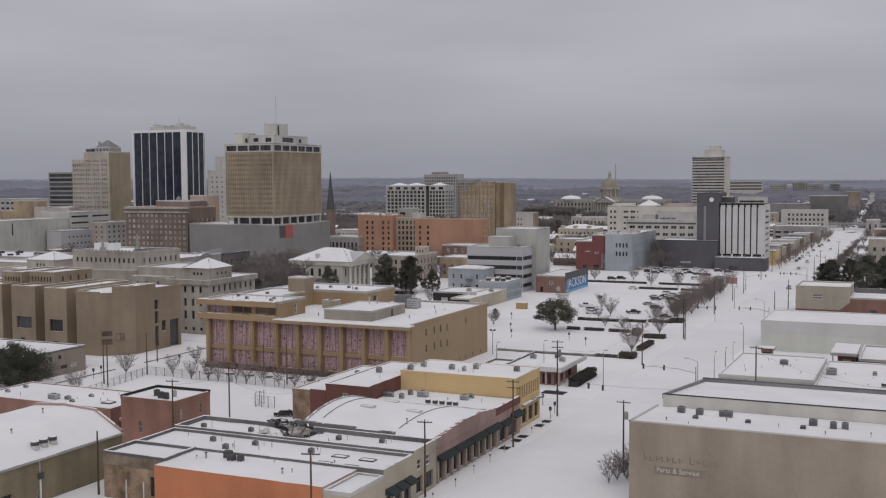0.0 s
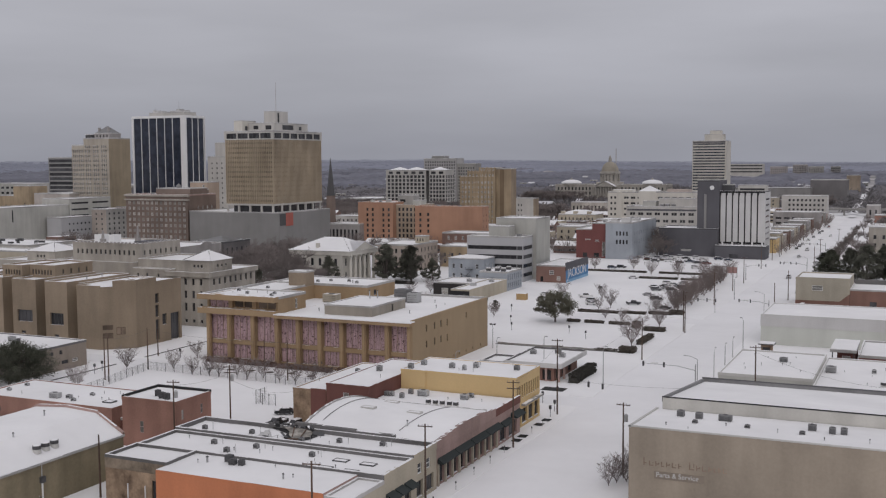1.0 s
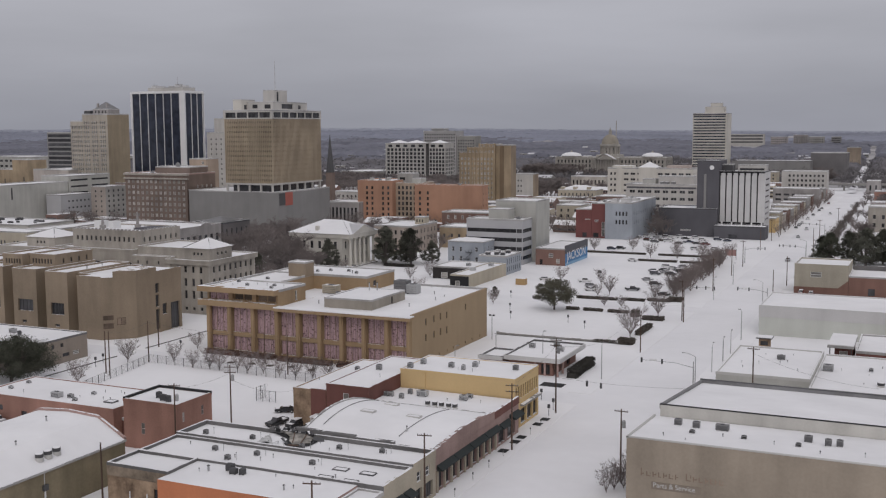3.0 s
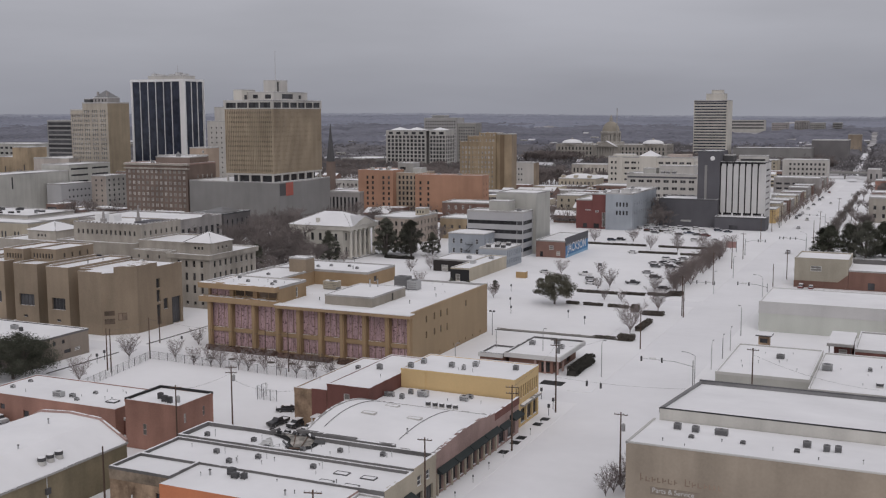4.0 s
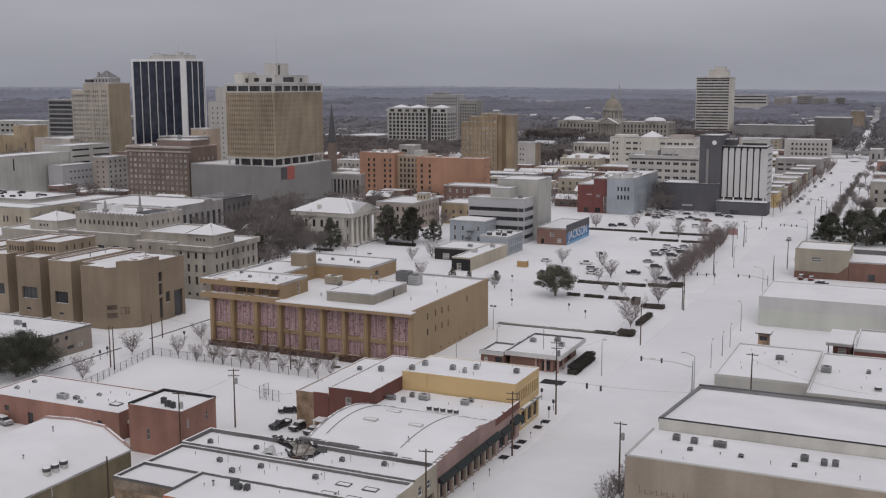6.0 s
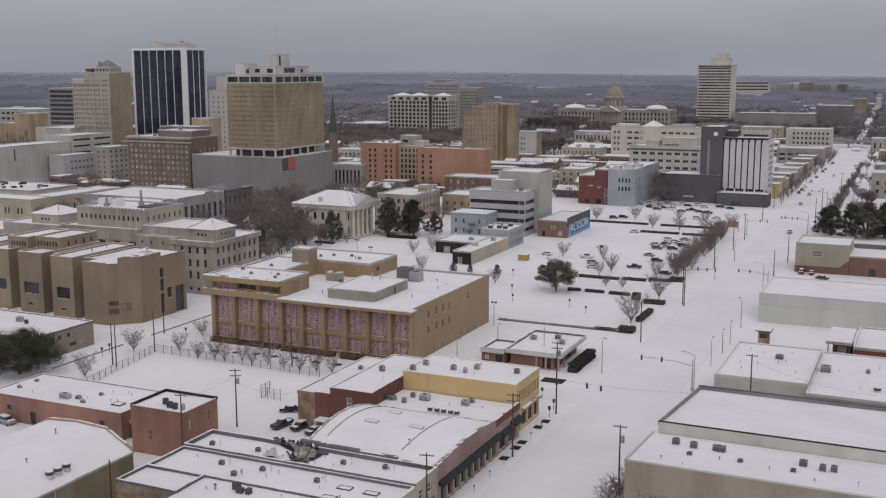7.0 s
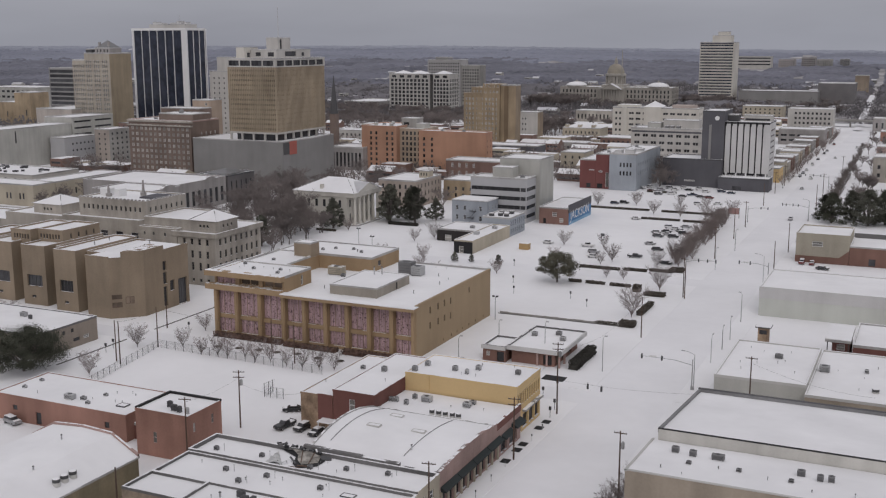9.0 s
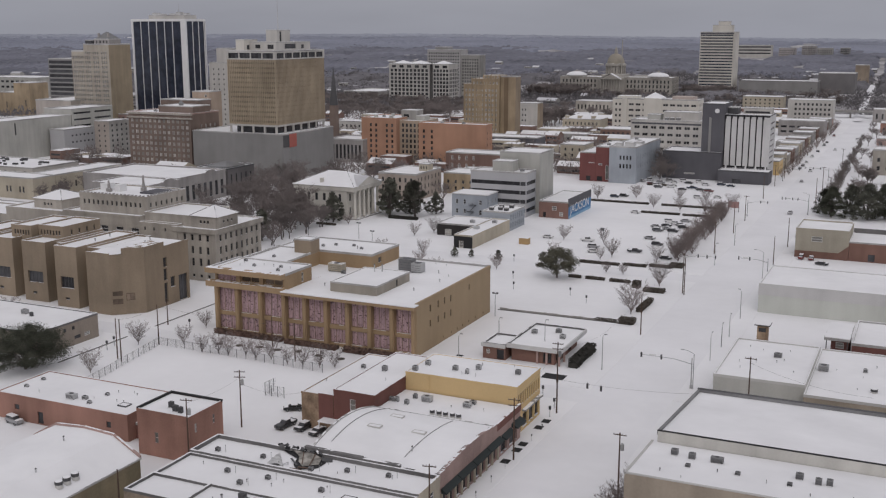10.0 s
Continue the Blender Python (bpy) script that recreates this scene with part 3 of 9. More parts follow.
# ---- yellow corner building and its brick rear ----
building("brick_rear_building", "dark red brick rear building with snowed roof", "building", -114.6, -104.4, 191.3, 221, 9.8, DARK_BRICK, S=[(-110.6, -109.2, 5.6, 8.2, "pale")], lip=0.14, edge=DARK_BRICK)
rear2 = building("brick_rear_building", "stained tan brick rear building with porch", "building", -122.8, -114.7, 191.3, 222, 8.1, OLD_BRICK, lip=0.16, edge=OLD_BRICK)
block(rear2, "brick_panel", -118.4, -114.7, 191.2, 191.3, 2.6, 8.5, DARK_BRICK)
block(rear2, "porch_roof", -117.2, -113.4, 188.6, 191.2, 2.9, 3.15, SNOW_ROOF)
for x in (-117.0, -113.6):
    block(rear2, "porch_post", x - 0.1, x + 0.1, 188.8, 189.0, 0, 2.9, WHITE_PAINT)
yellow = building("corner_shop", "two-storey yellow painted corner shop with snowed flat roof", "shop", -104.3, -77.6, 205.7, 220.6, 11.0, YELLOW_PAINT,
                  E=grid(206.2, 220.2, 10, 0.85, [(6.2, 9.0)], "plain") + [(207, 208.6, 0.2, 3.4, "shop"), (209.4, 212.6, 0.6, 3.8, "shop"), (213.4, 216.6, 0.6, 3.8, "shop"), (217.2, 219.8, 0.6, 3.8, "shop")], lip=0.12, cap=COPING_PALE, edge=YELLOW_PAINT)
block(yellow, "cornice", -77.6, -76.7, 209, 220.4, 4.6, 5.0, COPING_PALE)
block(yellow, "pipe", -98.4, -98.25, 205.55, 205.7, 7.0, 11.0, YELLOW_PAINT)

# ---- red brick cube and the long brick building behind it ----
cube = building("brick_workshop", "two-storey red brick workshop with black roof edge", "building", -145.5, -132.2, 164.2, 175.3, 9.7, RED_BRICK,
                S=[(-141.2, -140.2, 3.0, 5.4, "dusty")], E=[(165.8, 166.6, 6.0, 8.0, "dusty"), (171.8, 172.6, 6.0, 8.0, "dusty"), (172.4, 173.6, 0.3, 2.5, "plain")], lip=0.22, edge=RED_BRICK)
block(cube, "roof_flashing", -145.55, -145.1, 164.2, 175.36, 9.75, 10.2, BLACK, "black roof flashing")
block(cube, "roof_flashing", -145.1, -132.1, 174.9, 175.36, 9.75, 10.2, BLACK, "black roof flashing")
block(cube, "door_canopy", -132.2, -130.9, 171.9, 174.1, 2.7, 2.95, SNOW_ROOF)
building("brick_hall", "long low red brick hall with snowed roof", "building", -189.3, -151.6, 168, 184.2, 5.9, RED_BRICK, S=[(-177.2, -175.6, 0.2, 3.0, "plain"), (-184, -182.6, 2.6, 3.8, "plain"), (-157.5, -156.2, 2.4, 3.8, "plain")], lip=0.18, edge=RED_BRICK)
building("brick_link", "low brick passage between two brick buildings", "building", -151.6, -145.6, 170.5, 176, 3.4, DARK_BRICK, lip=0.2, cap=COPING_PALE)

# ---- bow-roofed warehouse ----
ware = building("bow_warehouse", "tan brick warehouse with a snowed faceted roof", "warehouse", -158, -131.8, 96, 148.8, 7.2, OLIVE_BRICK,
                E=[(y, y + 2.4, 2.4, 4.8, "plain") for y in (101, 107, 113)] + [(121, 123.2, 0.2, 3.0, "plain")], lip=0, roof=False)
BOW = ((-158.2, 7.3), (-152.2, 10.6), (-145.0, 11.1), (-137.8, 10.7), (-131.6, 7.3))
bm = bmesh.new()
steps = 27
rows = [[bm.verts.new((x, 96 + 52.6 * j / steps, z + 0.05 * noise.noise(Vector((x * 0.3, j * 0.6, 1))))) for x, z in BOW] for j in range(steps + 1)]
for lo, hi in zip(rows, rows[1:]):
    for i in range(len(BOW) - 1):
        bm.faces.new((lo[i], lo[i + 1], hi[i + 1], hi[i]))
bmesh.ops.recalc_face_normals(bm, faces=bm.faces)
part("roof", bm, SNOW_ROOF, ware, "broad faceted roof under snow")
for y0, y1 in ((95.8, 96.2), (148.5, 148.95)):
    bm = bmesh.new()
    front, back = [[bm.verts.new((x, y, z + 0.45)) for x, z in BOW] for y in (y0, y1)]
    low, rear_low = [[bm.verts.new((x, y, 6.9)) for x, z in BOW] for y in (y0, y1)]
    for i in range(len(BOW) - 1):
        bm.faces.new((front[i], front[i + 1], back[i + 1], back[i]))
        bm.faces.new((low[i], low[i + 1], front[i + 1], front[i]))
        bm.faces.new((rear_low[i + 1], rear_low[i], back[i], back[i + 1]))
    bmesh.ops.recalc_face_normals(bm, faces=bm.faces)
    part("gable", bm, PINK_WALL, ware, "stepped brick gable with pale coping")
block(ware, "meter_box", -131.8, -131.35, 128.7, 129.7, 3.9, 4.9, DARK_METAL)
block(ware, "downpipe", -131.8, -131.62, 129.08, 129.32, 0.1, 3.9, WHITE_PAINT)
block(ware, "conduit", -131.8, -131.7, 129.14, 129.26, 4.9, 6.9, METAL)
block(ware, "coping", -132.0, -131.5, 96, 148.9, 6.9, 7.25, COPING_PALE)

# ---- large beige warehouse with wall lettering ----
caddy = building("beige_warehouse", "large beige rendered warehouse with faded wall lettering", "warehouse", -43, 12, 165, 184, 12.0, BEIGE_WALL, roof=False)
CX0, CX1, CF, CB = -43, 12, 13.9, 12.7
bm = bmesh.new()
v = [bm.verts.new(p) for p in ((CX0, 165, 12.0), (CX1, 165, 12.0), (CX1, 184, 12.0), (CX0, 184, 12.0), (CX0, 165, CF), (CX1, 165, CF), (CX1, 184, CB), (CX0, 184, CB))]
for f in ((0, 1, 5, 4), (1, 2, 6, 5), (3, 0, 4, 7)):
    bm.faces.new([v[k] for k in f])
part("upper_wall", bm, BEIGE_WALL, caddy)
bm = bmesh.new()
rows = [[bm.verts.new((CX0 + 0.3 + (CX1 - CX0 - 0.3) * i / 30, 165.3 + 18.6 * j / 10, CF - 0.1 - (CF - CB) * (j / 10) + 0.05 * noise.noise(Vector((i * 0.8, j * 0.8, 8))))) for i in range(31)] for j in range(11)]
for lo, hi in zip(rows, rows[1:]):
    for i in range(30):
        bm.faces.new((lo[i], lo[i + 1], hi[i + 1], hi[i]))
part("roof", bm, SNOW_ROOF, caddy, "roof under snow, falling to the rear")
block(caddy, "front_coping", CX0 - 0.08, CX1, 164.92, 165.32, CF - 0.12, CF + 0.08, METAL_EDGE)
bm = bmesh.new()
v = [bm.verts.new((x, y, z + o)) for o in (-0.3, 0.1) for x, y, z in ((CX0 - 0.08, 164.92, CF), (CX0 + 0.3, 164.92, CF), (CX0 + 0.3, 184, CB), (CX0 - 0.08, 184, CB))]
for f in ((0, 1, 5, 4), (1, 2, 6, 5), (2, 3, 7, 6), (3, 0, 4, 7), (4, 5, 6, 7)):
    bm.faces.new([v[k] for k in f])
part("side_parapet", bm, METAL_EDGE, caddy)
bm = bmesh.new()
x0, x1, ya, yb, za, zb = -42, 12, 184, 221, 14.7, 10.9
v = [bm.verts.new(p) for p in ((x0, ya, 0), (x1, ya, 0), (x1, yb, 0), (x0, yb, 0), (x0, ya, za), (x1, ya, za), (x1, yb, zb), (x0, yb, zb))]
for f in ((0, 1, 5, 4), (1, 2, 6, 5), (2, 3, 7, 6), (3, 0, 4, 7)):
    bm.faces.new([v[i] for i in f])
hall2 = thing("rear_hall", (-15, 202, 0), "pale rendered rear hall with a sloping snowed roof", "warehouse")
part("wall", bm, HALL_RENDER, hall2)
bm = bmesh.new()
v = [bm.verts.new(p) for p in ((x0 + 0.4, ya + 0.5, za - 0.35), (x1, ya + 0.5, za - 0.35), (x1, yb - 0.5, zb - 0.4), (x0 + 0.4, yb - 0.5, zb - 0.4))]
bm.faces.new(v)
part("roof", bm, SNOW_ROOF, hall2, "sloping roof under fresh snow")
bm = bmesh.new()
box(bm, x0 - 0.1, x1, ya - 0.06, ya + 0.45, za - 0.02, za + 0.1)
part("coping", bm, BLACK, hall2, "black metal coping")
bm = bmesh.new()
box(bm, x0 - 0.1, x1, yb - 0.5, yb + 0.1, zb - 1.0, zb + 0.3)
part("parapet", bm, PARAPET_GREY, hall2, "grey parapet with a dark metal cap")
bm = bmesh.new()
box(bm, x0 - 0.15, x1, yb - 0.56, yb + 0.16, zb + 0.3, zb + 0.4)
part("parapet_cap", bm, DARK_METAL, hall2)
bm = bmesh.new()
v = [bm.verts.new(p) for p in ((x0 - 0.1, ya, za + 0.1), (x0 + 0.4, ya, za + 0.1), (x0 + 0.4, yb, zb + 0.12), (x0 - 0.1, yb, zb + 0.12), (x0 - 0.1, ya, za - 0.8), (x0 + 0.4, ya, za - 0.8), (x0 + 0.4, yb, zb - 1), (x0 - 0.1, yb, zb - 1))]
for f in ((0, 1, 2, 3), (1, 5, 6, 2), (0, 3, 7, 4)):
    bm.faces.new([v[i] for i in f])
part("side_coping", bm, PARAPET_GREY, hall2)

# ---- low buildings on the same side ----
building("low_hall", "low pale rendered hall with snowed flat roof", "building", -42.3, -22.2, 239.5, 271.6, 8.6, PALE_WALL, lip=0.3, cap=METAL_EDGE)
building("low_hall", "low hall with tan side wall and snowed roof", "building", -22.2, 12, 237, 275, 7.3, BEIGE_WALL, S=[(-2.5, 4, 0.3, 3.6, "shop")], lip=0.3, cap=METAL_EDGE)
building("brick_store", "low brick store with a row of small windows", "store", -15.8, 14, 286, 310, 6.4, DARK_BRICK, S=grid(-13, 13, 9, 1.5, [(3.0, 4.6)], "pale"), lip=0.4, cap=COPING_PALE)
shed = building("flat_shed", "small brick shed under a projecting snowed flat roof", "shed", -21.0, -16.6, 288, 299, 7.6, DARK_BRICK, S=[(-19.6, -17.6, 0.3, 2.8, "plain"), (-19.8, -17.8, 4.4, 6.0, "pale")], lip=0.0, roof=False)
block(shed, "canopy", -22.4, -16.1, 283.2, 299.4, 7.6, 8.3, COPING_PALE)
block(shed, "snow_cap", -22.3, -16.2, 283.3, 299.3, 8.3, 8.5, SNOW_ROOF)
for x in (-21.8, -16.7):
    block(shed, "post", x - 0.12, x + 0.12, 283.6, 283.84, 0, 7.6, DARK_METAL)
building("metal_warehouse", "pale green metal warehouse with snowed roof", "warehouse", -46.4, 14, 334, 362.6, 8.9, GREEN_WALL, lip=0.3, edge=AGED_PANEL)
mw = bpy.data.objects["metal_warehouse"]
block(mw, "upper_cladding", -46.5, 14, 333.9, 334.0, 5.6, 8.8, AGED_PANEL, "paler upper cladding band")
TAN_RENDER = mat("tan_render", (0.41, 0.37, 0.29), streak=0.5)
rb = building("brick_store", "long store with tan upper wall and red brick base", "store", -46.4, -27, 425, 446, 10.9, TAN_RENDER, lip=0.5, cap=COPING, edge=TAN_RENDER, S=[(-40.5, -36.6, 6.4, 8.4, "pale")])
STORE_BRICK = mat("rust_brown_brick", (0.24, 0.125, 0.095), streak=0.4, var=0.2, fine=3.0)
block(rb, "brick_base", -46.48, -27, 424.92, 425.0, 0, 2.6, STORE_BRICK)
rb2 = building("brick_store_wing", "lower red brick store wing under a snowed roof", "store", -26.9, -4, 425, 447, 7.2, STORE_BRICK, lip=0.3, cap=COPING_PALE, S=[(-20, -17.6, 0.3, 3.0, "plain"), (-12, -9.4, 0.3, 3.0, "plain")])
bm = bmesh.new()
v = [bm.verts.new(p) for p in ((-30.6, 424.9, 2.6), (-27, 424.9, 2.6), (-27, 424.9, 5.6))]
bm.faces.new(v)
part("brick_panel", bm, STORE_BRICK, rb)
block(rb2, "rear_parapet", -26.9, -4, 446.6, 447.2, 7.0, 9.0, COPING)

# ---- small bank pavilion on the corner ----
bank = building("pavilion", "single-storey rust-brown brick pavilion with a broad white snowed fascia", "building", -98.4, -86.4, 256.6, 276, 3.6, STORE_BRICK, E=[(258, 261, 0.3, 2.9, "shop"), (263, 266, 0.3, 2.9, "shop"), (268, 271, 0.3, 2.9, "shop")], S=[(-89.6, -87.2, 0.2, 2.9, "shop")], lip=0, roof=False)
for a in ((-99.4, -84.0, 255.2, 255.6), (-99.4, -84.0, 276.8, 277.2), (-99.4, -99.0, 255.6, 276.8), (-84.4, -84.0, 255.6, 276.8)):
    block(bank, "fascia", *a, 3.6, 4.75, AGED_PANEL, "broad white fascia")
block(bank, "soffit", -99.0, -84.4, 255.6, 276.8, 3.6, 3.75, WHITE_STUCCO)
flat_roof(bank, -99.0, -84.4, 255.6, 276.8, 4.5, 0)
for a in ((-99.0, -98.7, 255.6, 276.8), (-98.7, -84.4, 276.5, 276.8)):
    block(bank, "inner_lip", *a, 4.4, 4.95, COPING)
bank2 = building("pavilion_wing", "low brick wing with snowed roof beside the pavilion", "building", -106.0, -99.6, 255.0, 265, 3.9, STORE_BRICK, S=[(-102.0, -100.0, 0.1, 2.8, "plain"), (-105.0, -104.0, 1.4, 2.6, "pale")], lip=0.5, cap=COPING)
block(bank2, "fascia", -106.4, -99.5, 254.6, 255.0, 3.3, 4.3, AGED_PANEL, "white fascia")
for x, y in ((-85.0, 256.2), (-88.4, 256.2), (-91.0, 256.2), (-85.0, 260.5)):
    block(bank, "column", x - 0.25, x + 0.25, y - 0.25, y + 0.25, 0, 3.6, PINK_WALL)

# ---- ochre office building, the main subject ----
ob_ = thing("ochre_office", (-155, 272, 0), "ochre brick office building with pink-curtained windows and snowed roofs", "office building")
S_low, S_high = [], []
bays = [(-163.4 + i * 6.85, -163.4 + (i + 1) * 6.85) for i in range(6)]
for a, b in bays:
    c = (a + b) / 2
    S_low += [(c - 2.75, c + 2.75, 6.2, 13.3, "pink"), (c - 2.75, c + 2.75, 1.0, 5.0, "pink")]
bays2 = [(-187.2 + i * 7.95, -187.2 + (i + 1) * 7.95) for i in range(3)]
for a, b in bays2:
    c = (a + b) / 2
    S_high += [(c - 3.3, c + 3.3, 6.2, 13.4, "pink"), (c - 3.3, c + 3.3, 1.0, 5.0, "pink"), (c - 3.3, c + 3.3, 15.2, 17.5, "loggia" if a > -187 else "pink")]
wall(ob_, "S", -163.4, -122.2, 247.6, 0, 14.0, S_low, OCHRE)
wall(ob_, "S", -187.2, -163.4, 247.6, 0, 18.7, S_high, OCHRE)
e_holes = [(y - 0.45, y + 0.45, z, z + 1.9, "plain") for y in (256.4, 261.5, 265.7) for z in (6.3, 10.6)] + [(282.8, 283.7, 10.7, 12.4, "plain")] + [(y - 0.3, y + 0.3, 0.7, 1.5, "plain") for y in (265, 270.4, 274.4, 278.4, 283, 288, 294)] + [(269.5, 270.3, 6.0, 8.0, "plain"), (269.5, 270.3, 10.3, 12.2, "plain")]
wall(ob_, "E", 247.6, 299.6, -122.2, 0, 14.2, e_holes, OCHRE_SIDE)
wall(ob_, "N", -187.2, -122.2, 299.6, 0, 14.2, [], OCHRE)
wall(ob_, "W", 247.6, 299.6, -187.2, 0, 18.7, [], OCHRE)
wall(ob_, "E", 247.6, 262.0, -163.4, 13.6, 18.7, [(256.5, 257.6, 14.8, 17.6, "pale")], OCHRE)
wall(ob_, "S", -172.4, -153.8, 281.4, 13.6, 18.7, [], OCHRE)
wall(ob_, "E", 281.4, 299.6, -153.8, 13.6, 18.7, [(285.5, 287.5, 15.6, 17.2, "plain")], OCHRE)
wall(ob_, "E", 262.0, 281.4, -172.4, 13.6, 18.7, [(268, 270.5, 15.6, 17.0, "plain")], OCHRE)
wall(ob_, "N", -172.4, -163.4, 262.0, 13.6, 18.7, [], OCHRE)
wall(ob_, "N", -187.2, -153.8, 299.6, 13.6, 18.7, [], OCHRE)
# projecting round-edged piers
for i in range(7):
    x = -163.4 + i * 6.85
    bm = bmesh.new()
    if i < 6:
        box(bm, x - 0.62, x + 0.62, 246.3, 247.7, 0, 13.6)
        bmesh.ops.bevel(bm, geom=[e for e in bm.edges if abs(e.verts[0].co.z - e.verts[1].co.z) > 5], offset=0.25, segments=3, affect="EDGES")
        part("pier", bm, OCHRE, ob_)
    else:
        box(bm, x - 0.8, x, 246.3, 247.7, 0, 13.6)
        part("pier", bm, OCHRE, ob_)
for i in range(3):
    x = -187.2 + i * 7.95 + (0.9 if i == 0 else 0)
    bm = bmesh.new()
    box(bm, x - 0.62, x + 0.62, 246.3, 247.7, 0, 14.0)
    bmesh.ops.bevel(bm, geom=[e for e in bm.edges if abs(e.verts[0].co.z - e.verts[1].co.z) > 5], offset=0.25, segments=3, affect="EDGES")
    part("pier", bm, OCHRE, ob_)
block(ob_, "ledge", -189.2, -163.2, 245.6, 247.6, 13.6, 15.2, OCHRE)
block(ob_, "eave", -189.2, -163.2, 245.4, 247.7, 17.6, 19.1, OCHRE)
block(ob_, "eave", -163.2, -121.6, 245.0, 247.7, 13.5, 14.35, OCHRE)
block(ob_, "eave_cap", -163.3, -121.5, 244.9, 247.8, 14.35, 14.62, SNOW_ROOF, "snow lying along the eave")
block(ob_, "parapet", -122.7, -122.1, 247.7, 299.7, 13.9, 14.8, OCHRE_SIDE)
block(ob_, "parapet", -153.7, -122.1, 299.2, 299.8, 13.9, 14.9, COPING_PALE)
flat_roof(ob_, -163.4, -122.7, 247.6, 281.4, 14.3, 0)
flat_roof(ob_, -153.8, -122.7, 281.4, 299.3, 14.3, 0)
flat_roof(ob_, -172.4, -163.4, 262.0, 281.4, 14.3, 0)
flat_roof(ob_, -189.2, -163.4, 245.6, 262.0, 18.6, 0.4, thick=0.26, cap=COPING_PALE)
flat_roof(ob_, -187.2, -172.4, 262.0, 281.4, 18.6, 0.0)
flat_roof(ob_, -187.2, -153.8, 281.4, 299.6, 18.6, 0.4, thick=0.26, cap=COPING_PALE)
block(ob_, "parapet", -187.3, -186.8, 262, 281.4, 18.4, 19.2, COPING_PALE)
block(ob_, "parapet", -172.8, -172.3, 262, 281.4, 18.4, 19.0, COPING_PALE)
building("roof_penthouse", "tan stair penthouse on the office roof", "penthouse", -178.2, -172.2, 276.2, 281.2, 22.8, JAIL, lip=0.2, z0=18.5)
building("plant_room", "grey rendered plant room on the office roof", "plant room", -151.4, -136.6, 252.4, 272.6, 17.0, mat("grey_render", (0.335, 0.30, 0.25), streak=0.6), lip=0.15, z0=14.2, E=[(264, 265.2, 14.4, 16.4, "plain")])

# ---- stepped tan concrete justice building ----
jail = thing("tan_concrete_building", (-245, 260, 0), "stepped tan concrete building with blank walls and slot windows", "office building")


def mass(x0, x1, y0, y1, h, S=(), E=(), z0=0.0, lip=0.5):
    wall(jail, "S", x0, x1, y0, z0, h, list(S), JAIL, "slot")
    wall(jail, "E", y0, y1, x1, z0, h, list(E), JAIL, "slot")
    wall(jail, "W", y0, y1, x0, z0, h, [], JAIL)
    wall(jail, "N", x0, x1, y1, z0, h, [], JAIL)
    flat_roof(jail, x0, x1, y0, y1, h, lip, cap=JAIL)


bm = bmesh.new()
cut = [(-235.6, 247.4), (-226.6, 247.4), (-219.0, 254.6), (-219.0, 276.0), (-235.6, 276.0)]
lo = [bm.verts.new((x, y, 0)) for x, y in cut]
hi = [bm.verts.new((x, y, 18.9)) for x, y in cut]
for i in (0, 1, 3, 4):
    j = (i + 1) % 5
    bm.faces.new((lo[i], lo[j], hi[j], hi[i]))
part("stair_tower", bm, JAIL, jail)
wall(jail, "E", 254.6, 276.0, -219.0, 0, 18.9, [(263.4, 265.2, 1.0, 7.4, "vision"), (263.4, 265.2, 8.2, 12.0, "vision"), (263.4, 265.2, 12.6, 15.6, "vision"), (266.6, 268.8, 5.4, 8.8, "vision"), (270.6, 275.0, 0.1, 8.6, "vision")], JAIL, "slot")
bm = bmesh.new()
v = [bm.verts.new(p) for p in ((-235.4, 247.8, 18.95), (-226.8, 247.8, 18.95), (-219.4, 254.8, 18.95), (-219.4, 275.8, 18.95), (-235.4, 275.8, 18.95))]
bm.faces.new(v)
part("roof", bm, SNOW_ROOF, jail, "flat roof under fresh snow")
block(jail, "parapet", -219.4, -218.9, 264, 276.1, 18.8, 19.5, JAIL)
block(jail, "parapet", -235.7, -226.6, 247.3, 247.8, 18.8, 19.4, JAIL)
bm = bmesh.new()
v = [bm.verts.new(p) for p in ((-223.9, 250.0, 18.6), (-218.95, 254.65, 18.6), (-218.95, 264.0, 18.6), (-224.4, 264.0, 18.6), (-223.9, 250.0, 20.8), (-218.95, 254.65, 20.8), (-218.95, 264.0, 20.8), (-224.4, 264.0, 20.8))]
for f in ((0, 1, 5, 4), (1, 2, 6, 5), (2, 3, 7, 6), (3, 0, 4, 7), (4, 5, 6, 7)):
    bm.faces.new([v[i] for i in f])
part("raised_panel", bm, JAIL, jail)
for off, z, w, h in ((-2.6, 3.4, 1.5, 1.6), (-2.6, 6.0, 1.5, 1.4), (1.2, 4.4, 1.3, 2.2)):
    frame_ = bmesh.new()
    box(frame_, off - w, off + w, -0.06, 0.02, z, z + h)
    bmesh.ops.transform(frame_, matrix=pose(-223.2, 250.6, 0, 0, 0, 43.5), verts=frame_.verts)
    win = part("window", frame_, mat("brown_panel", (0.13, 0.085, 0.065), var=0.2), jail, "recessed brown window panel")
    for k in range(2):
        pane = bmesh.new()
        box(pane, off - w + 0.12 + k * w, off - 0.1 + k * w, -0.1, -0.05, z + 0.14, z + h - 0.14)
        bmesh.ops.transform(pane, matrix=pose(-223.2, 250.6, 0, 0, 0, 43.5), verts=pane.verts)
        part("pane", pane, GLASS_WARM, win)
PL = [(-250.4, -241.4, 249.4), (-266.2, -256.2, 251.4), (-282, -271.6, 252.6), (-298, -287.4, 253.4)]
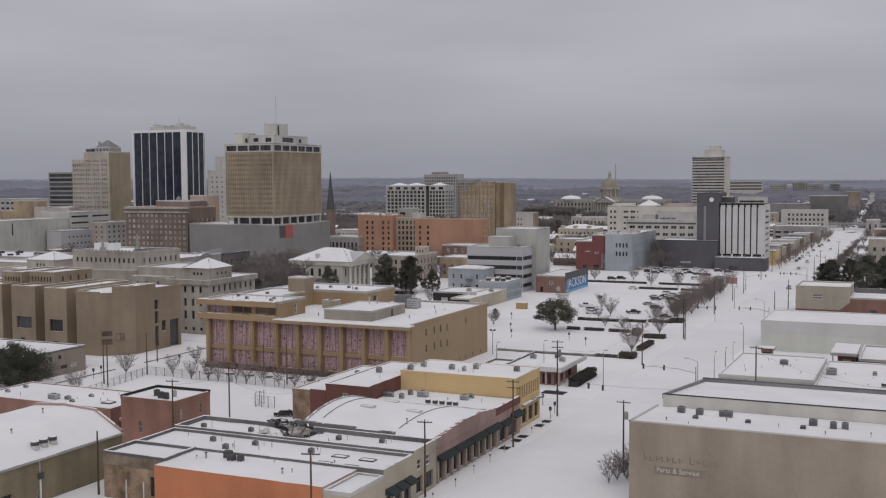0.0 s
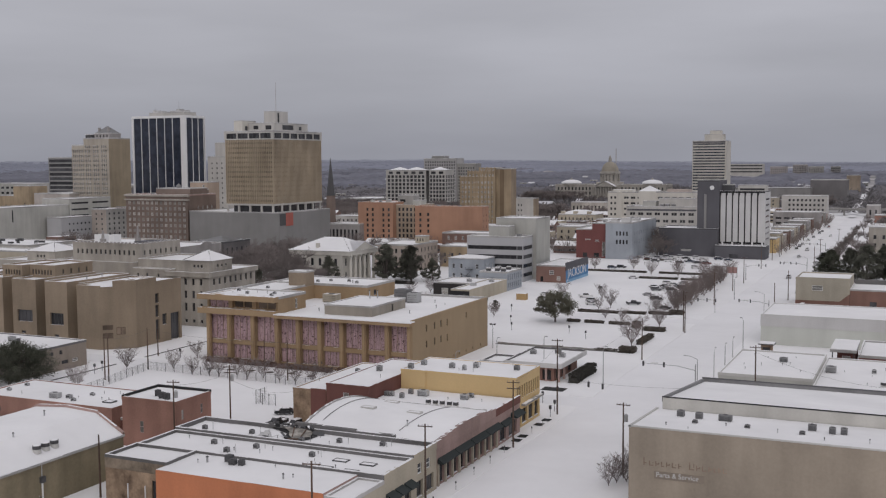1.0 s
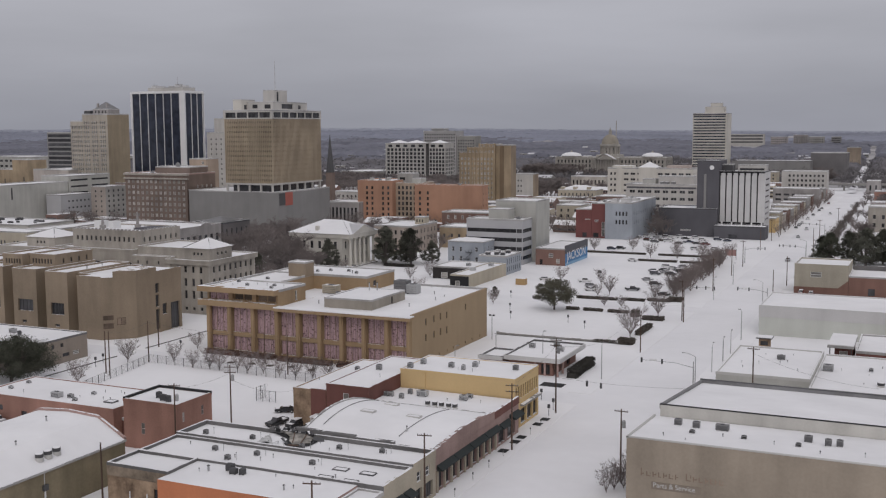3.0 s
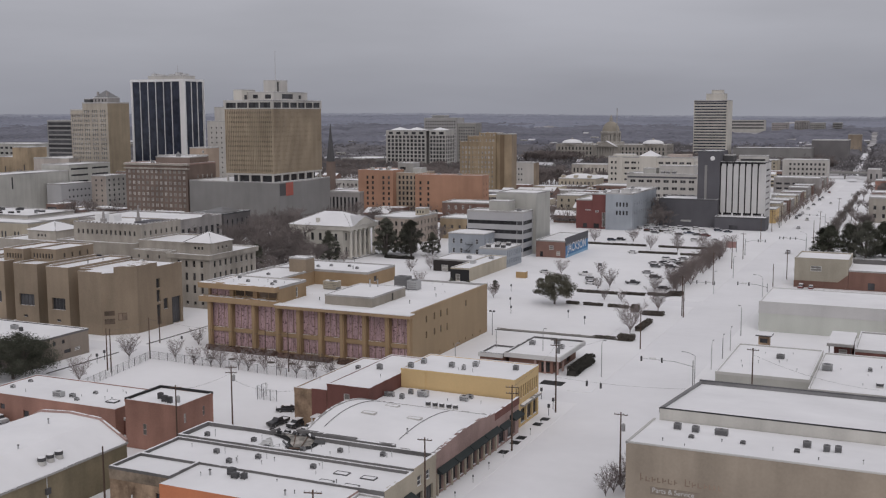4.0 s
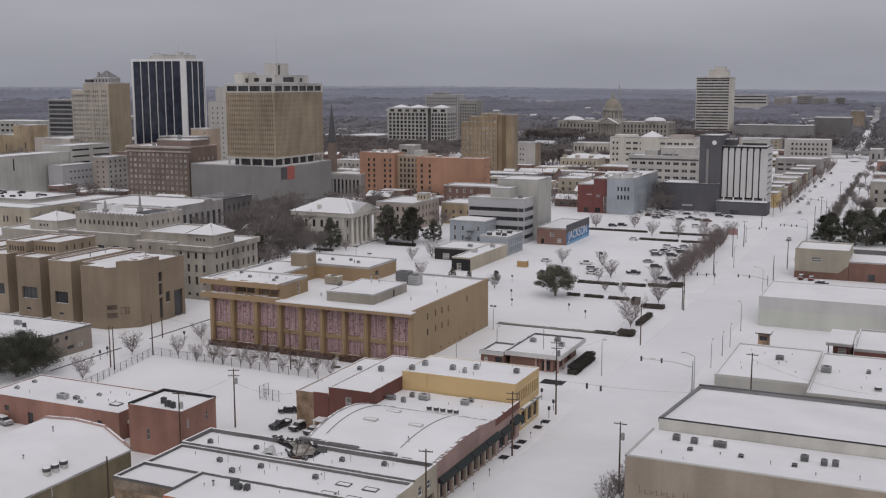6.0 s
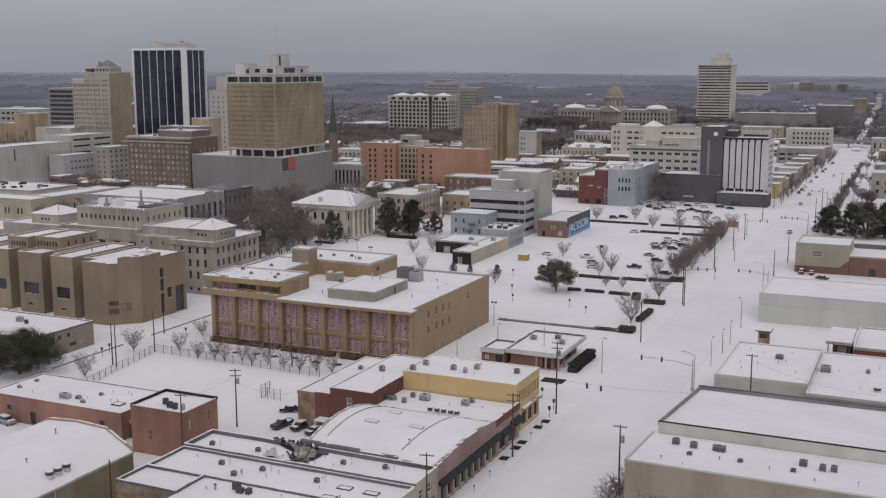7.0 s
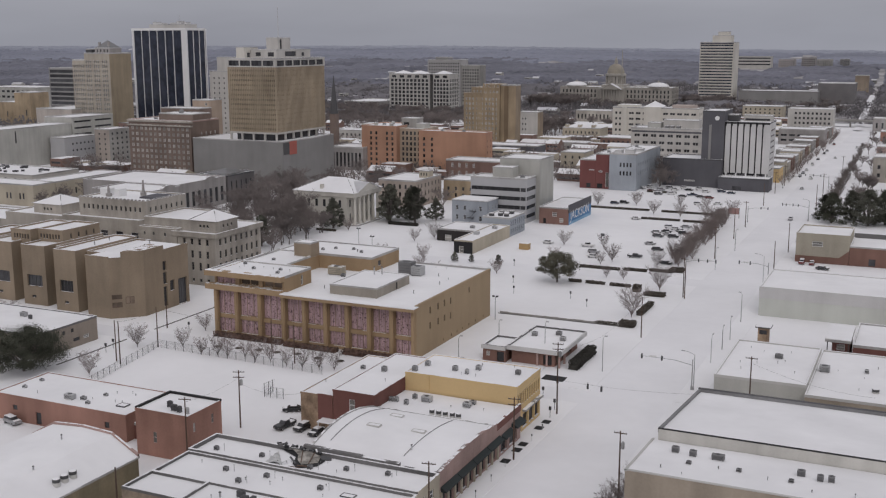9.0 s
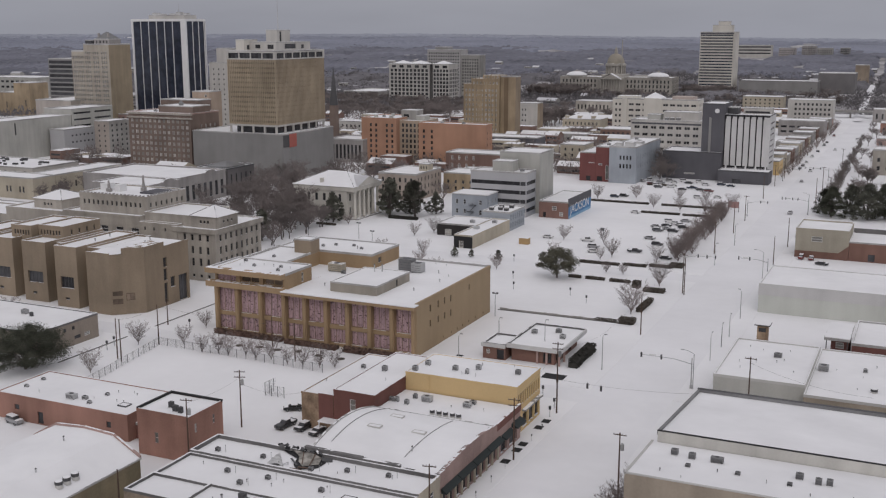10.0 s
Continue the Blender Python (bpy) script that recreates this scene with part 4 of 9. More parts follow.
for k, (a, b, y) in enumerate(PL):
    mass(a, b, y, 278, 19.2, S=[(a + 1.9, b - 1.7, 6.2, 9.9, "vision"), (a + 3.4, a + 5.2, 2.4, 3.2)])
    c = PL[k - 1][0] if k else -235.6
    mass(b, c, y + 5.0, 278, 18.4, S=[(b + 0.5, c - 0.5, 5.4, 9.2, "vision"), (b + 0.8, c - 0.8, 0.2, 3.4, "vision")])
mass(-276, -267.4, 257, 276, 22.9, z0=18.0, S=grid(-275, -268, 6, 0.7, [(20.2, 21.8)], "slot"))
mass(-267.2, -256.4, 260, 277, 22.9, z0=18.0, S=grid(-266.5, -257.5, 7, 0.7, [(20.2, 21.8)], "slot"), E=grid(262, 276, 4, 0.8, [(20.2, 21.8)], "slot"))

# ---- brick house by the big evergreen ----
building("brick_house", "low tan-brown brick building with snowed flat roof", "building", -262, -214.2, 205, 228, 6.7, mat("taupe_brick", (0.30, 0.25, 0.205), streak=0.6, var=0.2, fine=3.0), E=grid(207, 220, 4, 1.1, [(4.4, 5.5)], "plain") + [(218.5, 221, 1.6, 2.6, "plain"), (222.4, 224.6, 1.6, 2.6, "pale")], lip=0.25, cap=COPING)

# ---- courthouse of pale limestone ----
ct = thing("courthouse", (-255, 312, 0), "pale limestone courthouse with stepped blocks and snowed hipped pavilion", "courthouse")


def stone(x0, x1, y0, y1, z0, h, S=(), E=(), lip=0.5, st="slot"):
    wall(ct, "S", x0, x1, y0, z0, h, list(S), LIME, st)
    wall(ct, "E", y0, y1, x1, z0, h, list(E), LIME, st)
    wall(ct, "W", y0, y1, x0, z0, h, [], LIME)
    wall(ct, "N", x0, x1, y1, z0, h, [], LIME)
    flat_roof(ct, x0, x1, y0, y1, h, lip, cap=LIME)


four = [(1.2, 2.3), (5.2, 8.0), (9.6, 12.2), (14.2, 16.4)]
stone(-239.2, -223.4, 296.4, 324, 0, 18.0, S=grid(-238, -225, 4, 1.1, four), E=grid(298, 323, 8, 1.2, four))
stone(-241.4, -222.8, 295.8, 325, 17.0, 18.4, lip=0.3)
stone(-235.2, -224.4, 299, 311.4, 18.2, 22.3, S=grid(-232, -227.4, 3, 0.9, [(20.0, 21.0)]), E=grid(302, 309, 3, 0.9, [(20.0, 21.0)]), lip=0.2)
stone(-256.2, -235.4, 299.4, 322, 0, 21.8)
stone(-256, -239.4, 296.2, 299.2, 0, 18.8, S=[(-254, -253.2, 16.4, 17.6), (-250, -249.2, 16.4, 17.6), (-245, -244.2, 16.4, 17.6)])
stone(-292, -256.2, 296.6, 324, 0, 20.6, S=grid(-290, -255, 5, 3.4, [(14.2, 16.6)], "dark"))
stone(-287.6, -256.4, 301, 323.4, 20.4, 26.9, S=grid(-286.4, -258.2, 13, 0.9, [(23.2, 24.9)]), E=grid(302, 322.6, 7, 0.95, [(23.2, 24.9)]))
stone(-322, -292, 298, 322, 0, 19.6)
stone(-352, -322, 298, 318, 0, 16.6, S=grid(-350, -324, 6, 1.4, [(5, 7.5), (12.0, 14.0)]))
stone(-312.4, -298.6, 303, 317, 19.4, 23.0, S=grid(-308, -303, 3, 0.9, [(20.8, 21.8)]), lip=0.2)


def hip(parent, x0, x1, y0, y1, z, rise, ridge=0.0, m=SNOW_ROOF, over=0.5, lines=False):
    bm = bmesh.new()
    x0, x1, y0, y1 = x0 - over, x1 + over, y0 - over, y1 + over
    cx, cy = (x0 + x1) / 2, (y0 + y1) / 2
    c = [bm.verts.new(p) for p in ((x0, y0, z), (x1, y0, z), (x1, y1, z), (x0, y1, z))]
    if y1 - y0 > x1 - x0:
        a, b = bm.verts.new((cx, cy - ridge, z + rise)), bm.verts.new((cx, cy + ridge + 0.01, z + rise))
        for f in ((c[0], c[1], a), (c[1], c[2], b, a), (c[2], c[3], b), (c[3], c[0], a, b)):
            bm.faces.new(f)
    else:
        a, b = bm.verts.new((cx - ridge, cy, z + rise)), bm.verts.new((cx + ridge + 0.01, cy, z + rise))
        for f in ((c[0], c[1], b, a), (c[1], c[2], b), (c[2], c[3], a, b), (c[3], c[0], a)):
            bm.faces.new(f)
    bm.faces.new(c[::-1])
    if lines:
        for v in c:
            seam = bmesh.new()
            cyl(seam, v.co + Vector((0, 0, 0.03)), (a if (v.co - a.co).length < (v.co - b.co).length else b).co + Vector((0, 0, 0.03)), 0.13, n=6)
            part("hip_ridge", seam, COPING, parent, "dark ridge line of the hipped roof")
    return part("hipped_roof", bm, m, parent, "hipped roof under snow")


hip(ct, -235.2, -224.4, 299, 311.4, 22.5, 3.3, lines=True)
hip(ct, -312.4, -298.6, 303, 317, 23.2, 2.9, lines=True)
for i in range(18):
    block(ct, "merlon", -287.2 + i * 1.72, -286.4 + i * 1.72, 300.9, 301.4, 27.3, 27.8, LIME_GREY)
for i in range(12):
    block(ct, "merlon", -256.9, -256.4, 302 + i * 1.72, 302.8 + i * 1.72, 27.3, 27.8, LIME_GREY)
for x, y, z, h in ((-279.6, 308, 27.0, 4.2), (-269.2, 315, 27.0, 5.8)):
    bm = bmesh.new()
    box(bm, x - 0.8, x + 0.8, y - 0.8, y + 0.8, z, z + 1.2)
    cyl(bm, (x, y, z + 1.2), (x, y, z + h), 0.6, 0.3, 8)
    part("finial", bm, LIME_GREY, ct)
for x0, x1, y0, h in ((-284.6, -281.0, 309, 29.6), (-277.8, -275.4, 309, 29.6)):
    block(ct, "roof_housing", x0, x1, y0, y0 + 4, 26.9, h, WHITE_PAINT)
block(ct, "roof_well", -266, -257.6, 309, 319, 26.95, 27.5, DARK_GREY, "dark sunken roof well clear of snow")

# ---- white city hall with columns ----
ch = thing("city_hall", (-256, 437, 0), "white Greek Revival city hall with columned portico and snowed hipped roof", "city hall")
wall(ch, "S", -272, -244.5, 424, 0, 14.6, grid(-271, -246, 6, 1.5, [(2.0, 5.0), (8.4, 11.8)]), IVORY, "plain")
wall(ch, "E", 424, 450, -244.5, 0, 14.6, grid(425, 449, 5, 1.5, [(2.0, 5.4), (8.4, 11.8)]), IVORY, "plain")
wall(ch, "W", 424, 450, -272, 0, 14.6, [], IVORY)
wall(ch, "N", -272, -244.5, 450, 0, 14.6, [], IVORY)
block(ch, "entablature", -272.6, -240.2, 423.4, 450.6, 13.4, 15.4, IVORY)
hip(ch, -272.6, -240.2, 423.4, 450.6, 15.4, 5.4, 5.0, lines=True)
for i in range(6):
    bm = bmesh.new()
    y = 426 + i * 4.4
    box(bm, -242.1, -240.5, y - 0.8, y + 0.8, 0.3, 1.0)
    cyl(bm, (-241.3, y, 1.0), (-241.3, y, 12.6), 0.72, 0.6, 12)
    box(bm, -242.1, -240.5, y - 0.8, y + 0.8, 12.6, 13.4)
    part("column", bm, IVORY, ch, "tall fluted white column")
block(ch, "steps", -244.5, -239.5, 425, 449, 0, 0.5, CONCRETE)
bm = bmesh.new()
lip_ = [bm.verts.new(p) for p in ((-239.8, 426.4, 15.4), (-239.8, 447.6, 15.4), (-239.8, 437, 19.0))]
bm.faces.new(lip_)
part("pediment", bm, IVORY, ch, "white triangular pediment over the columns")
bm = bmesh.new()
lip_ = [bm.verts.new(p) for p in ((-239.4, 425.6, 15.45), (-239.4, 437, 19.25), (-239.4, 448.4, 15.45), (-251, 437, 19.25), (-240.6, 425.6, 15.45), (-240.6, 448.4, 15.45))]
for f in ((0, 1, 3, 4), (1, 2, 5, 3)):
    bm.faces.new([lip_[k] for k in f])
bmesh.ops.solidify(bm, geom=list(bm.faces), thickness=0.2)
part("porch_roof", bm, SNOW_ROOF, ch, "gabled porch roof under snow")
block(ch, "chimney", -259.5, -258, 425.6, 427.0, 15.5, 18.6, IVORY)
block(ch, "chimney", -249, -247.6, 446, 447.4, 15.5, 18.6, IVORY)

# ---- stone hall with wide arched windows ----
sh = building("stone_hall", "grey stone hall with tall dark bays and broad snowed roof", "public building", -398, -338, 420, 460, 13.8, LIME_GREY, E=grid(421, 459, 8, 2.4, [(2.0, 9.6)], "plain"), lip=0.7, cap=LIME_GREY)
wing = building("stone_hall_wing", "front wing of the grey stone hall under snow", "public building", -370, -335.6, 396, 419.8, 13.8, LIME_GREY, E=grid(397, 419, 5, 2.4, [(2.0, 9.6)], "plain"), lip=0.5, cap=LIME_GREY)
for own, x, y in ((wing, -335.4, 411), (sh, -337.8, 447)):
    bm = bmesh.new()
    ring = [bm.verts.new((x, y + 4.6 * math.cos(math.pi * i / 12), 14.0 + 1.7 * math.sin(math.pi * i / 12))) for i in range(13)]
    back = [bm.verts.new((x - 1.6, v.co.y, v.co.z)) for v in ring]
    bm.faces.new(ring)
    bm.faces.new(back[::-1])
    for i in range(12):
        bm.faces.new((ring[i], ring[i + 1], back[i + 1], back[i]))
    part("arched_gable", bm, LIME_GREY, own)
dh = building("dark_pavilion", "small dark stone pavilion with low roof", "public building", -358, -338, 462, 486, 14.0, mat("dark_stone", (0.15, 0.14, 0.142), var=0.2), S=grid(-357, -339, 5, 1.2, [(3, 11)], "plain"), E=grid(463, 485, 5, 1.4, [(3, 11)], "plain"), lip=0.5, cap=DARK_METAL)
hip(dh, -355, -341, 465, 483, 14.5, 2.4, m=ROOF_GREY)
lw = building("long_white_building", "long low cream building with snowed flat roof", "public building", -505, -421, 408.5, 424, 11.0, CREAM, S=[(a, a + 1.2, 3.4, 6.6, "plain") for b in range(9) for a in (-431 - b * 9.0, -428.6 - b * 9.0)], lip=0.4)
building("long_white_wing", "cream rear wing of the long building under snow", "public building", -437, -421, 424.2, 475, 11.0, CREAM, E=grid(428, 472, 6, 1.4, [(3.4, 6.6)], "plain"), lip=0.4)
building("long_white_building", "low white building with rooftop plant under snow", "public building", -560, -452, 439, 474, 11.0, WHITE_STUCCO, S=grid(-558, -454, 14, 1.6, [(8.0, 9.2)], "plain"), lip=0.5)
building("annex_block", "low grey annex with snowed roof behind the courthouse", "public building", -440, -362, 332, 352, 10.5, LIME_GREY, S=grid(-438, -364, 12, 1.8, [(4, 7)], "plain"), lip=0.5)

# ---- centre: blue house, office, mural shop, cream garage ----
bh = building("blue_house", "pale blue two-storey painted building with snowed roof", "building", -203, -185.4, 450, 463.4, 11.4, BLUE_GREY, S=grid(-202.4, -194.6, 2, 1.2, [(2.4, 4.6), (6.8, 9.0)], "dark") + [(-189.4, -188.0, 6.8, 9.0, "dark"), (-189.4, -188.0, 2.0, 4.4, "dark")], E=grid(451, 463, 3, 1.1, [(2.4, 4.6), (6.8, 9.0)], "dark"), lip=0.3)
hip(bh, -203, -185.4, 450, 463.4, 11.5, 1.3, 2.5)
# iron fire stair on the front
for k in range(2):
    block(bh, "stair_landing", -195.2 + k * 1.2, -191.8 + k * 1.2, 448.8, 450.0, 3.4 + k * 3.2, 3.5 + k * 3.2, DARK_METAL)
    for x in (-195.1, -193.4, -191.9):
        block(bh, "stair_rail", x + k * 1.2, x + 0.08 + k * 1.2, 448.8, 448.88, 3.5 + k * 3.2, 4.5 + k * 3.2, DARK_METAL)
for k in range(2):
    bm = bmesh.new()
    cyl(bm, (-195.0 + k * 1.2, 448.9, 0.2 + 3.2 * k), (-192.0 + k * 1.2, 448.9, 3.4 + 3.2 * k), 0.09, n=6)
    part("stair_flight", bm, DARK_METAL, bh)
building("blue_house_annex", "lower pale blue annex with slim side windows and roof plant", "building", -178.6, -165.8, 428.6, 447, 8.0, BLUE_GREY, E=grid(429, 446.6, 7, 0.9, [(1.2, 3.4), (4.4, 7.0)], "plain"), lip=0.4)
for x, y in ((-176, 432), (-172.6, 434), (-169.4, 433), (-174.4, 440), (-170, 441)):
    building("roof_plant", "dark cooling unit on the annex roof", "roof plant", x - 0.9, x + 0.9, y, y + 1.6, 9.4, DARK_METAL, z0=7.9, lip=0.08, group="cooling units on the annex")
building("ribbon_office", "white office block with dark ribbon windows", "office building", -199.6, -171.4, 464, 477, 20.6, LIGHT_GREY, S=[(-199.2, -174.6, z, z + 1.8, "ribbon") for z in (2.2, 6.4, 10.6, 14.8)] + [(-174.4, -171.8, z, z + 1.8, "ribbon") for z in (2.2, 6.4, 10.6, 14.8)], E=[(464.4, 476.6, z, z + 1.8, "ribbon") for z in (2.2, 6.4, 10.6, 14.8)], lip=0.5)
building("roof_penthouse", "white lift penthouse on the office roof", "penthouse", -189.6, -179.6, 467, 475, 25.4, PALE_WALL, lip=0.2, z0=20.4)
building("blank_tower", "plain pale grey tower block with blank walls", "office building", -190, -169.6, 477.2, 497, 28.6, PALE_WALL, lip=0.4)
mu = building("mural_shop", "small brick shop with a blue painted mural wall", "shop", -166.4, -152, 468, 503, 7.6, mat("rust_brick", (0.27, 0.15, 0.12), streak=0.4, var=0.2, fine=3.0), mE=MURAL_BLUE, S=[(-164.4, -163, 0.2, 2.6, "plain"), (-160, -157.8, 3.6, 5.6, "pale"), (-156.4, -154.6, 1.0, 3.0, "pale")], lip=0.35)
bm = bmesh.new()
box(bm, -152.3, -151.9, 468.0, 503.0, 5.6, 9.3)
part("dark_band", bm, DARK_GREY, mu)
cg = building("cream_garage", "low cream garage with black front and snowed roof", "garage", -173.6, -165.6, 387, 428, 5.0, CREAM, mE=CREAM, lip=0.35, edge=CREAM, S=[(-171.4, -169.6, 0.2, 2.8, "pale")])
block(cg, "black_front", -173.7, -165.6, 386.85, 387.0, 2.9, 4.7, BLACK)
for x0, x1 in ((-173.7, -171.5), (-169.5, -165.6)):
    block(cg, "black_front", x0, x1, 386.85, 387.0, 0, 2.9, BLACK)
block(cg, "roof_unit", -171.6, -169.6, 402, 404, 5.0, 6.2, METAL)
building("black_shed", "low brown-black clad shed with snowed flat roof", "shed", -191.4, -173.7, 408.6, 428, 5.0, mat("brown_black_cladding", (0.05, 0.044, 0.043), var=0.3), lip=0.35, cap=COPING_PALE, S=[(-187.6, -184.6, 0.2, 2.8, "pale")])
building("small_hall", "rose-tan three-storey hall with cornice and snowed roof", "public building", -261, -239.5, 486, 517, 13.5, mat("rose_grey_render", (0.40, 0.335, 0.285), streak=0.5), S=grid(-260, -240.5, 6, 1.2, [(1.4, 3.4), (5.4, 7.6), (9.4, 11.6)], "plain"), E=grid(487, 516, 7, 1.2, [(1.4, 3.4), (5.4, 7.6), (9.4, 11.6)], "plain"), lip=0.5)
building("stair_turret", "square cream turret with small pyramid roof", "turret", -245.4, -239.9, 502, 507.6, 17.2, CREAM, z0=13.4, lip=0.2, S=grid(-245, -240.3, 3, 0.7, [(14.6, 16.0)], "plain"))
building("ochre_shop", "low ochre brick shop behind the office", "shop", -238.6, -211, 518, 538, 11.0, OCHRE_TOWER, S=grid(-238, -212, 6, 1.3, [(2, 4), (5.6, 7.4)], "plain"), lip=0.4)

# ---- orange brick hotel ----
hotel = thing("brick_hotel", (-300, 640, 0), "orange brick hotel with rows of small windows", "hotel")


def hb(x0, x1, y0, y1, h, m, n, rows, ne=5, skip=()):
    wall(hotel, "S", x0, x1, y0, 0, h, grid(x0 + 1, x1 - 1, n, 1.5, [(a, b + 0.4) for a, b in rows], "plain", skip), m)
    wall(hotel, "E", y0, y1, x1, 0, h, grid(y0 + 1, y1 - 1, ne, 1.0, rows, "plain") if ne else [], m)
    wall(hotel, "W", y0, y1, x0, 0, h, [], m)
    wall(hotel, "N", x0, x1, y1, 0, h, [], m)
    flat_roof(hotel, x0, x1, y0, y1, h, 0.5, cap=m)


BUFF = mat("buff_brick", (0.44, 0.345, 0.255), streak=0.5, var=0.15)
hb(-346.1, -320.4, 622, 652, 29.0, ORANGE_BRICK, 6, floors(3.0, 7, 3.45, 1.6), 0, skip=[(i, r) for i in (0, 3) for r in range(7)])
hb(-320.4, -304.2, 627, 652, 27.4, BUFF, 5, floors(3.0, 7, 3.45, 1.8), 0)
hb(-304.2, -257.3, 622, 633, 26.9, ORANGE_BRICK, 8, floors(3.0, 6, 3.6, 1.6), 2, skip=[(i, r) for i in range(2, 8) for r in range(1, 6)])
building("roof_penthouse", "grey lift penthouse on the hotel roof", "penthouse", -324.6, -313.4, 638, 648, 33.6, CONCRETE, z0=27.2, lip=0.2, S=[(-323, -319, 29, 31, "plain")])
building("roof_penthouse", "low tank room on the hotel roof", "penthouse", -312.6, -306.4, 636, 644, 30.4, PALE_WALL, z0=27.2, lip=0.2)
for x, y in ((-340, 630), (-333, 641), (-327, 627)):
    building("roof_plant", "small pale vent box on the hotel roof", "roof plant", x - 1, x + 1, y, y + 2, 30.6, PALE_WALL, z0=28.8, lip=0.1, group="vent boxes on the hotel roof")

# ---- tan tower on its grey podium ----
building("podium", "broad blank grey podium block", "podium", -404, -340.5, 519, 576, 27.0, GREY_WALL, lip=0.4, cap=COPING_PALE)
tower = thing("tan_office_tower", (-362, 547, 27), "gold-tan office tower with close vertical fins", "office tower")
TX0, TX1, TY0, TY1 = -378.6, -345.6, 521.5, 574.5
wall(tower, "S", TX0, TX1, TY0, 32, 69.2, [(TX0 + 0.6, TX1 - 0.6, 33.0 + i * 2.78, 33.0 + i * 2.78 + 1.7, "warm") for i in range(13)], TAN_TOWER)
wall(tower, "E", TY0, TY1, TX1, 32, 69.2, [(TY0 + 0.6, TY1 - 0.6, 33.0 + i * 2.78, 33.0 + i * 2.78 + 1.7, "warm") for i in range(13)], TAN_TOWER)
wall(tower, "W", TY0, TY1, TX0, 32, 69.2, [], TAN_TOWER)
wall(tower, "N", TX0, TX1, TY1, 32, 69.2, [], TAN_TOWER)
fin_s, fin_e = bmesh.new(), bmesh.new()
box(fin_s, -0.22, 0.22, -0.45, 0, 0, 37.4)
box(fin_e, 0, 0.45, -0.22, 0.22, 0, 37.4)
fin_s, fin_e = as_mesh("fin", fin_s, TAN_TOWER), as_mesh("fin", fin_e, TAN_TOWER)
base = tower.location
for i in range(27):
    f = new("fin", fin_s)
    f.parent, f.location = tower, Vector((TX0 + 0.3 + (TX1 - TX0 - 0.6) * i / 26, TY0, 32)) - base
for i in range(43):
    f = new("fin", fin_e)
    f.parent, f.location = tower, Vector((TX1, TY0 + 0.3 + (TY1 - TY0 - 0.6) * i / 42, 32)) - base
wall(tower, "S", TX0 - 0.5, TX1 + 0.5, TY0 - 0.5, 69.2, 74.2, [(TX0 + 1 + i * 7.9, TX0 + 8.2 + i * 7.9, 69.9, 73.0, "shop") for i in range(4)], WHITE_STUCCO)
wall(tower, "E", TY0 - 0.5, TY1 + 0.5, TX1 + 0.5, 69.2, 74.2, [(TY0 + 1 + i * 8.6, TY0 + 8.6 + i * 8.6, 69.9, 73.0, "shop") for i in range(6)], WHITE_STUCCO)
wall(tower, "W", TY0 - 0.5, TY1 + 0.5, TX0 - 0.5, 69.2, 74.2, [], WHITE_STUCCO)
wall(tower, "N", TX0 - 0.5, TX1 + 0.5, TY1 + 0.5, 69.2, 74.2, [], WHITE_STUCCO)
flat_roof(tower, TX0 - 0.5, TX1 + 0.5, TY0 - 0.5, TY1 + 0.5, 74.0, 0.4)
block(tower, "soffit_beam", TX0 - 0.3, TX1 + 0.3, TY0 - 0.3, TY1 + 0.3, 31.0, 32.1, WHITE_STUCCO)
block(tower, "recessed_core", TX0 + 3, TX1 - 3, TY0 + 3, TY1 - 3, 26.9, 31.2, GLASS)
for i in range(5):
    block(tower, "column", TX0 + i * 7.9, TX0 + i * 7.9 + 1.0, TY0, TY0 + 1, 26.9, 31.1, WHITE_STUCCO)
for i in range(1, 7):
    block(tower, "column", TX1 - 1, TX1, TY0 + i * 8.6, TY0 + 1 + i * 8.6, 26.9, 31.1, WHITE_STUCCO)
building("roof_penthouse", "white plant penthouse on the tower roof", "penthouse", -367.6, -349.6, 529, 566, 79.0, WHITE_STUCCO, z0=73.9, lip=0.2, S=[(-364, -360.4, 75.4, 77.6, "plain"), (-355.6, -351.4, 75.2, 77.6, "plain")], E=[(538, 550, 75.2, 78.0, "shop"), (556, 559, 75.2, 77.4, "plain")])
building("roof_penthouse", "white upper lift room on the tower roof", "penthouse", -359.4, -351.6, 533.6, 547, 85.8, WHITE_STUCCO, z0=78.9, lip=0.25, E=[(536, 538, 79.4, 85.0, "plain")])
building("roof_penthouse", "pale corner penthouse on the tower roof", "penthouse", -373.6, -367.8, 523.4, 537, 80.4, IVORY, z0=73.9, lip=0.2, E=[(526, 529, 74.8, 77.4, "plain")])
bm = bmesh.new()
cyl(bm, (0, 0, 0), (0, 0, 17.5), 0.28, 0.12, 6)
solo("roof_mast", bm, METAL, (-354.6, 539, 85.7), "thin steel antenna mast on the tower roof", "mast")

STYLE["blinds"] = (2, 1, 0.2, 0.22, UMBER_BRICK, mat("drawn_blinds", (0.42, 0.40, 0.37), var=0.3, broad=0.3, spread=0.35))
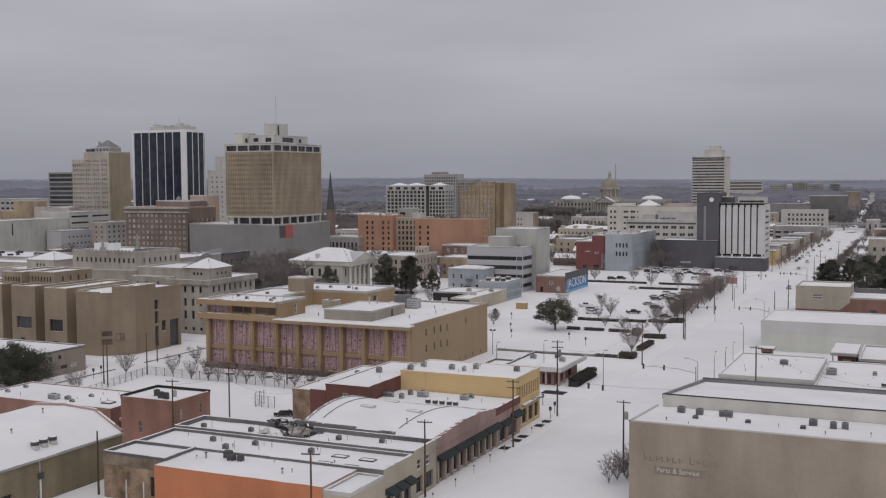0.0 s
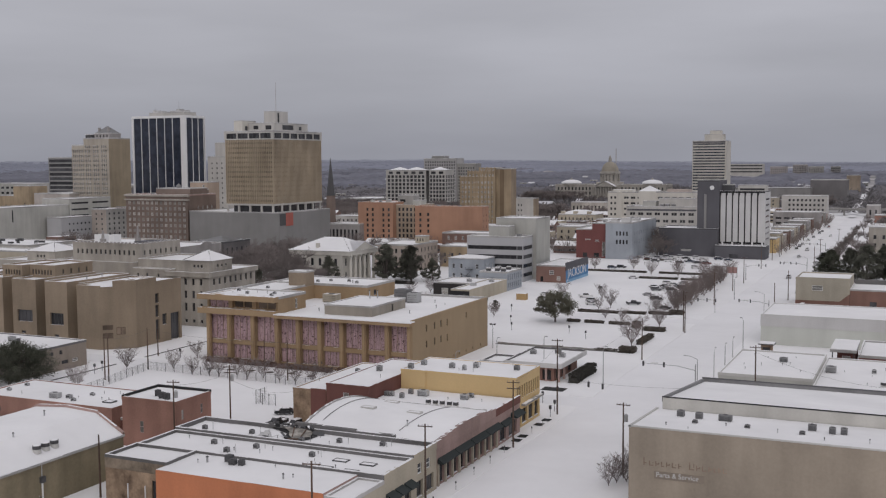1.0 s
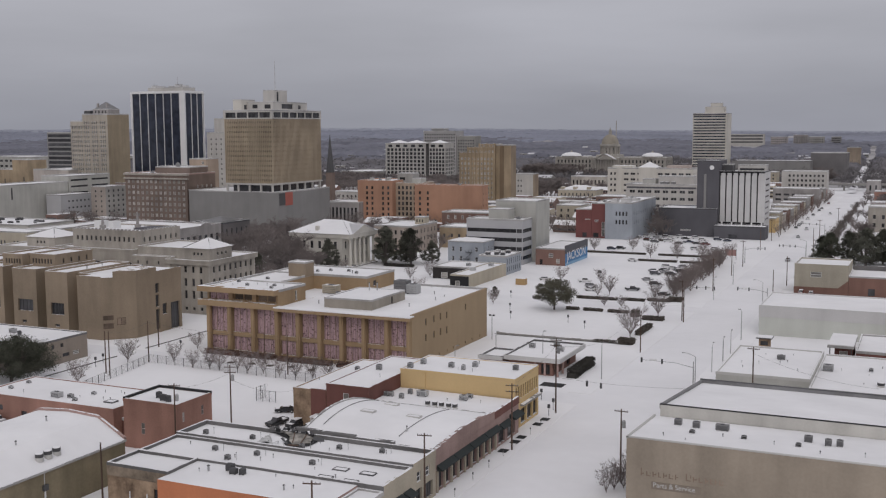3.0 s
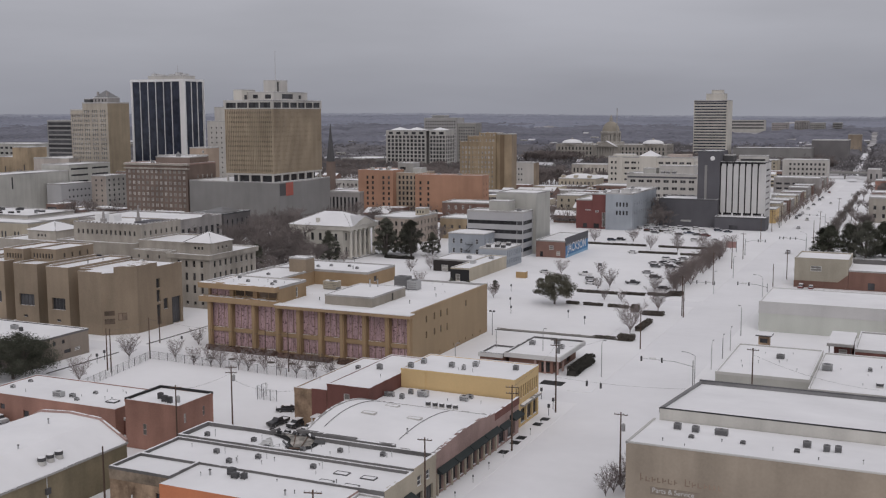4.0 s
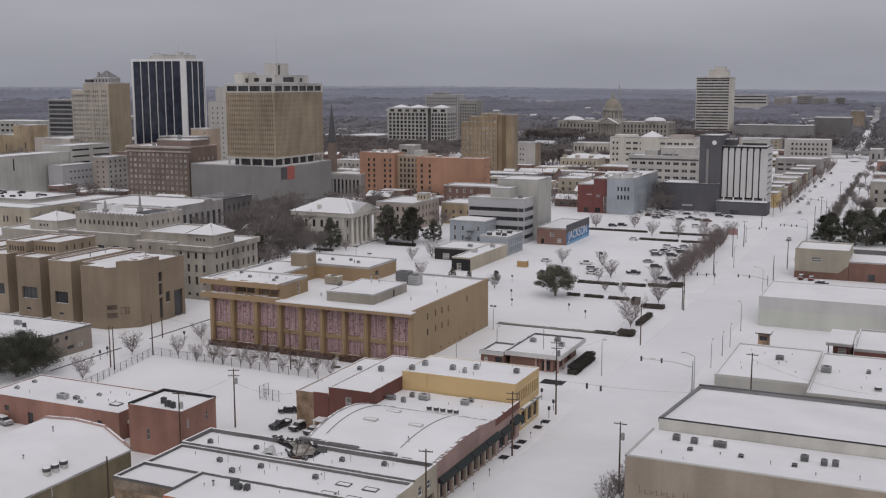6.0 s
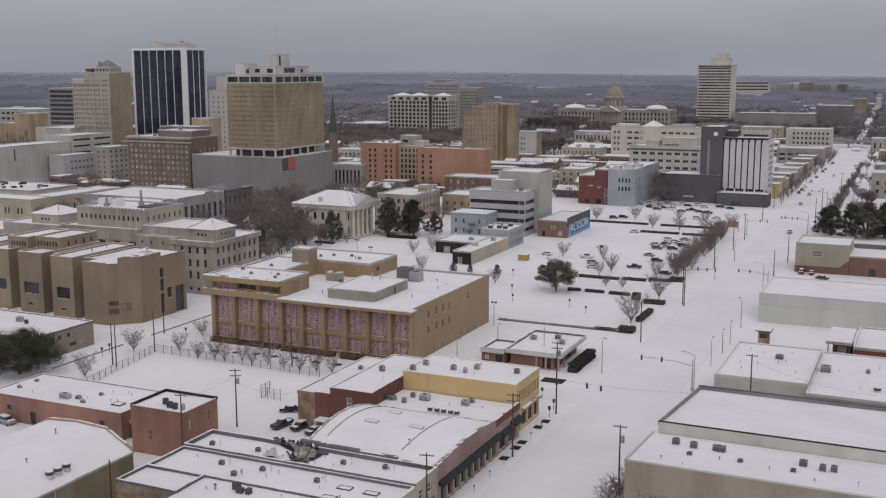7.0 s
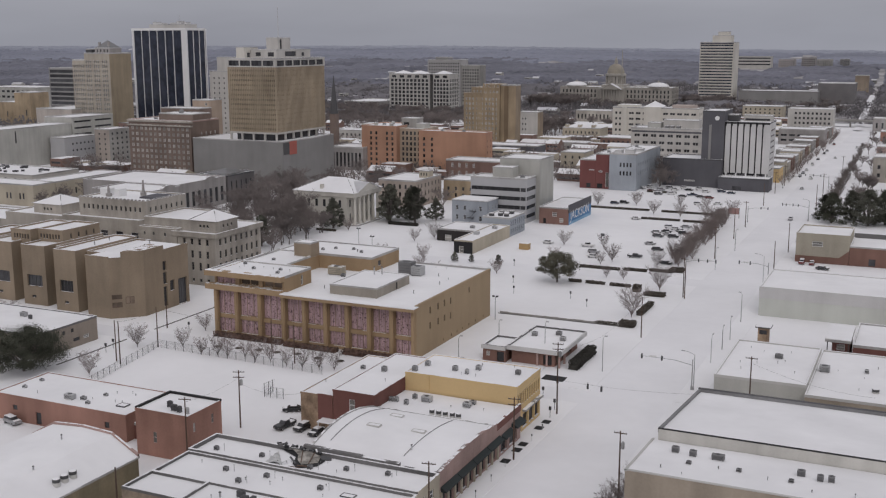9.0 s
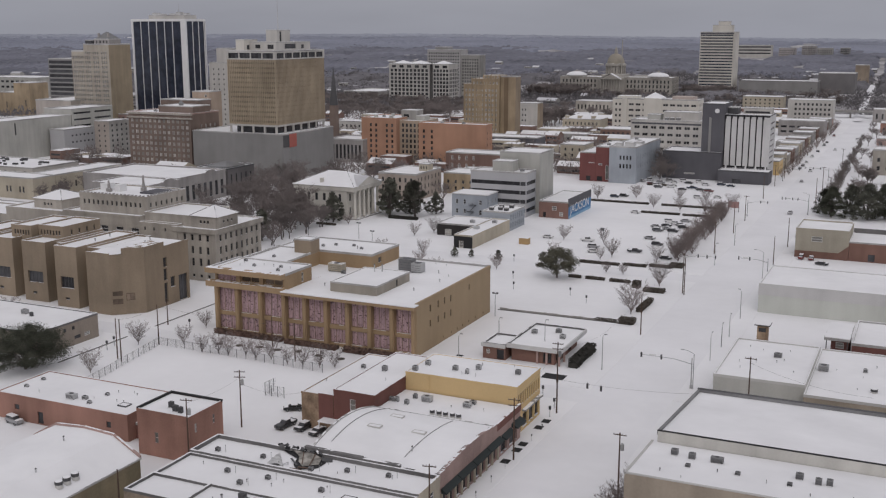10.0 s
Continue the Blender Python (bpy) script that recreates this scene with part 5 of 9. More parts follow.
# ---- brown hotel block ----
br = building("brown_brick_block", "brown brick office block with rows of pale windows", "office building", -453, -406, 520, 548, 36.6, UMBER_BRICK, S=grid(-452, -407, 13, 2.2, floors(3.4, 9, 3.4, 2.4), "blinds"), E=grid(528, 546, 4, 1.4, [(24.0, 25.8), (28, 29.8)], "pale"), lip=0.5, cap=PINK_WALL)
block(br, "cornice", -453.8, -405.2, 519.2, 521, 33.4, 34.2, LIME)
block(br, "cornice", -453.8, -405.2, 519.2, 521, 35.8, 36.9, LIME)
building("roof_penthouse", "dark brick penthouse with snowed roof", "penthouse", -436, -410, 528, 545, 40.4, UMBER_BRICK, z0=36.4, lip=0.3)
bm = bmesh.new()
cyl(bm, (0, 0, 0), (0, 0, 1.6), 1.5, 1.5, 12)
cyl(bm, (0, 0, 1.6), (0, 0, 3.0), 1.5, 0.2, 12)
solo("water_tank", bm, METAL, (-425, 536, 40.4), "small round rooftop tank dusted with snow", "tank")

# ---- dark glass tower with white ribs ----
dk = thing("glass_tower", (-579, 718, 0), "dark glass tower with white ribs and corner piers", "office tower")
RX0, RX1, RY0, RY1 = -606.4, -551.4, 706, 730.8
for i in range(6):
    a = RX0 + 1.9 + i * 8.0
    block(dk, "glass_bay", a, a + 7.5, RY0 + 0.5, RY0 + 1.5, 4, 92.6, GLASS_BLUE)
    block(dk, "rib", a - 0.5, a, RY0, RY0 + 1.5, 4, 92.8, WHITE_PAINT)
for i in range(3):
    a = RY0 + 1.6 + i * 7.7
    block(dk, "glass_bay", RX1 - 1.5, RX1 - 0.5, a, a + 7.2, 4, 92.6, GLASS_BLUE)
    block(dk, "rib", RX1 - 1.5, RX1, a + 7.2, a + 7.7, 4, 92.8, WHITE_PAINT)
block(dk, "corner_pier", RX1 - 5.2, RX1, RY0, RY0 + 1.5, 0, 94, WHITE_PAINT)
block(dk, "corner_pier", RX0, RX0 + 1.3, RY0, RY0 + 4, 0, 94, WHITE_PAINT)
block(dk, "corner_pier", RX1 - 3, RX1, RY1 - 1.2, RY1 + 1.2, 0, 94, WHITE_PAINT)
block(dk, "core", RX0 + 0.5, RX1 - 1.6, RY0 + 1.6, RY1, 0, 92.9, GLASS_BLUE)
block(dk, "crown", RX0 - 0.2, RX1 + 0.2, RY0 - 0.2, RY1 + 1.4, 92.6, 93.8, WHITE_PAINT)
flat_roof(dk, RX0, RX1, RY0, RY1, 94.0, 0.5, cap=WHITE_PAINT)
building("roof_penthouse", "white plant storey on the glass tower", "penthouse", -592, -556.6, 711, 727, 97.4, WHITE_STUCCO, z0=93.9, lip=0.2)
for x, y, w, h in ((-588.6, 714, 4.4, 2.0), (-580.4, 713, 2.2, 1.2), (-572, 716, 5.6, 1.4), (-564.6, 714, 4.0, 2.6), (-559.6, 716, 3.4, 1.6)):
    building("roof_plant", "pale plant box on the glass tower roof", "roof plant", x - w / 2, x + w / 2, y, y + 5, 97.3 + h, AGED_PANEL, z0=97.3, lip=0.15, group="plant boxes on the glass tower")
for x, h in ((-586.6, 4.0), (-562.6, 8.6)):
    bm = bmesh.new()
    cyl(bm, (0, 0, 0), (0, 0, h), 0.22, 0.1, 6)
    solo("roof_mast", bm, METAL, (x, 712.4, 97.3), "short aerial mast on the glass tower roof", "mast")

# ---- older towers behind ----
TAN_STONE = mat("tan_stone", (0.41, 0.365, 0.30), streak=0.6, var=0.14)
st = building("old_office_tower", "tan stone office tower with grouped windows and a blank ochre side", "office tower", -597.4, -572.6, 640, 664, 75.0, TAN_STONE, mE=mat("ochre_render", (0.335, 0.268, 0.178), streak=0.6), S=[h for k in range(3) for h in grid(-596.6 + k * 8.0, -590.6 + k * 8.0, 3, 1.15, floors(18, 15, 3.55, 2.1), "dark")], lip=0.6)
wall(st, "S", -609.8, -597.4, 640.3, 0, 69.8, [h for k in range(2) for h in grid(-609.2 + k * 5.8, -603.8 + k * 5.8, 3, 1.1, floors(18, 14, 3.55, 2.1), "dark")], TAN_STONE)
wall(st, "W", 640.3, 664, -609.8, 0, 69.8, [], TAN_STONE)
wall(st, "N", -609.8, -597.4, 664, 0, 69.8, [], TAN_STONE)
flat_roof(st, -609.8, -597.4, 640.3, 664, 69.8, 0.7)
for z in (17.2, 66.6):
    block(st, "string_course", -610.0, -572.5, 639.6, 640.3, z, z + 0.6, LIME)
building("roof_penthouse", "small dark plant box on the tan tower", "penthouse", -598.0, -592.4, 643, 650, 78.2, DARK_METAL, z0=74.8, lip=0.2)
crown = building("roof_penthouse", "stone gabled crown of the tan tower", "penthouse", -589.4, -574.6, 643.4, 656, 79.0, LIME_GREY, z0=74.8, lip=0.3, S=grid(-588.6, -575.4, 4, 1.2, [(76, 78)], "plain"))
hip(crown, -588.4, -575.6, 644, 655.4, 79.3, 5.4, 0.6, m=ROOF_GREY)
for x in (-586.4, -577.4):
    block(crown, "chimney", x - 0.7, x + 0.7, 645, 646.4, 79, 83.6, LIME_GREY)
building("banded_tower", "grey tower with dark ribbon windows", "office tower", -713.3, -686.7, 720, 745, 61, GREY_WALL, S=[(-712.5, -684.5, z, z + 2.6, "band") for z in [6.4 + i * 3.9 for i in range(14)]], lip=0.5)
building("white_tower", "narrow off-white tower with few small windows", "office tower", -525.8, -506, 700, 716, 60.6, WHITE_STUCCO, S=grid(-524, -505, 4, 1.2, floors(12, 12, 3.9, 1.3), "plain"), lip=0.4)
building("roof_penthouse", "plain penthouse on the narrow white tower", "penthouse", -519, -507, 701, 714, 71.6, WHITE_STUCCO, z0=60.8, lip=0.3)

# ---- far left group ----
building("blank_hall", "pale blank-walled hall with snowed roof edge", "building", -582, -560, 505, 583, 26.6, PALE_WALL, lip=0.5, E=[(531, 532.4, 17, 25, "plain")])
building("parking_deck", "pale parking deck with four open levels", "parking deck", -586, -560, 584, 626, 30.4, PALE_WALL, lip=0.6, E=[(a, a + 17, z, z + 1.3, "band") for a in (586, 607) for z in (13.5, 18, 22.5, 27)])
building("grey_block", "low grey block with two rows of small windows", "building", -558, -545, 560, 590, 18.6, LIGHT_GREY, E=grid(566, 589, 6, 1.6, [(9, 10.2), (13.6, 14.8)], "plain"), lip=0.4)
building("white_deck", "pale pinkish hall behind the parking deck", "building", -640, -604, 630, 672, 32.6, mat("pinkish_render", (0.47, 0.42, 0.38), streak=0.5), lip=0.5)
building("white_deck", "plain white hall beside the parking deck", "building", -842, -794, 833, 850, 17, WHITE_STUCCO, lip=0.5)
building("slim_block", "slim cream block with small windows", "building", -531.6, -518.6, 575, 596, 24.2, mat("pinkish_concrete", (0.37, 0.32, 0.28), streak=0.6), mE=CONCRETE, S=grid(-530, -520, 2, 1.3, floors(3, 6, 3.5, 1.3), "plain"), E=grid(576, 595, 4, 1.6, floors(3, 6, 3.5, 1.6), "plain"), lip=0.4)
building("rowhouse", "weathered pinkish brick block with dark windows", "building", -580, -556, 646, 660, 22.6, PINK_WALL, S=grid(-579, -557, 5, 1.6, floors(4, 5, 3.6, 2.0), "plain"), lip=0.4)
building("ochre_hall", "blank ochre-walled hall with snowed roof", "building", -878, -856.4, 815, 840, 23.4, OCHRE_TOWER, lip=0.4, S=[(-868, -866.6, 8, 14, "plain")])
building("ochre_hall", "taller blank ochre hall block with snowed roof", "building", -856.2, -834.8, 815, 840, 33.4, OCHRE_TOWER, lip=0.4, S=[(-842, -840.4, 10, 16, "plain")])
building("white_roof_hall", "long pale hall with a broad snowed roof and dark windows", "building", -990, -911, 900, 940, 33.6, PALE_WALL, lip=0.5, S=grid(-988, -913, 10, 4.6, [(28.0, 30.4), (22, 24.4)], "plain"))
building("long_office", "long grey-blue office with ribbon windows", "office building", -1012, -941, 984, 1010, 26.8, LIGHT_GREY, S=[(-1011, -942, z, z + 2.2, "ribbon") for z in (4.4, 9.6, 14.8, 20.0)], lip=0.5)

building("tan_annex", "small tan block with snowed roof behind the brown block", "building", -497, -482, 640, 655, 41.8, mat("warm_tan_render", (0.42, 0.32, 0.24), streak=0.4), lip=0.4, S=[(-486, -484, 38, 40, "pale")])
building("low_annex", "low dark block with snowed roof behind the brown block", "building", -513, -480, 624, 639.6, 36.6, UMBER_BRICK, lip=0.4)

# ---- middle distance ----
och = building("stepped_ochre_tower", "ochre art deco tower with stepped crown", "office tower", -342.6, -313, 783, 800, 43.4, OCHRE_TOWER, S=grid(-342, -314, 10, 1.3, floors(4, 10, 3.8, 2.0), "pale"), lip=0.5, cap=OCHRE_TOWER)
for x0, x1, y0, z0, z1, n in ((-336.4, -313, 784, 43.2, 47.8, 8), (-327, -313, 785, 47.6, 50.4, 5)):
    wall(och, "S", x0, x1, y0, z0, z1, grid(x0 + 0.5, x1 - 0.5, n, 1.2, [(z0 + 1.0, z0 + 2.6)], "pale"), OCHRE_TOWER)
    wall(och, "E", y0, 800, x1, z0, z1, [], OCHRE_TOWER)
    wall(och, "W", y0, 800, x0, z0, z1, [], OCHRE_TOWER)
    wall(och, "N", x0, x1, 800, z0, z1, [], OCHRE_TOWER)
    flat_roof(och, x0, x1, y0, 800, z1, 0.4, cap=OCHRE_TOWER)
for i in range(10):
    block(och, "pilaster", -342.8 + i * 3.3, -342.1 + i * 3.3, 782.6, 783.0, 2, (44.6, 44.2, 48.9, 48.5, 48.9, 51.4, 51.0, 51.6, 51.0, 51.4)[i], OCHRE_TOWER)
# shade is painted on the slab: darker tan side wall, umber strip in front
building("ochre_slab", "tall blank ochre slab beside the stepped tower", "office tower", -312.8, -300.2, 786, 797, 49.8, OCHRE_TOWER, lip=0.4, mE=JAIL)
block(och, "dark_joint", -309.6, -306.4, 785.6, 786.0, 3, 49.4, mat("shaded_ochre_render", (0.23, 0.16, 0.095), streak=0.5), "vertical band of the slab painted darker as its shaded face")
building("cream_tower", "plain cream block with snowed roof", "office building", -334, -315.2, 879, 893, 23.2, WHITE_STUCCO, mE=JAIL, S=grid(-333, -325, 3, 1.2, floors(3, 4, 4.6, 1.6), "plain"), lip=0.4)
rh = building("round_hall", "low cream hall with broad snowed hipped roof", "building", -304.4, -270, 915, 940, 8.0, CREAM, S=grid(-303, -271, 9, 1.2, [(3, 5.4)], "plain"), lip=0.4)
hip(rh, -304.4, -270, 915, 940, 8.4, 3.6, 5.0)
for x in (-300.6, -289, -276.4):
    block(rh, "dormer", x - 1.6, x + 1.6, 915.4, 920, 8.2, 11.0, CREAM, "snowed roof dormer")
building("long_dark_shop", "long dark low shop with snowed roof edge", "shop", -317, -266, 740, 760, 7.8, DARK_GREY, S=grid(-316, -267, 7, 3.0, [(1, 3.4)], "plain"), lip=0.5)
building("brick_shop", "two-storey dark brown brick shop with pale windows", "shop", -273, -231, 596, 615, 12.2, BROWN_BRICK, S=grid(-271, -252, 4, 1.4, [(8.2, 10.6), (3.4, 5.8)], "pale"), lip=0.5)
building("white_box", "small white block with snowed roof", "building", -421, -389, 932, 950, 6.4, WHITE_STUCCO, lip=0.4)
building("low_shop", "low dark shop with snowed roof", "shop", -288, -264, 859, 875, 5.0, BROWN_BRICK, S=grid(-287, -265, 5, 2.0, [(0.8, 2.8)], "plain"), lip=0.4)
building("low_shop", "low grey shop with snowed roof", "shop", -274, -248, 805, 822, 5.4, CONCRETE, S=grid(-273, -249, 6, 2.0, [(0.8, 2.8)], "plain"), lip=0.4)
building("low_shop", "low brown shop with snowed roof", "shop", -240, -215, 815, 840, 9.6, BROWN_BRICK, S=grid(-239, -216, 6, 1.6, [(1.4, 3.4), (5.4, 7.4)], "plain"), lip=0.4)
building("beige_house", "low beige block with snowed roof", "building", -248, -231, 560, 574, 7.0, CREAM, lip=0.4, S=grid(-247, -232, 4, 1.3, [(2, 4)], "plain"))
building("tan_house", "narrow tan three-storey house", "house", -219, -203, 655, 675, 13.8, CREAM, S=grid(-218, -204, 3, 1.2, floors(2.5, 3, 3.7, 1.8), "plain"), E=grid(656, 674, 4, 1.2, floors(2.5, 3, 3.7, 1.8), "plain"), lip=0.4)
building("domed_library", "pale stone block with snowed flat roof", "public building", -351, -313, 1098, 1120, 11.6, LIME, S=grid(-350, -314, 9, 1.6, [(3, 8)], "plain"), lip=0.5)
building("barn_red_shop", "barn-red painted two-storey shop", "shop", -187, -177.6, 595, 630, 16.4, BARN_RED, S=[(-181.6, -178.4, 10.4, 11.0, "pale"), (-183, -180.4, 0.4, 3.0, "plain")], lip=0.4)
building("barn_red_shop", "taller barn-red painted shop bay with a bricked window", "shop", -177.5, -169.2, 595, 630, 20.0, BARN_RED, S=[(-175.8, -173.6, 9.4, 10.6, "pale"), (-171.6, -169.8, 1.2, 9.4, "pale"), (-176.6, -173.4, 0.4, 3.0, "plain")], lip=0.4)
building("blue_grey_shop", "pale blue painted shop with small windows", "shop", -169.0, -153.4, 593, 650, 20.6, BLUE_GREY, S=grid(-163.4, -155.6, 4, 1.0, [(13.4, 15.8), (8.6, 11.0)], "plain"), E=grid(596, 648, 10, 1.2, [(8.4, 10.6), (13.4, 15.6)], "plain"), lip=0.5)
for x0, x1, y0, h in ((-166.6, -163.2, 596, 22.4), (-161.4, -156.4, 598, 22.8), (-160, -155, 612, 22.0)):
    building("roof_penthouse", "low pale roof hatch on the blue shop", "penthouse", x0, x1, y0, y0 + 6, h, AGED_PANEL, z0=20.5, lip=0.15)
STYLE["pair"] = (2, 1, 0.35, 0.22, WHITE_STUCCO, GLASS)
wo = building("white_office", "white modern office with paired dark windows", "office building", -199, -148.6, 752, 775, 22.8, WHITE_STUCCO, S=grid(-197.6, -150, 8, 4.1, floors(1.8, 4, 5.0, 2.3), "pair"), E=grid(753, 774, 4, 2.6, floors(1.8, 4, 5.0, 2.3), "pair"), lip=0.7)
block(wo, "dark_frieze", -198.4, -149.2, 751.8, 752.0, 20.2, 21.4, DARK_GREY, "dark recessed band under the parapet")
building("roof_penthouse", "white plant block on the office roof", "penthouse", -177.2, -152.6, 758, 770, 28.6, WHITE_STUCCO, z0=22.6, lip=0.3)
building("roof_penthouse", "small pale lift room on the office roof", "penthouse", -188.6, -179.4, 758, 768, 26.4, PALE_WALL, z0=22.6, lip=0.3)
for x in (-174, -170.4, -166.0):
    building("roof_plant", "grey cooling unit on the office roof", "roof plant", x - 1.3, x + 1.3, 754.2, 757.0, 25.0, ROOF_GREY, z0=22.6, lip=0.1, group="cooling units on the white office")
cp = building("white_courts", "long cream office with pedimented centre and snowed roof", "public building", -249, -177.4, 880, 900, 29.2, IVORY, S=grid(-247.6, -241, 2, 1.6, floors(5, 5, 4.7, 2.0), "plain") + grid(-236, -178.6, 10, 4.2, floors(5, 5, 4.7, 2.0), "pair"), E=grid(881, 899, 4, 1.8, floors(5, 5, 4.7, 2.4), "plain"), lip=0.6)
block(cp, "corner_pier", -241.0, -236.6, 879.0, 880.2, 0, 29.6, IVORY)
block(cp, "attic", -246, -229, 884, 897, 29.0, 31.4, IVORY)
block(cp, "attic", -200, -182, 884, 897, 29.0, 31.8, mat("rose_render", (0.46, 0.38, 0.34), streak=0.4))
hip(cp, -222.4, -208, 880, 896, 30.2, 4.6)
block(cp, "centre_bay", -222.4, -208, 879.2, 880.2, 0, 30.2, IVORY)

# ---- charcoal and striped office ----
sl = building("charcoal_slab", "charcoal office slab with a pale vertical strip", "office building", -124.6, -112, 630, 655, 43.7, DARK_GREY, lip=0.4, cap=DARK_METAL)
block(sl, "pale_strip", -120.6, -119.2, 629.6, 630.2, 6, 36, GREY_WALL)
bm = bmesh.new()
cyl(bm, (-116.2, 629.9, 39.9), (-116.2, 629.6, 39.9), 1.3, 1.3, 16)
part("round_emblem", bm, WHITE_PAINT, sl)
sp = building("striped_office", "white-panelled office with dark vertical window strips", "office building", -112, -86.8, 632, 656, 37.6, BLACK, mE=AGED_PANEL, E=grid(634, 655, 1, 15, floors(9.4, 8, 3.3, 1.1), "plain"), lip=0.4, cap=DARK_METAL)
for i in range(7):
    bm = bmesh.new()
    a = -111.4 + i * 3.52
    box(bm, a, a + (2.75 if i < 6 else 3.9), 631.3, 632.05, 8.6, 36.8)
    part("panel", bm, AGED_PANEL, sp, "tall white panel")
    block(sp, "cap_notch", a - 0.7, a + 0.35, 631.1, 631.35, 35.6, 37.9, BLACK)
for i in range(5):
    block(sp, "column", -110.6 + i * 5.6, -109.8 + i * 5.6, 631.2, 632.1, 6.2, 8.6, WHITE_PAINT)
building("office_podium", "low charcoal podium with dark base", "podium", -112, -84, 618, 632, 7.0, DARK_GREY, S=[(-104, -99, 0.4, 2.6, "plain")], lip=0.4, cap=DARK_METAL)
building("office_podium", "dark low wing beside the slab", "podium", -146, -112.2, 626, 650, 16.0, DARK_GREY, lip=0.4, cap=DARK_METAL, S=[(-133, -127, 3, 4, "pale")])
building("roof_penthouse", "dark lift room behind the charcoal slab", "penthouse", -111.8, -106, 640, 648, 41.4, DARK_METAL, z0=36.6, lip=0.2)
building("plant_penthouse", "banded white roof plant behind the striped office", "penthouse", -104, -88, 646, 655, 40.8, WHITE_STUCCO, z0=36.6, lip=0.3, S=[(-103, -89, 38, 39.2, "ribbon")])
for x0, x1, y0, h, m, lab in ((-92, -84.4, 664, 8.4, YELLOW_PAINT, "yellow painted"), (-94, -84.4, 682, 10.5, CREAM, "cream painted"), (-95, -84.4, 700, 8.0, LIME, "pale stone"), (-96, -84.4, 722, 9.4, BROWN_BRICK, "brown brick"), (-97, -84.6, 744, 8.0, CONCRETE, "grey rendered"), (-98, -85, 768, 9.0, CREAM, "cream rendered"), (-104, -86, 792, 7.4, CONCRETE, "grey rendered"), (-100, -86, 814, 8.2, BROWN_BRICK, "brown brick"), (-101, -86.4, 834, 6.8, CREAM, "cream painted"), (-100, -86, 855, 8.8, LIME_GREY, "grey stone"), (-102, -87, 876, 7.0, CONCRETE, "grey rendered"), (-101, -86.6, 897, 8.0, BROWN_BRICK, "brown brick"), (-104, -85, 946, 8.6, CREAM, "cream rendered"), (-102, -86, 968, 7.4, BROWN_BRICK, "brown brick"), (-103, -85, 990, 9.0, CONCRETE, "grey rendered"), (-102, -86, 1012, 7.2, PINK_WALL, "weathered brick")):
    building("street_house", lab + " two-storey street house with snowed roof", "shop", x0, x1, y0, y0 + 17, h, m, E=grid(y0 + 1, y0 + 16, 4, 1.5, [(4.6, 6.4)], "plain") + grid(y0 + 1, y0 + 16, 3, 3.0, [(0.4, 3.0)], "plain"), lip=0.4, group="street houses on the far stretch")
building("beige_office", "low beige office with rounded corner and snowed roof", "office building", -119, -83, 917, 940, 12.6, LIME_GREY, S=grid(-118, -92, 4, 4.5, [(3, 4.6), (7, 8.6)], "plain"), E=grid(918, 939, 5, 2, [(3, 4.6), (7, 8.6)], "plain"), lip=0.5)
building("white_courts", "white public office with square windows", "public building", -127.2, -87.6, 1037, 1060, 22.0, WHITE_STUCCO, S=grid(-122, -89, 9, 1.8, floors(4, 4, 4.4, 2.1), "plain"), E=grid(1038, 1059, 4, 1.5, floors(4, 4, 4.4, 1.8), "plain"), lip=0.5)
building("beige_block", "beige block with snowed roof in the middle distance", "building", -194, -152, 1196, 1220, 14.6, CREAM, lip=0.4, S=grid(-193, -153, 8, 1.6, floors(3, 3, 3.8, 1.6), "plain"))
building("long_dark_hall", "long low dark hall with grey roof", "building", -250, -148, 1502, 1540, 17.4, GREY_WALL, lip=0.5, cap=COPING)
building("long_dark_hall", "broad grey-brown hospital block", "building", -151, -104, 1533, 1570, 27.6, mat("grey_brown_stone", (0.18, 0.172, 0.175), var=0.15), lip=0.6)
building("tan_far_tower", "plain tan tower in the distance", "building", -125, -105, 1827, 1850, 29.7, mat("dull_tan_stone", (0.32, 0.255, 0.19), streak=0.5), lip=0.4)
building("banded_far_office", "far white office with dark bands", "office building", -500, -404, 2900, 2930, 44, WHITE_STUCCO, z0=6, S=[(-498, -406, z, z + 3.4, "ribbon") for z in (22, 30, 38)], lip=0.6)
bridge = thing("road_bridge", (-62, 1132, 0), "grey road bridge on piers across the street", "bridge")
block(bridge, "deck", -110, -30, 1127, 1137, 5.2, 6.4, GREY_WALL)
block(bridge, "parapet", -110, -30, 1126.8, 1127.2, 6.4, 7.3, CONCRETE)
block(bridge, "parapet", -110, -30, 1136.8, 1137.2, 6.4, 7.3, CONCRETE)
for x in (-98, -79, -45, -34):
    block(bridge, "pier", x - 0.7, x + 0.7, 1129, 1135, 0, 5.2, CONCRETE)

# ---- state office tower ----
STYLE["bandrow"] = (22, 1, 0.5, 0.12, AGED_PANEL, GLASS_BLUE)
so = building("state_office_tower", "tall white state office tower with dark window bands", "office tower", -304.2, -258.4, 1500, 1538, 81.6, IVORY, mE=IVORY, S=[(-303.4, -260, z, z + 2.0, "bandrow") for z in [6.4 + i * 3.9 for i in range(19)]], lip=0.6)
block(so, "crown_band", -303.6, -259.4, 1499.7, 1500.0, 79.4, 81.0, DARK_GREY, "dark band under the roof edge")
building("roof_penthouse", "white plant room on the state tower", "penthouse", -289, -263.4, 1506, 1524, 91, IVORY, z0=81.4, lip=0.3)
building("roof_penthouse", "upper white plant room on the state tower", "penthouse", -282, -267, 1508, 1520, 96, IVORY, z0=90.8, lip=0.3)

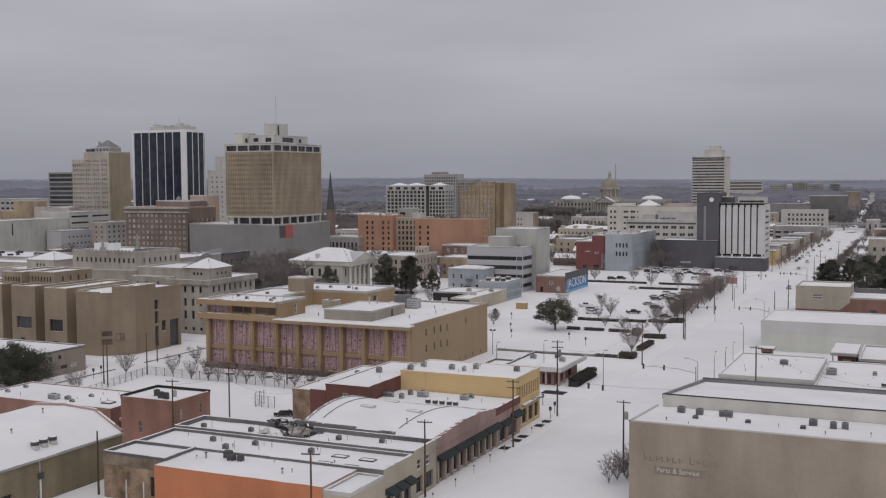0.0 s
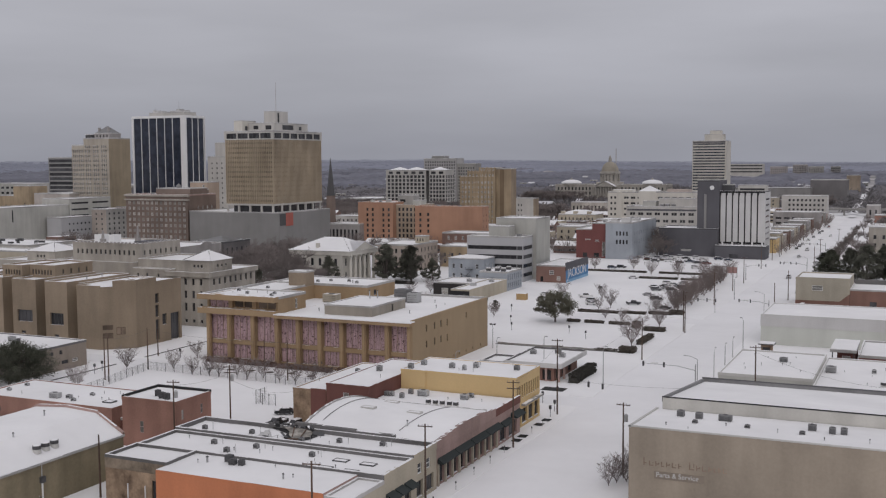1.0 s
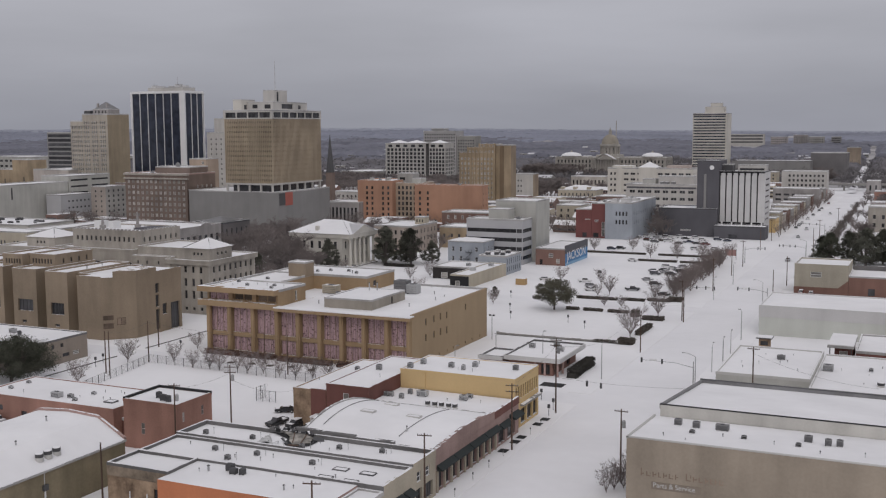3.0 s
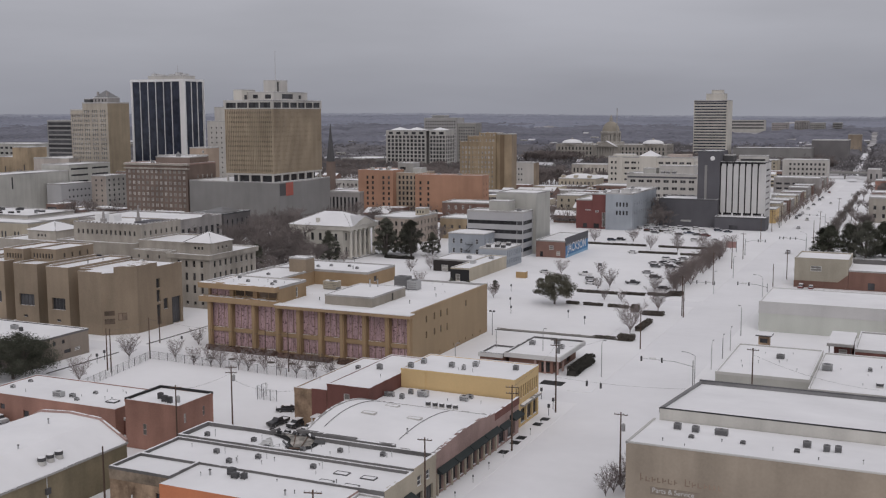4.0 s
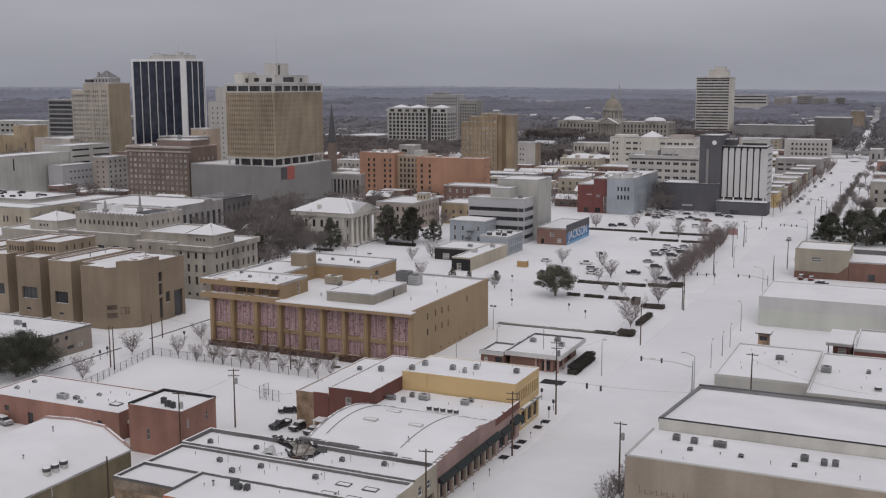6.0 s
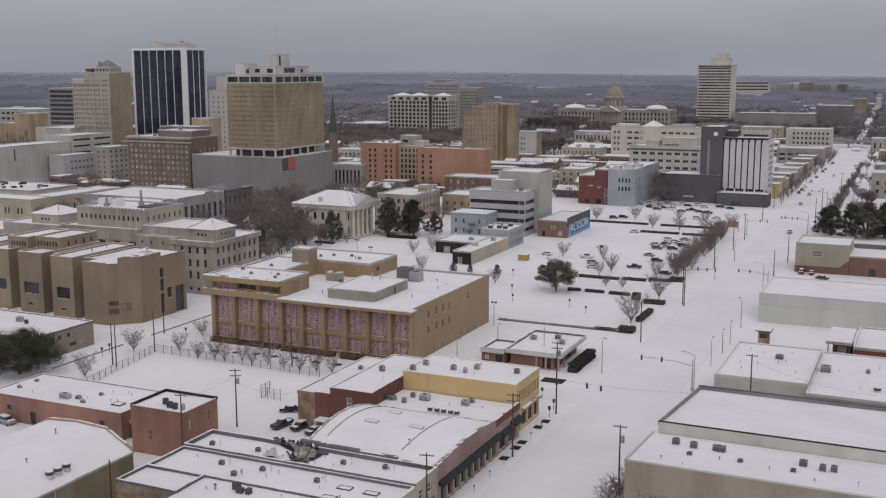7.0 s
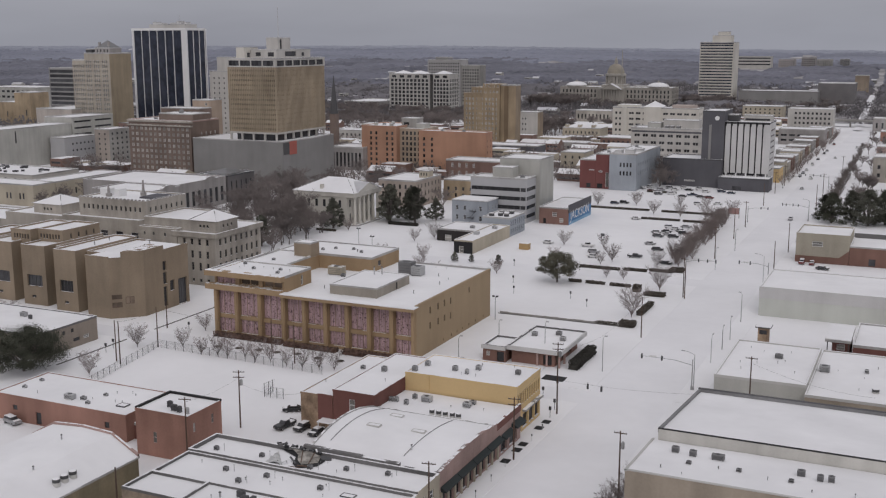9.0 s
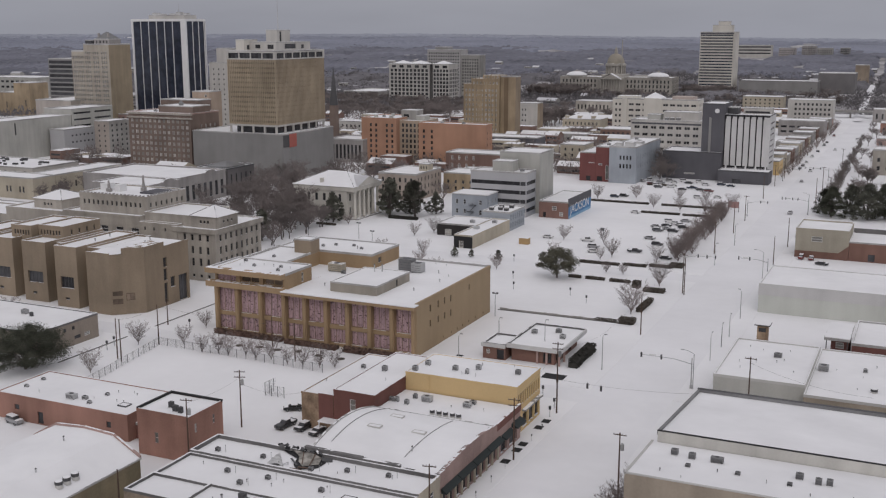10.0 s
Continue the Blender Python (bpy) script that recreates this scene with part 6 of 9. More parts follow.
# ---- white office by the woods and the grey slab behind it ----
wf = building("arcaded_office", "pale office with white surrounds, dark windows and snowed hipped roofs", "office building", -607.8, -553.6, 1163, 1190, 45.2, WHITE_STUCCO, S=grid(-606.4, -555, 10, 3.4, floors(4, 8, 4.6, 3.2), "plain") + grid(-606.4, -555, 5, 5.6, [(41.0, 44.0)], "plain"), mE=GREY_WALL, lip=0.6)
wall(wf, "S", -549.4, -528.2, 1163, 0, 45.4, grid(-549, -528.6, 5, 2.9, floors(4, 8, 4.6, 3.2), "plain") + grid(-549, -528.6, 2, 6.0, [(41.0, 44.0)], "plain"), WHITE_STUCCO)
wall(wf, "E", 1163, 1190, -528.2, 0, 45.4, grid(1164, 1189, 5, 2.9, floors(4, 8, 4.6, 3.2), "plain"), WHITE_STUCCO)
wall(wf, "W", 1163, 1190, -549.4, 0, 45.4, [], WHITE_STUCCO)
wall(wf, "S", -553.6, -549.4, 1168, 0, 44, [(-552.8, -550.2, 3, 43, "slot")], GREY_WALL)
flat_roof(wf, -553.6, -528.2, 1163, 1190, 45.4, 0.5)
for x, w in ((-594, 9), (-571, 10), (-540, 8)):
    hip(wf, x - w, x + w, 1165, 1183, 46.0, 3.4)
building("grey_slab", "broad grey slab block with many small windows", "office building", -621.8, -574.2, 1300, 1325, 59.4, mat("warm_grey_panel", (0.37, 0.36, 0.355), var=0.1), S=grid(-620.6, -575.4, 13, 1.8, floors(6, 13, 4.0, 2.0), "plain"), lip=0.5)
building("grey_slab_wing", "lower grey wing beside the slab block", "office building", -574, -547.7, 1302, 1322, 52.6, CONCRETE, S=grid(-573, -548.6, 7, 1.8, floors(6, 11, 4.0, 2.0), "plain"), lip=0.5)
building("roof_penthouse", "grey penthouse on the slab block", "penthouse", -612, -594, 1304, 1320, 63.0, GREY_WALL, z0=59.2, lip=0.3)

# ---- capitol ----
cap_ = thing("capitol", (-393, 1410, 0), "pale stone capitol with columned drum, dome and side domes", "capitol")
wall(cap_, "S", -470, -318, 1400, 0, 23, grid(-468, -320, 30, 2.0, [(5, 8), (10, 14), (16, 20)], "plain"), CAPITOL_STONE)
wall(cap_, "E", 1400, 1440, -318, 0, 23, grid(1402, 1438, 8, 2.0, [(5, 8), (10, 14), (16, 20)], "plain"), CAPITOL_STONE)
wall(cap_, "W", 1400, 1440, -470, 0, 23, [], CAPITOL_STONE)
wall(cap_, "N", -470, -318, 1440, 0, 23, [], CAPITOL_STONE)
flat_roof(cap_, -470, -318, 1400, 1440, 23, 0.8, cap=CAPITOL_STONE)


def dome(parent, x, y, z, r, squash, m, name="dome"):
    bm = bmesh.new()
    bmesh.ops.create_uvsphere(bm, u_segments=20, v_segments=12, radius=1)
    bmesh.ops.delete(bm, geom=[v for v in bm.verts if v.co.z < -0.01], context="VERTS")
    for v in bm.verts:
        v.co = Vector((x + v.co.x * r, y + v.co.y * r, z + v.co.z * r * squash))
    return part(name, bm, m, parent)


def drum(parent, x, y, z0, z1, r, m, n=16, name="drum"):
    bm = bmesh.new()
    cyl(bm, (x, y, z0), (x, y, z1), r, r, 24)
    part(name, bm, m, parent)
    for i in range(n):
        a = 2 * math.pi * i / n
        bm = bmesh.new()
        cyl(bm, (x + (r + 0.8) * math.cos(a), y + (r + 0.8) * math.sin(a), z0 + 1), (x + (r + 0.8) * math.cos(a), y + (r + 0.8) * math.sin(a), z1 - 1), 0.7, 0.6, 6)
        part("column", bm, CAPITOL_STONE, parent)


DX, DY = -397.5, 1415
block(cap_, "pediment_block", DX - 18, DX + 18, 1395, 1420, 0, 23.6, CAPITOL_STONE)
block(cap_, "dome_base", DX - 15, DX + 15, DY - 15, DY + 15, 22, 27, CAPITOL_STONE)
drum(cap_, DX, DY, 26, 38.6, 12.0, CAPITOL_STONE, 18)
for z, r in ((25.6, 14.2), (38.2, 14.0), (39.6, 13.2)):
    bm = bmesh.new()
    cyl(bm, (DX, DY, z), (DX, DY, z + 1.6), r, r, 24)
    part("cornice_ring", bm, CAPITOL_STONE, cap_)
for i in range(16):
    a = 2 * math.pi * (i + 0.5) / 16
    bm = bmesh.new()
    box(bm, -0.9, 0.9, -0.2, 0.2, 28.6, 36.6)
    bm.transform(Matrix.Translation((DX + 12.0 * math.cos(a), DY + 12.0 * math.sin(a), 0)) @ Matrix.Rotation(a + math.pi / 2, 4, "Z"))
    part("window", bm, GLASS, cap_)
dome(cap_, DX, DY, 41.0, 11.6, 1.15, mat("weathered_dome_tile", (0.34, 0.305, 0.245), var=0.15))
bm = bmesh.new()
cyl(bm, (DX, DY, 54.4), (DX, DY, 59.4), 2.4, 1.9, 10)
cyl(bm, (DX, DY, 59.4), (DX, DY, 63.5), 1.7, 0.1, 10)
part("lantern", bm, CAPITOL_STONE, cap_)
bm = bmesh.new()
cyl(bm, (DX + 12, DY - 14, 22), (DX + 12, DY - 14, 72), 0.9, 0.5, 6)
part("flagpole", bm, CAPITOL_STONE, cap_)
for x in (-450.5, -338.5):
    drum(cap_, x, 1411, 22, 25.0, 13.0, CAPITOL_STONE, 12, "side_drum")
    dome(cap_, x, 1411, 25, 14.0, 0.36, SNOW_ROOF, "side_dome")
    bm = bmesh.new()
    cyl(bm, (x, 1411, 29.6), (x, 1411, 32.4), 1.6, 0.8, 8)
    part("lantern", bm, CAPITOL_STONE, cap_)
# the front porch: columns under a snowed pediment
bm = bmesh.new()
v = [bm.verts.new(p) for p in ((DX - 14, 1388, 21), (DX + 14, 1388, 21), (DX, 1388, 28), (DX - 14, 1400, 21), (DX + 14, 1400, 21), (DX, 1400, 28))]
for f in ((0, 1, 2), (3, 5, 4), (0, 3, 4, 1)):
    bm.faces.new([v[k] for k in f])
part("pediment", bm, CAPITOL_STONE, cap_)
bm = bmesh.new()
v = [bm.verts.new(p) for p in ((DX - 15, 1387.6, 21.2), (DX, 1387.6, 28.6), (DX + 15, 1387.6, 21.2), (DX - 15, 1401, 21.2), (DX, 1401, 28.6), (DX + 15, 1401, 21.2))]
for f in ((0, 1, 4, 3), (1, 2, 5, 4)):
    bm.faces.new([v[k] for k in f])
part("porch_roof", bm, SNOW_ROOF, cap_, "gabled porch roof under snow")
for k in range(8):
    bm = bmesh.new()
    cyl(bm, (DX - 12.6 + 3.6 * k, 1389.4, 4), (DX - 12.6 + 3.6 * k, 1389.4, 21), 0.9, 0.75, 8)
    part("column", bm, CAPITOL_STONE, cap_)
block(cap_, "porch_base", DX - 15, DX + 15, 1387, 1394, 0, 4, CAPITOL_STONE)

# ---- church spire and stone hall beside the podium ----
spire = thing("church_spire", (-409, 694, 0), "dark brick church tower with tall pointed spire", "church")
block(spire, "tower", -411.4, -406.6, 691, 696, 0, 31, UMBER_BRICK)
bm = bmesh.new()
cyl(bm, (-409, 693.5, 31), (-409, 693.5, 59), 3.3, 0.15, 8)
part("spire", bm, DARK_METAL, spire)
building("column_hall", "grey stone hall with tall dark window bays", "public building", -367, -342, 616, 640, 14.8, LIME_GREY, S=grid(-366, -343, 8, 1.6, [(2, 11.5)], "plain"), lip=0.6)
building("white_low_building", "white low building with snowed roof", "building", -462, -436, 785, 805, 10.6, WHITE_STUCCO, S=grid(-461, -437, 6, 1.6, [(2, 4), (6, 8)], "plain"), lip=0.4)


building("parking_hall", "broad low parking hall with vehicles and snow on its roof", "parking deck", -690, -640, 1195, 1262, 9.0, CONCRETE, lip=0.8, E=[(1197, 1260, 3.0, 5.0, "band")], S=[(-688, -642, 3.0, 5.0, "band"), (-688, -642, 6.2, 7.8, "band")])
for x0, x1, y, h, m in ((-394, -352, 2960, 24, mat("rose_concrete", (0.38, 0.35, 0.345), streak=0.4)), (-342, -306, 3010, 28, LIME_GREY), (-300, -262, 2980, 24, CONCRETE), (-546, -506, 2950, 20, WHITE_STUCCO), (-250, -226, 3060, 22, GREY_WALL), (-470, -440, 3120, 18, LIME)):
    z = hill(x0, y)
    building("hill_office", "far pale office block among the wooded hills", "office building", x0, x1, y, y + 26, z + h, m, z0=z, S=grid(x0 + 1, x1 - 1, 8, 2.2, floors(z + 6, int(h / 5) - 1, 5.0, 2.2), "plain"), lip=0.5, group="far offices on the rise")

# ---- far side of the street ----
building("stone_house", "pale stone house with snowed roof beyond the evergreens", "house", -34, -12, 690, 712, 15, LIME, S=grid(-33, -13, 4, 1.6, [(3, 5.4), (8, 10.4)], "plain"), lip=0.5)
building("brick_house", "low red brick house with snowed roof by the street", "house", -44, -26, 980, 1000, 8, RED_BRICK, S=grid(-43, -27, 4, 1.6, [(2, 4)], "plain"), lip=0.4)
building("brick_house", "long brick house under snow beyond the bare trees", "house", -40, -10, 850, 872, 7, PINK_WALL, S=grid(-39, -11, 6, 1.6, [(2, 4)], "plain"), lip=0.4)
building("stone_church", "small grey stone hall beside the bridge", "church", -56, -44, 1085, 1105, 12, LIME_GREY, S=grid(-55, -45, 2, 1.6, [(3, 8)], "plain"), lip=0.4)
hut = building("roof_hut", "small tan hut with an overhanging snowed roof", "hut", -40.8, -38.0, 294.6, 297.4, 6.5, OLD_BRICK, S=[(-40.4, -38.4, 4.6, 5.8, "plain")], lip=0)
block(hut, "overhang", -41.5, -37.3, 293.9, 298.1, 6.5, 6.75, DARK_METAL)
block(hut, "snow_cap", -41.4, -37.4, 294.0, 298.0, 6.75, 6.87, SNOW_ROOF)
# ---- wall lettering ----
def lettering(parent, text, place, size, m, turn=0.0, stretch=1.0):
    cu = bpy.data.curves.new("lettering", "FONT")
    cu.body, cu.size, cu.extrude, cu.align_x = text, size, 0.02, "LEFT"
    cu.materials.append(m)
    ob = new("lettering", cu)
    ob.parent = parent
    ob.location = Vector(place) - origin(parent)
    ob.rotation_euler = (radians(90), 0, radians(turn))
    ob.scale = (stretch, 1, 1)
    return ob


FADED = mat("faded_brown_letters", (0.31, 0.22, 0.16), var=0.3)
# the faded maker's name is kept as plain strokes
for i, (a, w) in enumerate(((-40.6, 0.5), (-39.7, 0.7), (-38.7, 0.6), (-37.8, 0.5), (-37.0, 0.6), (-36.1, 0.7), (-35.1, 0.5), (-33.4, 0.8), (-32.3, 0.6), (-31.4, 0.7), (-30.4, 0.5), (-29.6, 0.4), (-28.9, 0.4), (-28.2, 0.6))):
    top = 9.0 if i in (0, 7) else 8.6
    block(caddy, "faded_stroke", a, a + 0.17, 164.96, 165.0, 7.8, top, FADED)
    block(caddy, "faded_stroke", a + 0.17, a + w, 164.96, 165.0, (7.8 if i % 2 else 8.1), (7.95 if i % 2 else 8.25), FADED)
    if i % 3:
        block(caddy, "faded_stroke", a + w - 0.14, a + w, 164.96, 165.0, 8.26, top - 0.2, FADED)
block(caddy, "sign_band", -38.9, -31.0, 164.94, 165.0, 5.8, 7.0, mat("dull_brown_band", (0.275, 0.225, 0.175)))
lettering(caddy, "Parts & Service", (-38.6, 164.92, 6.15), 1.12, AGED_PANEL, 0, 0.98)
lettering(mu, "JACKSON", (-151.9, 470.4, 2.2), 5.9, WHITE_PAINT, 90, 1.14)
bm = bmesh.new()
box(bm, -152.0, -151.94, 468.2, 502.8, 0.0, 1.2)
part("pale_foot", bm, mat("sky_blue_paint", (0.22, 0.42, 0.62)), mu)
# banner at the podium corner
bn = thing("banner", (-340.4, 526, 19), "red and dark banner hung on the grey podium", "banner")
block(bn, "dark_field", -340.45, -340.3, 519.4, 525.6, 19.6, 26.4, DARK_METAL)
block(bn, "red_field", -340.45, -340.28, 525.6, 533.4, 19.2, 26.8, mat("faded_red_cloth", (0.46, 0.12, 0.09)))


# ---- trees ----
def twig_tree(h, spread, seed, levels=4, thin=1.0, fat=0.03, fork=0.2, m=None, kids=(3, 4)):
    """Trunk and crown meshes of a bare deciduous tree: vase-shaped limbs, then ever finer twigs."""
    rnd = random.Random(seed)
    trunk, crown = bmesh.new(), bmesh.new()

    def grow(p, d, length, r, level):
        mid = p + d * length * 0.5 + Vector((rnd.uniform(-1, 1), rnd.uniform(-1, 1), rnd.uniform(-0.4, 0.8))) * length * 0.07
        q = mid + (d + Vector((rnd.uniform(-1, 1), rnd.uniform(-1, 1), rnd.uniform(-0.2, 0.5))) * 0.16).normalized() * length * 0.5
        b, n = (trunk, 7) if level == 0 else (crown, 5 if level == 1 else 3)
        if level >= levels:
            cyl(b, p, q, fat, fat * 0.7, n, caps=False)
            return
        cyl(b, p, mid, max(r, fat), max(r * 0.8, fat), n, caps=False)
        cyl(b, mid, q, max(r * 0.8, fat), max(r * 0.6, fat * 0.7), n, caps=False)
        count = rnd.randint(4, 6) if level == 0 else rnd.randint(*kids)
        for i in range(count):
            a = 2 * math.pi * (i + rnd.random()) / count
            out = Vector((math.cos(a), math.sin(a), 0))
            nd = (d * 0.8 + out * spread * rnd.uniform(0.6, 1.3) + Vector((0, 0, 0.12))).normalized()
            k = rnd.uniform(0.85, 1.0) if level == 0 else rnd.uniform(0.3, 1.0)
            start = p.lerp(mid, k * 2) if k < 0.5 else mid.lerp(q, k * 2 - 1)
            grow(start, nd, length * (rnd.uniform(1.1, 1.7) if level == 0 else rnd.uniform(0.5, 0.72)), r * (0.6 if level == 0 else 0.5), level + 1)

    grow(Vector((0, 0, -0.15)), Vector((0, 0, 1)), h * fork, h * 0.018 * thin, 0)
    top = max(v.co.z for v in crown.verts)
    for b in (trunk, crown):
        for v in b.verts:
            v.co *= h / top
    return as_mesh("trunk", trunk, BARK), as_mesh("crown", crown, m or TWIG)


def vase_tree(h, wide, seed, stems=6, sides=10, twigs=7, fat=0.014, low=0.22, m=None):
    """A small bare tree of several stems that fan out from one foot, each set with fine upright side twigs."""
    rnd = random.Random(seed)
    trunk, crown = bmesh.new(), bmesh.new()
    cyl(trunk, (0, 0, -0.15), (0, 0, h * low * 0.5), h * 0.016, h * 0.013, 7, caps=False)
    for i in range(stems):
        a = 2 * math.pi * (i + rnd.uniform(-0.3, 0.3)) / stems
        reach = wide * rnd.uniform(0.25, 0.62)
        tip = Vector((math.cos(a) * reach, math.sin(a) * reach, h * rnd.uniform(0.82, 1.0)))
        p0 = Vector((0, 0, h * low * rnd.uniform(0.2, 0.5)))
        bend = p0.lerp(tip, 0.45) + Vector((math.cos(a), math.sin(a), 0)) * reach * 0.12
        path = [p0.lerp(bend, k / 4).lerp(bend.lerp(tip, k / 4), k / 4) for k in range(5)]
        for k, (p, q) in enumerate(zip(path, path[1:])):
            cyl(crown, p, q, h * 0.009 * (1 - k * 0.2) + fat, h * 0.009 * (0.8 - k * 0.2) + fat, 4, caps=False)
        for j in range(sides):
            k = 0.18 + 0.8 * (j + rnd.random()) / sides
            c = path[min(int(k * 4), 3)].lerp(path[min(int(k * 4) + 1, 4)], k * 4 % 1)
            b = rnd.uniform(0, 2 * math.pi)
            d = (Vector((math.cos(b), math.sin(b), 0)) * 0.75 + Vector((math.cos(a), math.sin(a), 0)) * 0.35 + Vector((0, 0, rnd.uniform(0.35, 1.0)))).normalized()
            e = c + d * h * rnd.uniform(0.16, 0.3) * (1.15 - 0.5 * k)
            cyl(crown, c, e, fat * 1.3, fat, 3, caps=False)
            for _ in range(twigs):
                f = c.lerp(e, rnd.uniform(0.25, 1.0))
                g = (d + Vector((rnd.gauss(0, 0.6), rnd.gauss(0, 0.6), rnd.gauss(0.15, 0.5)))).normalized()
                cyl(crown, f, f + g * h * rnd.uniform(0.06, 0.14), fat, fat * 0.6, 3, caps=False)
    return as_mesh("trunk", trunk, BARK), as_mesh("crown", crown, m or TWIG)


def leaf_tree(h, r, seed, low=0.3, lobes=40, count=4000, size=0.5, lobe=0.24, taper=0.0, m=None):
    """An evergreen: trunk, limbs and a ragged crown of many small leaf clumps round uneven lobes."""
    rnd = random.Random(seed)
    trunk, crown = bmesh.new(), bmesh.new()
    th = h * low
    cyl(trunk, (0, 0, -0.2), (0, 0, th * 1.3), h * 0.034, h * 0.024, 8, caps=False)
    centres = []
    for i in range(lobes):
        a = 2.4 * i + rnd.uniform(-0.5, 0.5)
        u = (i + 0.5) / lobes
        z = th + (h - th) * (0.04 + 0.9 * u)
        belly = math.sqrt(max(1 - (1.9 * u - 0.75) ** 2 / 1.35, 0.05)) * (1 - taper * u)
        k = rnd.uniform(0.35, 0.95) * belly
        c = Vector((math.cos(a) * r * k, math.sin(a) * r * k, z + rnd.uniform(-0.05, 0.05) * h))
        s = r * lobe * rnd.uniform(0.7, 1.45)
        centres.append((c, s))
        if i % 3 == 0:
            cyl(trunk, (0, 0, th * rnd.uniform(0.7, 1.25)), c, h * 0.013, h * 0.004, 5, caps=False)
    for _ in range(count):
        c, s = rnd.choice(centres)
        d = Vector((rnd.gauss(0, 1), rnd.gauss(0, 1), rnd.gauss(0, 1))).normalized()
        d.z *= 0.7
        p = c + d * s * rnd.uniform(0.3, 1.08)
        u = Vector((rnd.gauss(0, 1), rnd.gauss(0, 1), rnd.gauss(0, 0.6))).normalized() * size * rnd.uniform(0.5, 1.2)
        w = u.orthogonal().normalized() * size * rnd.uniform(0.4, 0.8)
        crown.faces.new([crown.verts.new(q) for q in (p - u, p + w, p + u, p - w)])
    top = max(v.co.z for v in crown.verts)
    for b in (trunk, crown):
        for v in b.verts:
            v.co.z *= h / top
    return as_mesh("trunk", trunk, BARK), as_mesh("crown", crown, m or LEAF)


def plant(meshes, x, y, label, group="", turn=0.0, scale=1.0, name="tree", z=0.0):
    t = thing(name, (x, y, z), label, "tree", group)
    t.rotation_euler.z, t.scale = turn, (scale,) * 3
    for key, me in zip(("trunk", "crown"), meshes):
        ob = new(key, me)
        ob.parent = t
    return t


small_trees = [vase_tree(4.8, 3.9, 11 + s, 8, 12, 11, 0.011, m=FROST_TWIG) for s in range(4)]
mid_trees = [vase_tree(7.6, 6.8, 31 + s, 11, 14, 13, 0.012, 0.26, m=FROST_TWIG) for s in range(4)]
dense_trees = [twig_tree(15, 0.72, 151 + s, 5, 1.0, 0.027, m=DARK_TWIG, kids=(4, 4)) for s in range(3)]
scrub = [vase_tree(6.4, 5.6, 171 + s, 9, 12, 8, 0.015, 0.08, m=SCRUB_TWIG) for s in range(3)]
oak = leaf_tree(11.6, 8.0, 5, 0.3, 60, 20000, 0.2, 0.2)
oak_wide = leaf_tree(12.0, 11.0, 6, 0.16, 90, 34000, 0.18, 0.18, m=LEAF_DARK)
magnolia = [leaf_tree(17.5, 9.5, 8 + s, 0.06, 70, 16000, 0.27, 0.18, 0.6, m=LEAF_GREY if s == 1 else LEAF_DARK) for s in range(3)]
holly = [leaf_tree(13.5, 6.6, 18 + s, 0.08, 58, 10500, 0.22, 0.17, 0.6, m=LEAF_GREY) for s in range(3)]

plant(oak, -118.4, 352.8, "broad dark evergreen oak standing alone on the snow")
plant(oak_wide, -210.2, 196.5, "wide dark evergreen oak beside the brick building", turn=0.8)
for i, (x, y, s) in enumerate(((-42, 524, 0.85), (-26, 522, 1.0), (-12, 524, 1.0), (-46, 536, 0.7), (-34, 534, 0.85), (-19, 530, 0.95), (-3, 528, 1.0))):
    plant(magnolia[i % 3], x, y, "dense dark evergreen tree beyond the low store", "evergreens beyond the store", i * 1.3, s)
for i, (x, y, s) in enumerate(((-247.3, 416.5, 1.05), (-232.4, 443.6, 1.35), (-219.8, 445, 1.3), (-227, 454, 1.1), (-252, 366, 1.0), (-236, 451, 1.0), (-214, 456, 0.8))):
    plant(holly[i % 3], x, y, "dark evergreen tree beside the city hall", "evergreens round the city hall", i * 2.1, s)
for i, (x, y, s) in enumerate(((-272, 398, 1.0), (-264, 404, 0.9), (-258, 392, 1.05), (-282, 412, 1.0), (-290, 424, 1.0), (-248, 376, 0.8), (-270, 380, 0.85), (-300, 440, 0.95), (-312, 452, 1.0), (-321, 463, 0.9), (-302, 470, 1.0), (-330, 486, 0.9), (-316, 498, 0.95), (-296, 490, 0.9), (-280, 470, 1.0), (-352, 502, 0.8), (-366, 494, 0.8), (-262, 412, 0.7), (-467, 505, 0.9), (-480, 500, 0.9), (-455, 508, 0.8), (-146, 622, 0.9), (-150, 640, 1.0), (-143, 606, 0.7), (-470, 488, 0.8), (-306, 520, 0.9), (-288, 528, 0.8), (-266, 390, 0.95), (-275, 404, 1.05), (-261, 399, 0.9), (-284, 396, 0.9), (-292, 408, 1.0), (-279, 426, 0.9), (-298, 452, 0.95), (-290, 462, 0.9), (-308, 480, 0.9), (-322, 476, 0.95), (-286, 482, 0.9), (-274, 492, 0.85), (-300, 505, 0.9), (-324, 508, 0.9), (-338, 512, 0.85), (-254, 384, 0.75), (-246, 372, 0.7), (-310, 436, 0.9), (-230, 472, 0.7), (-222, 482, 0.7), (-140, 614, 0.8), (-152, 654, 0.9), (-280, 545, 0.8), (-262, 552, 0.8), (-300, 560, 0.8), (-320, 570, 0.8), (-225, 540, 0.7), (-257, 404, 0.95), (-261.5, 411, 1.0), (-253, 402, 0.8), (-266, 414, 1.0), (-249, 398, 0.6))):
    plant(dense_trees[i % 3], x, y, "tall bare winter tree among the public buildings", "bare trees round the city hall", i * 1.7, s * 1.2)
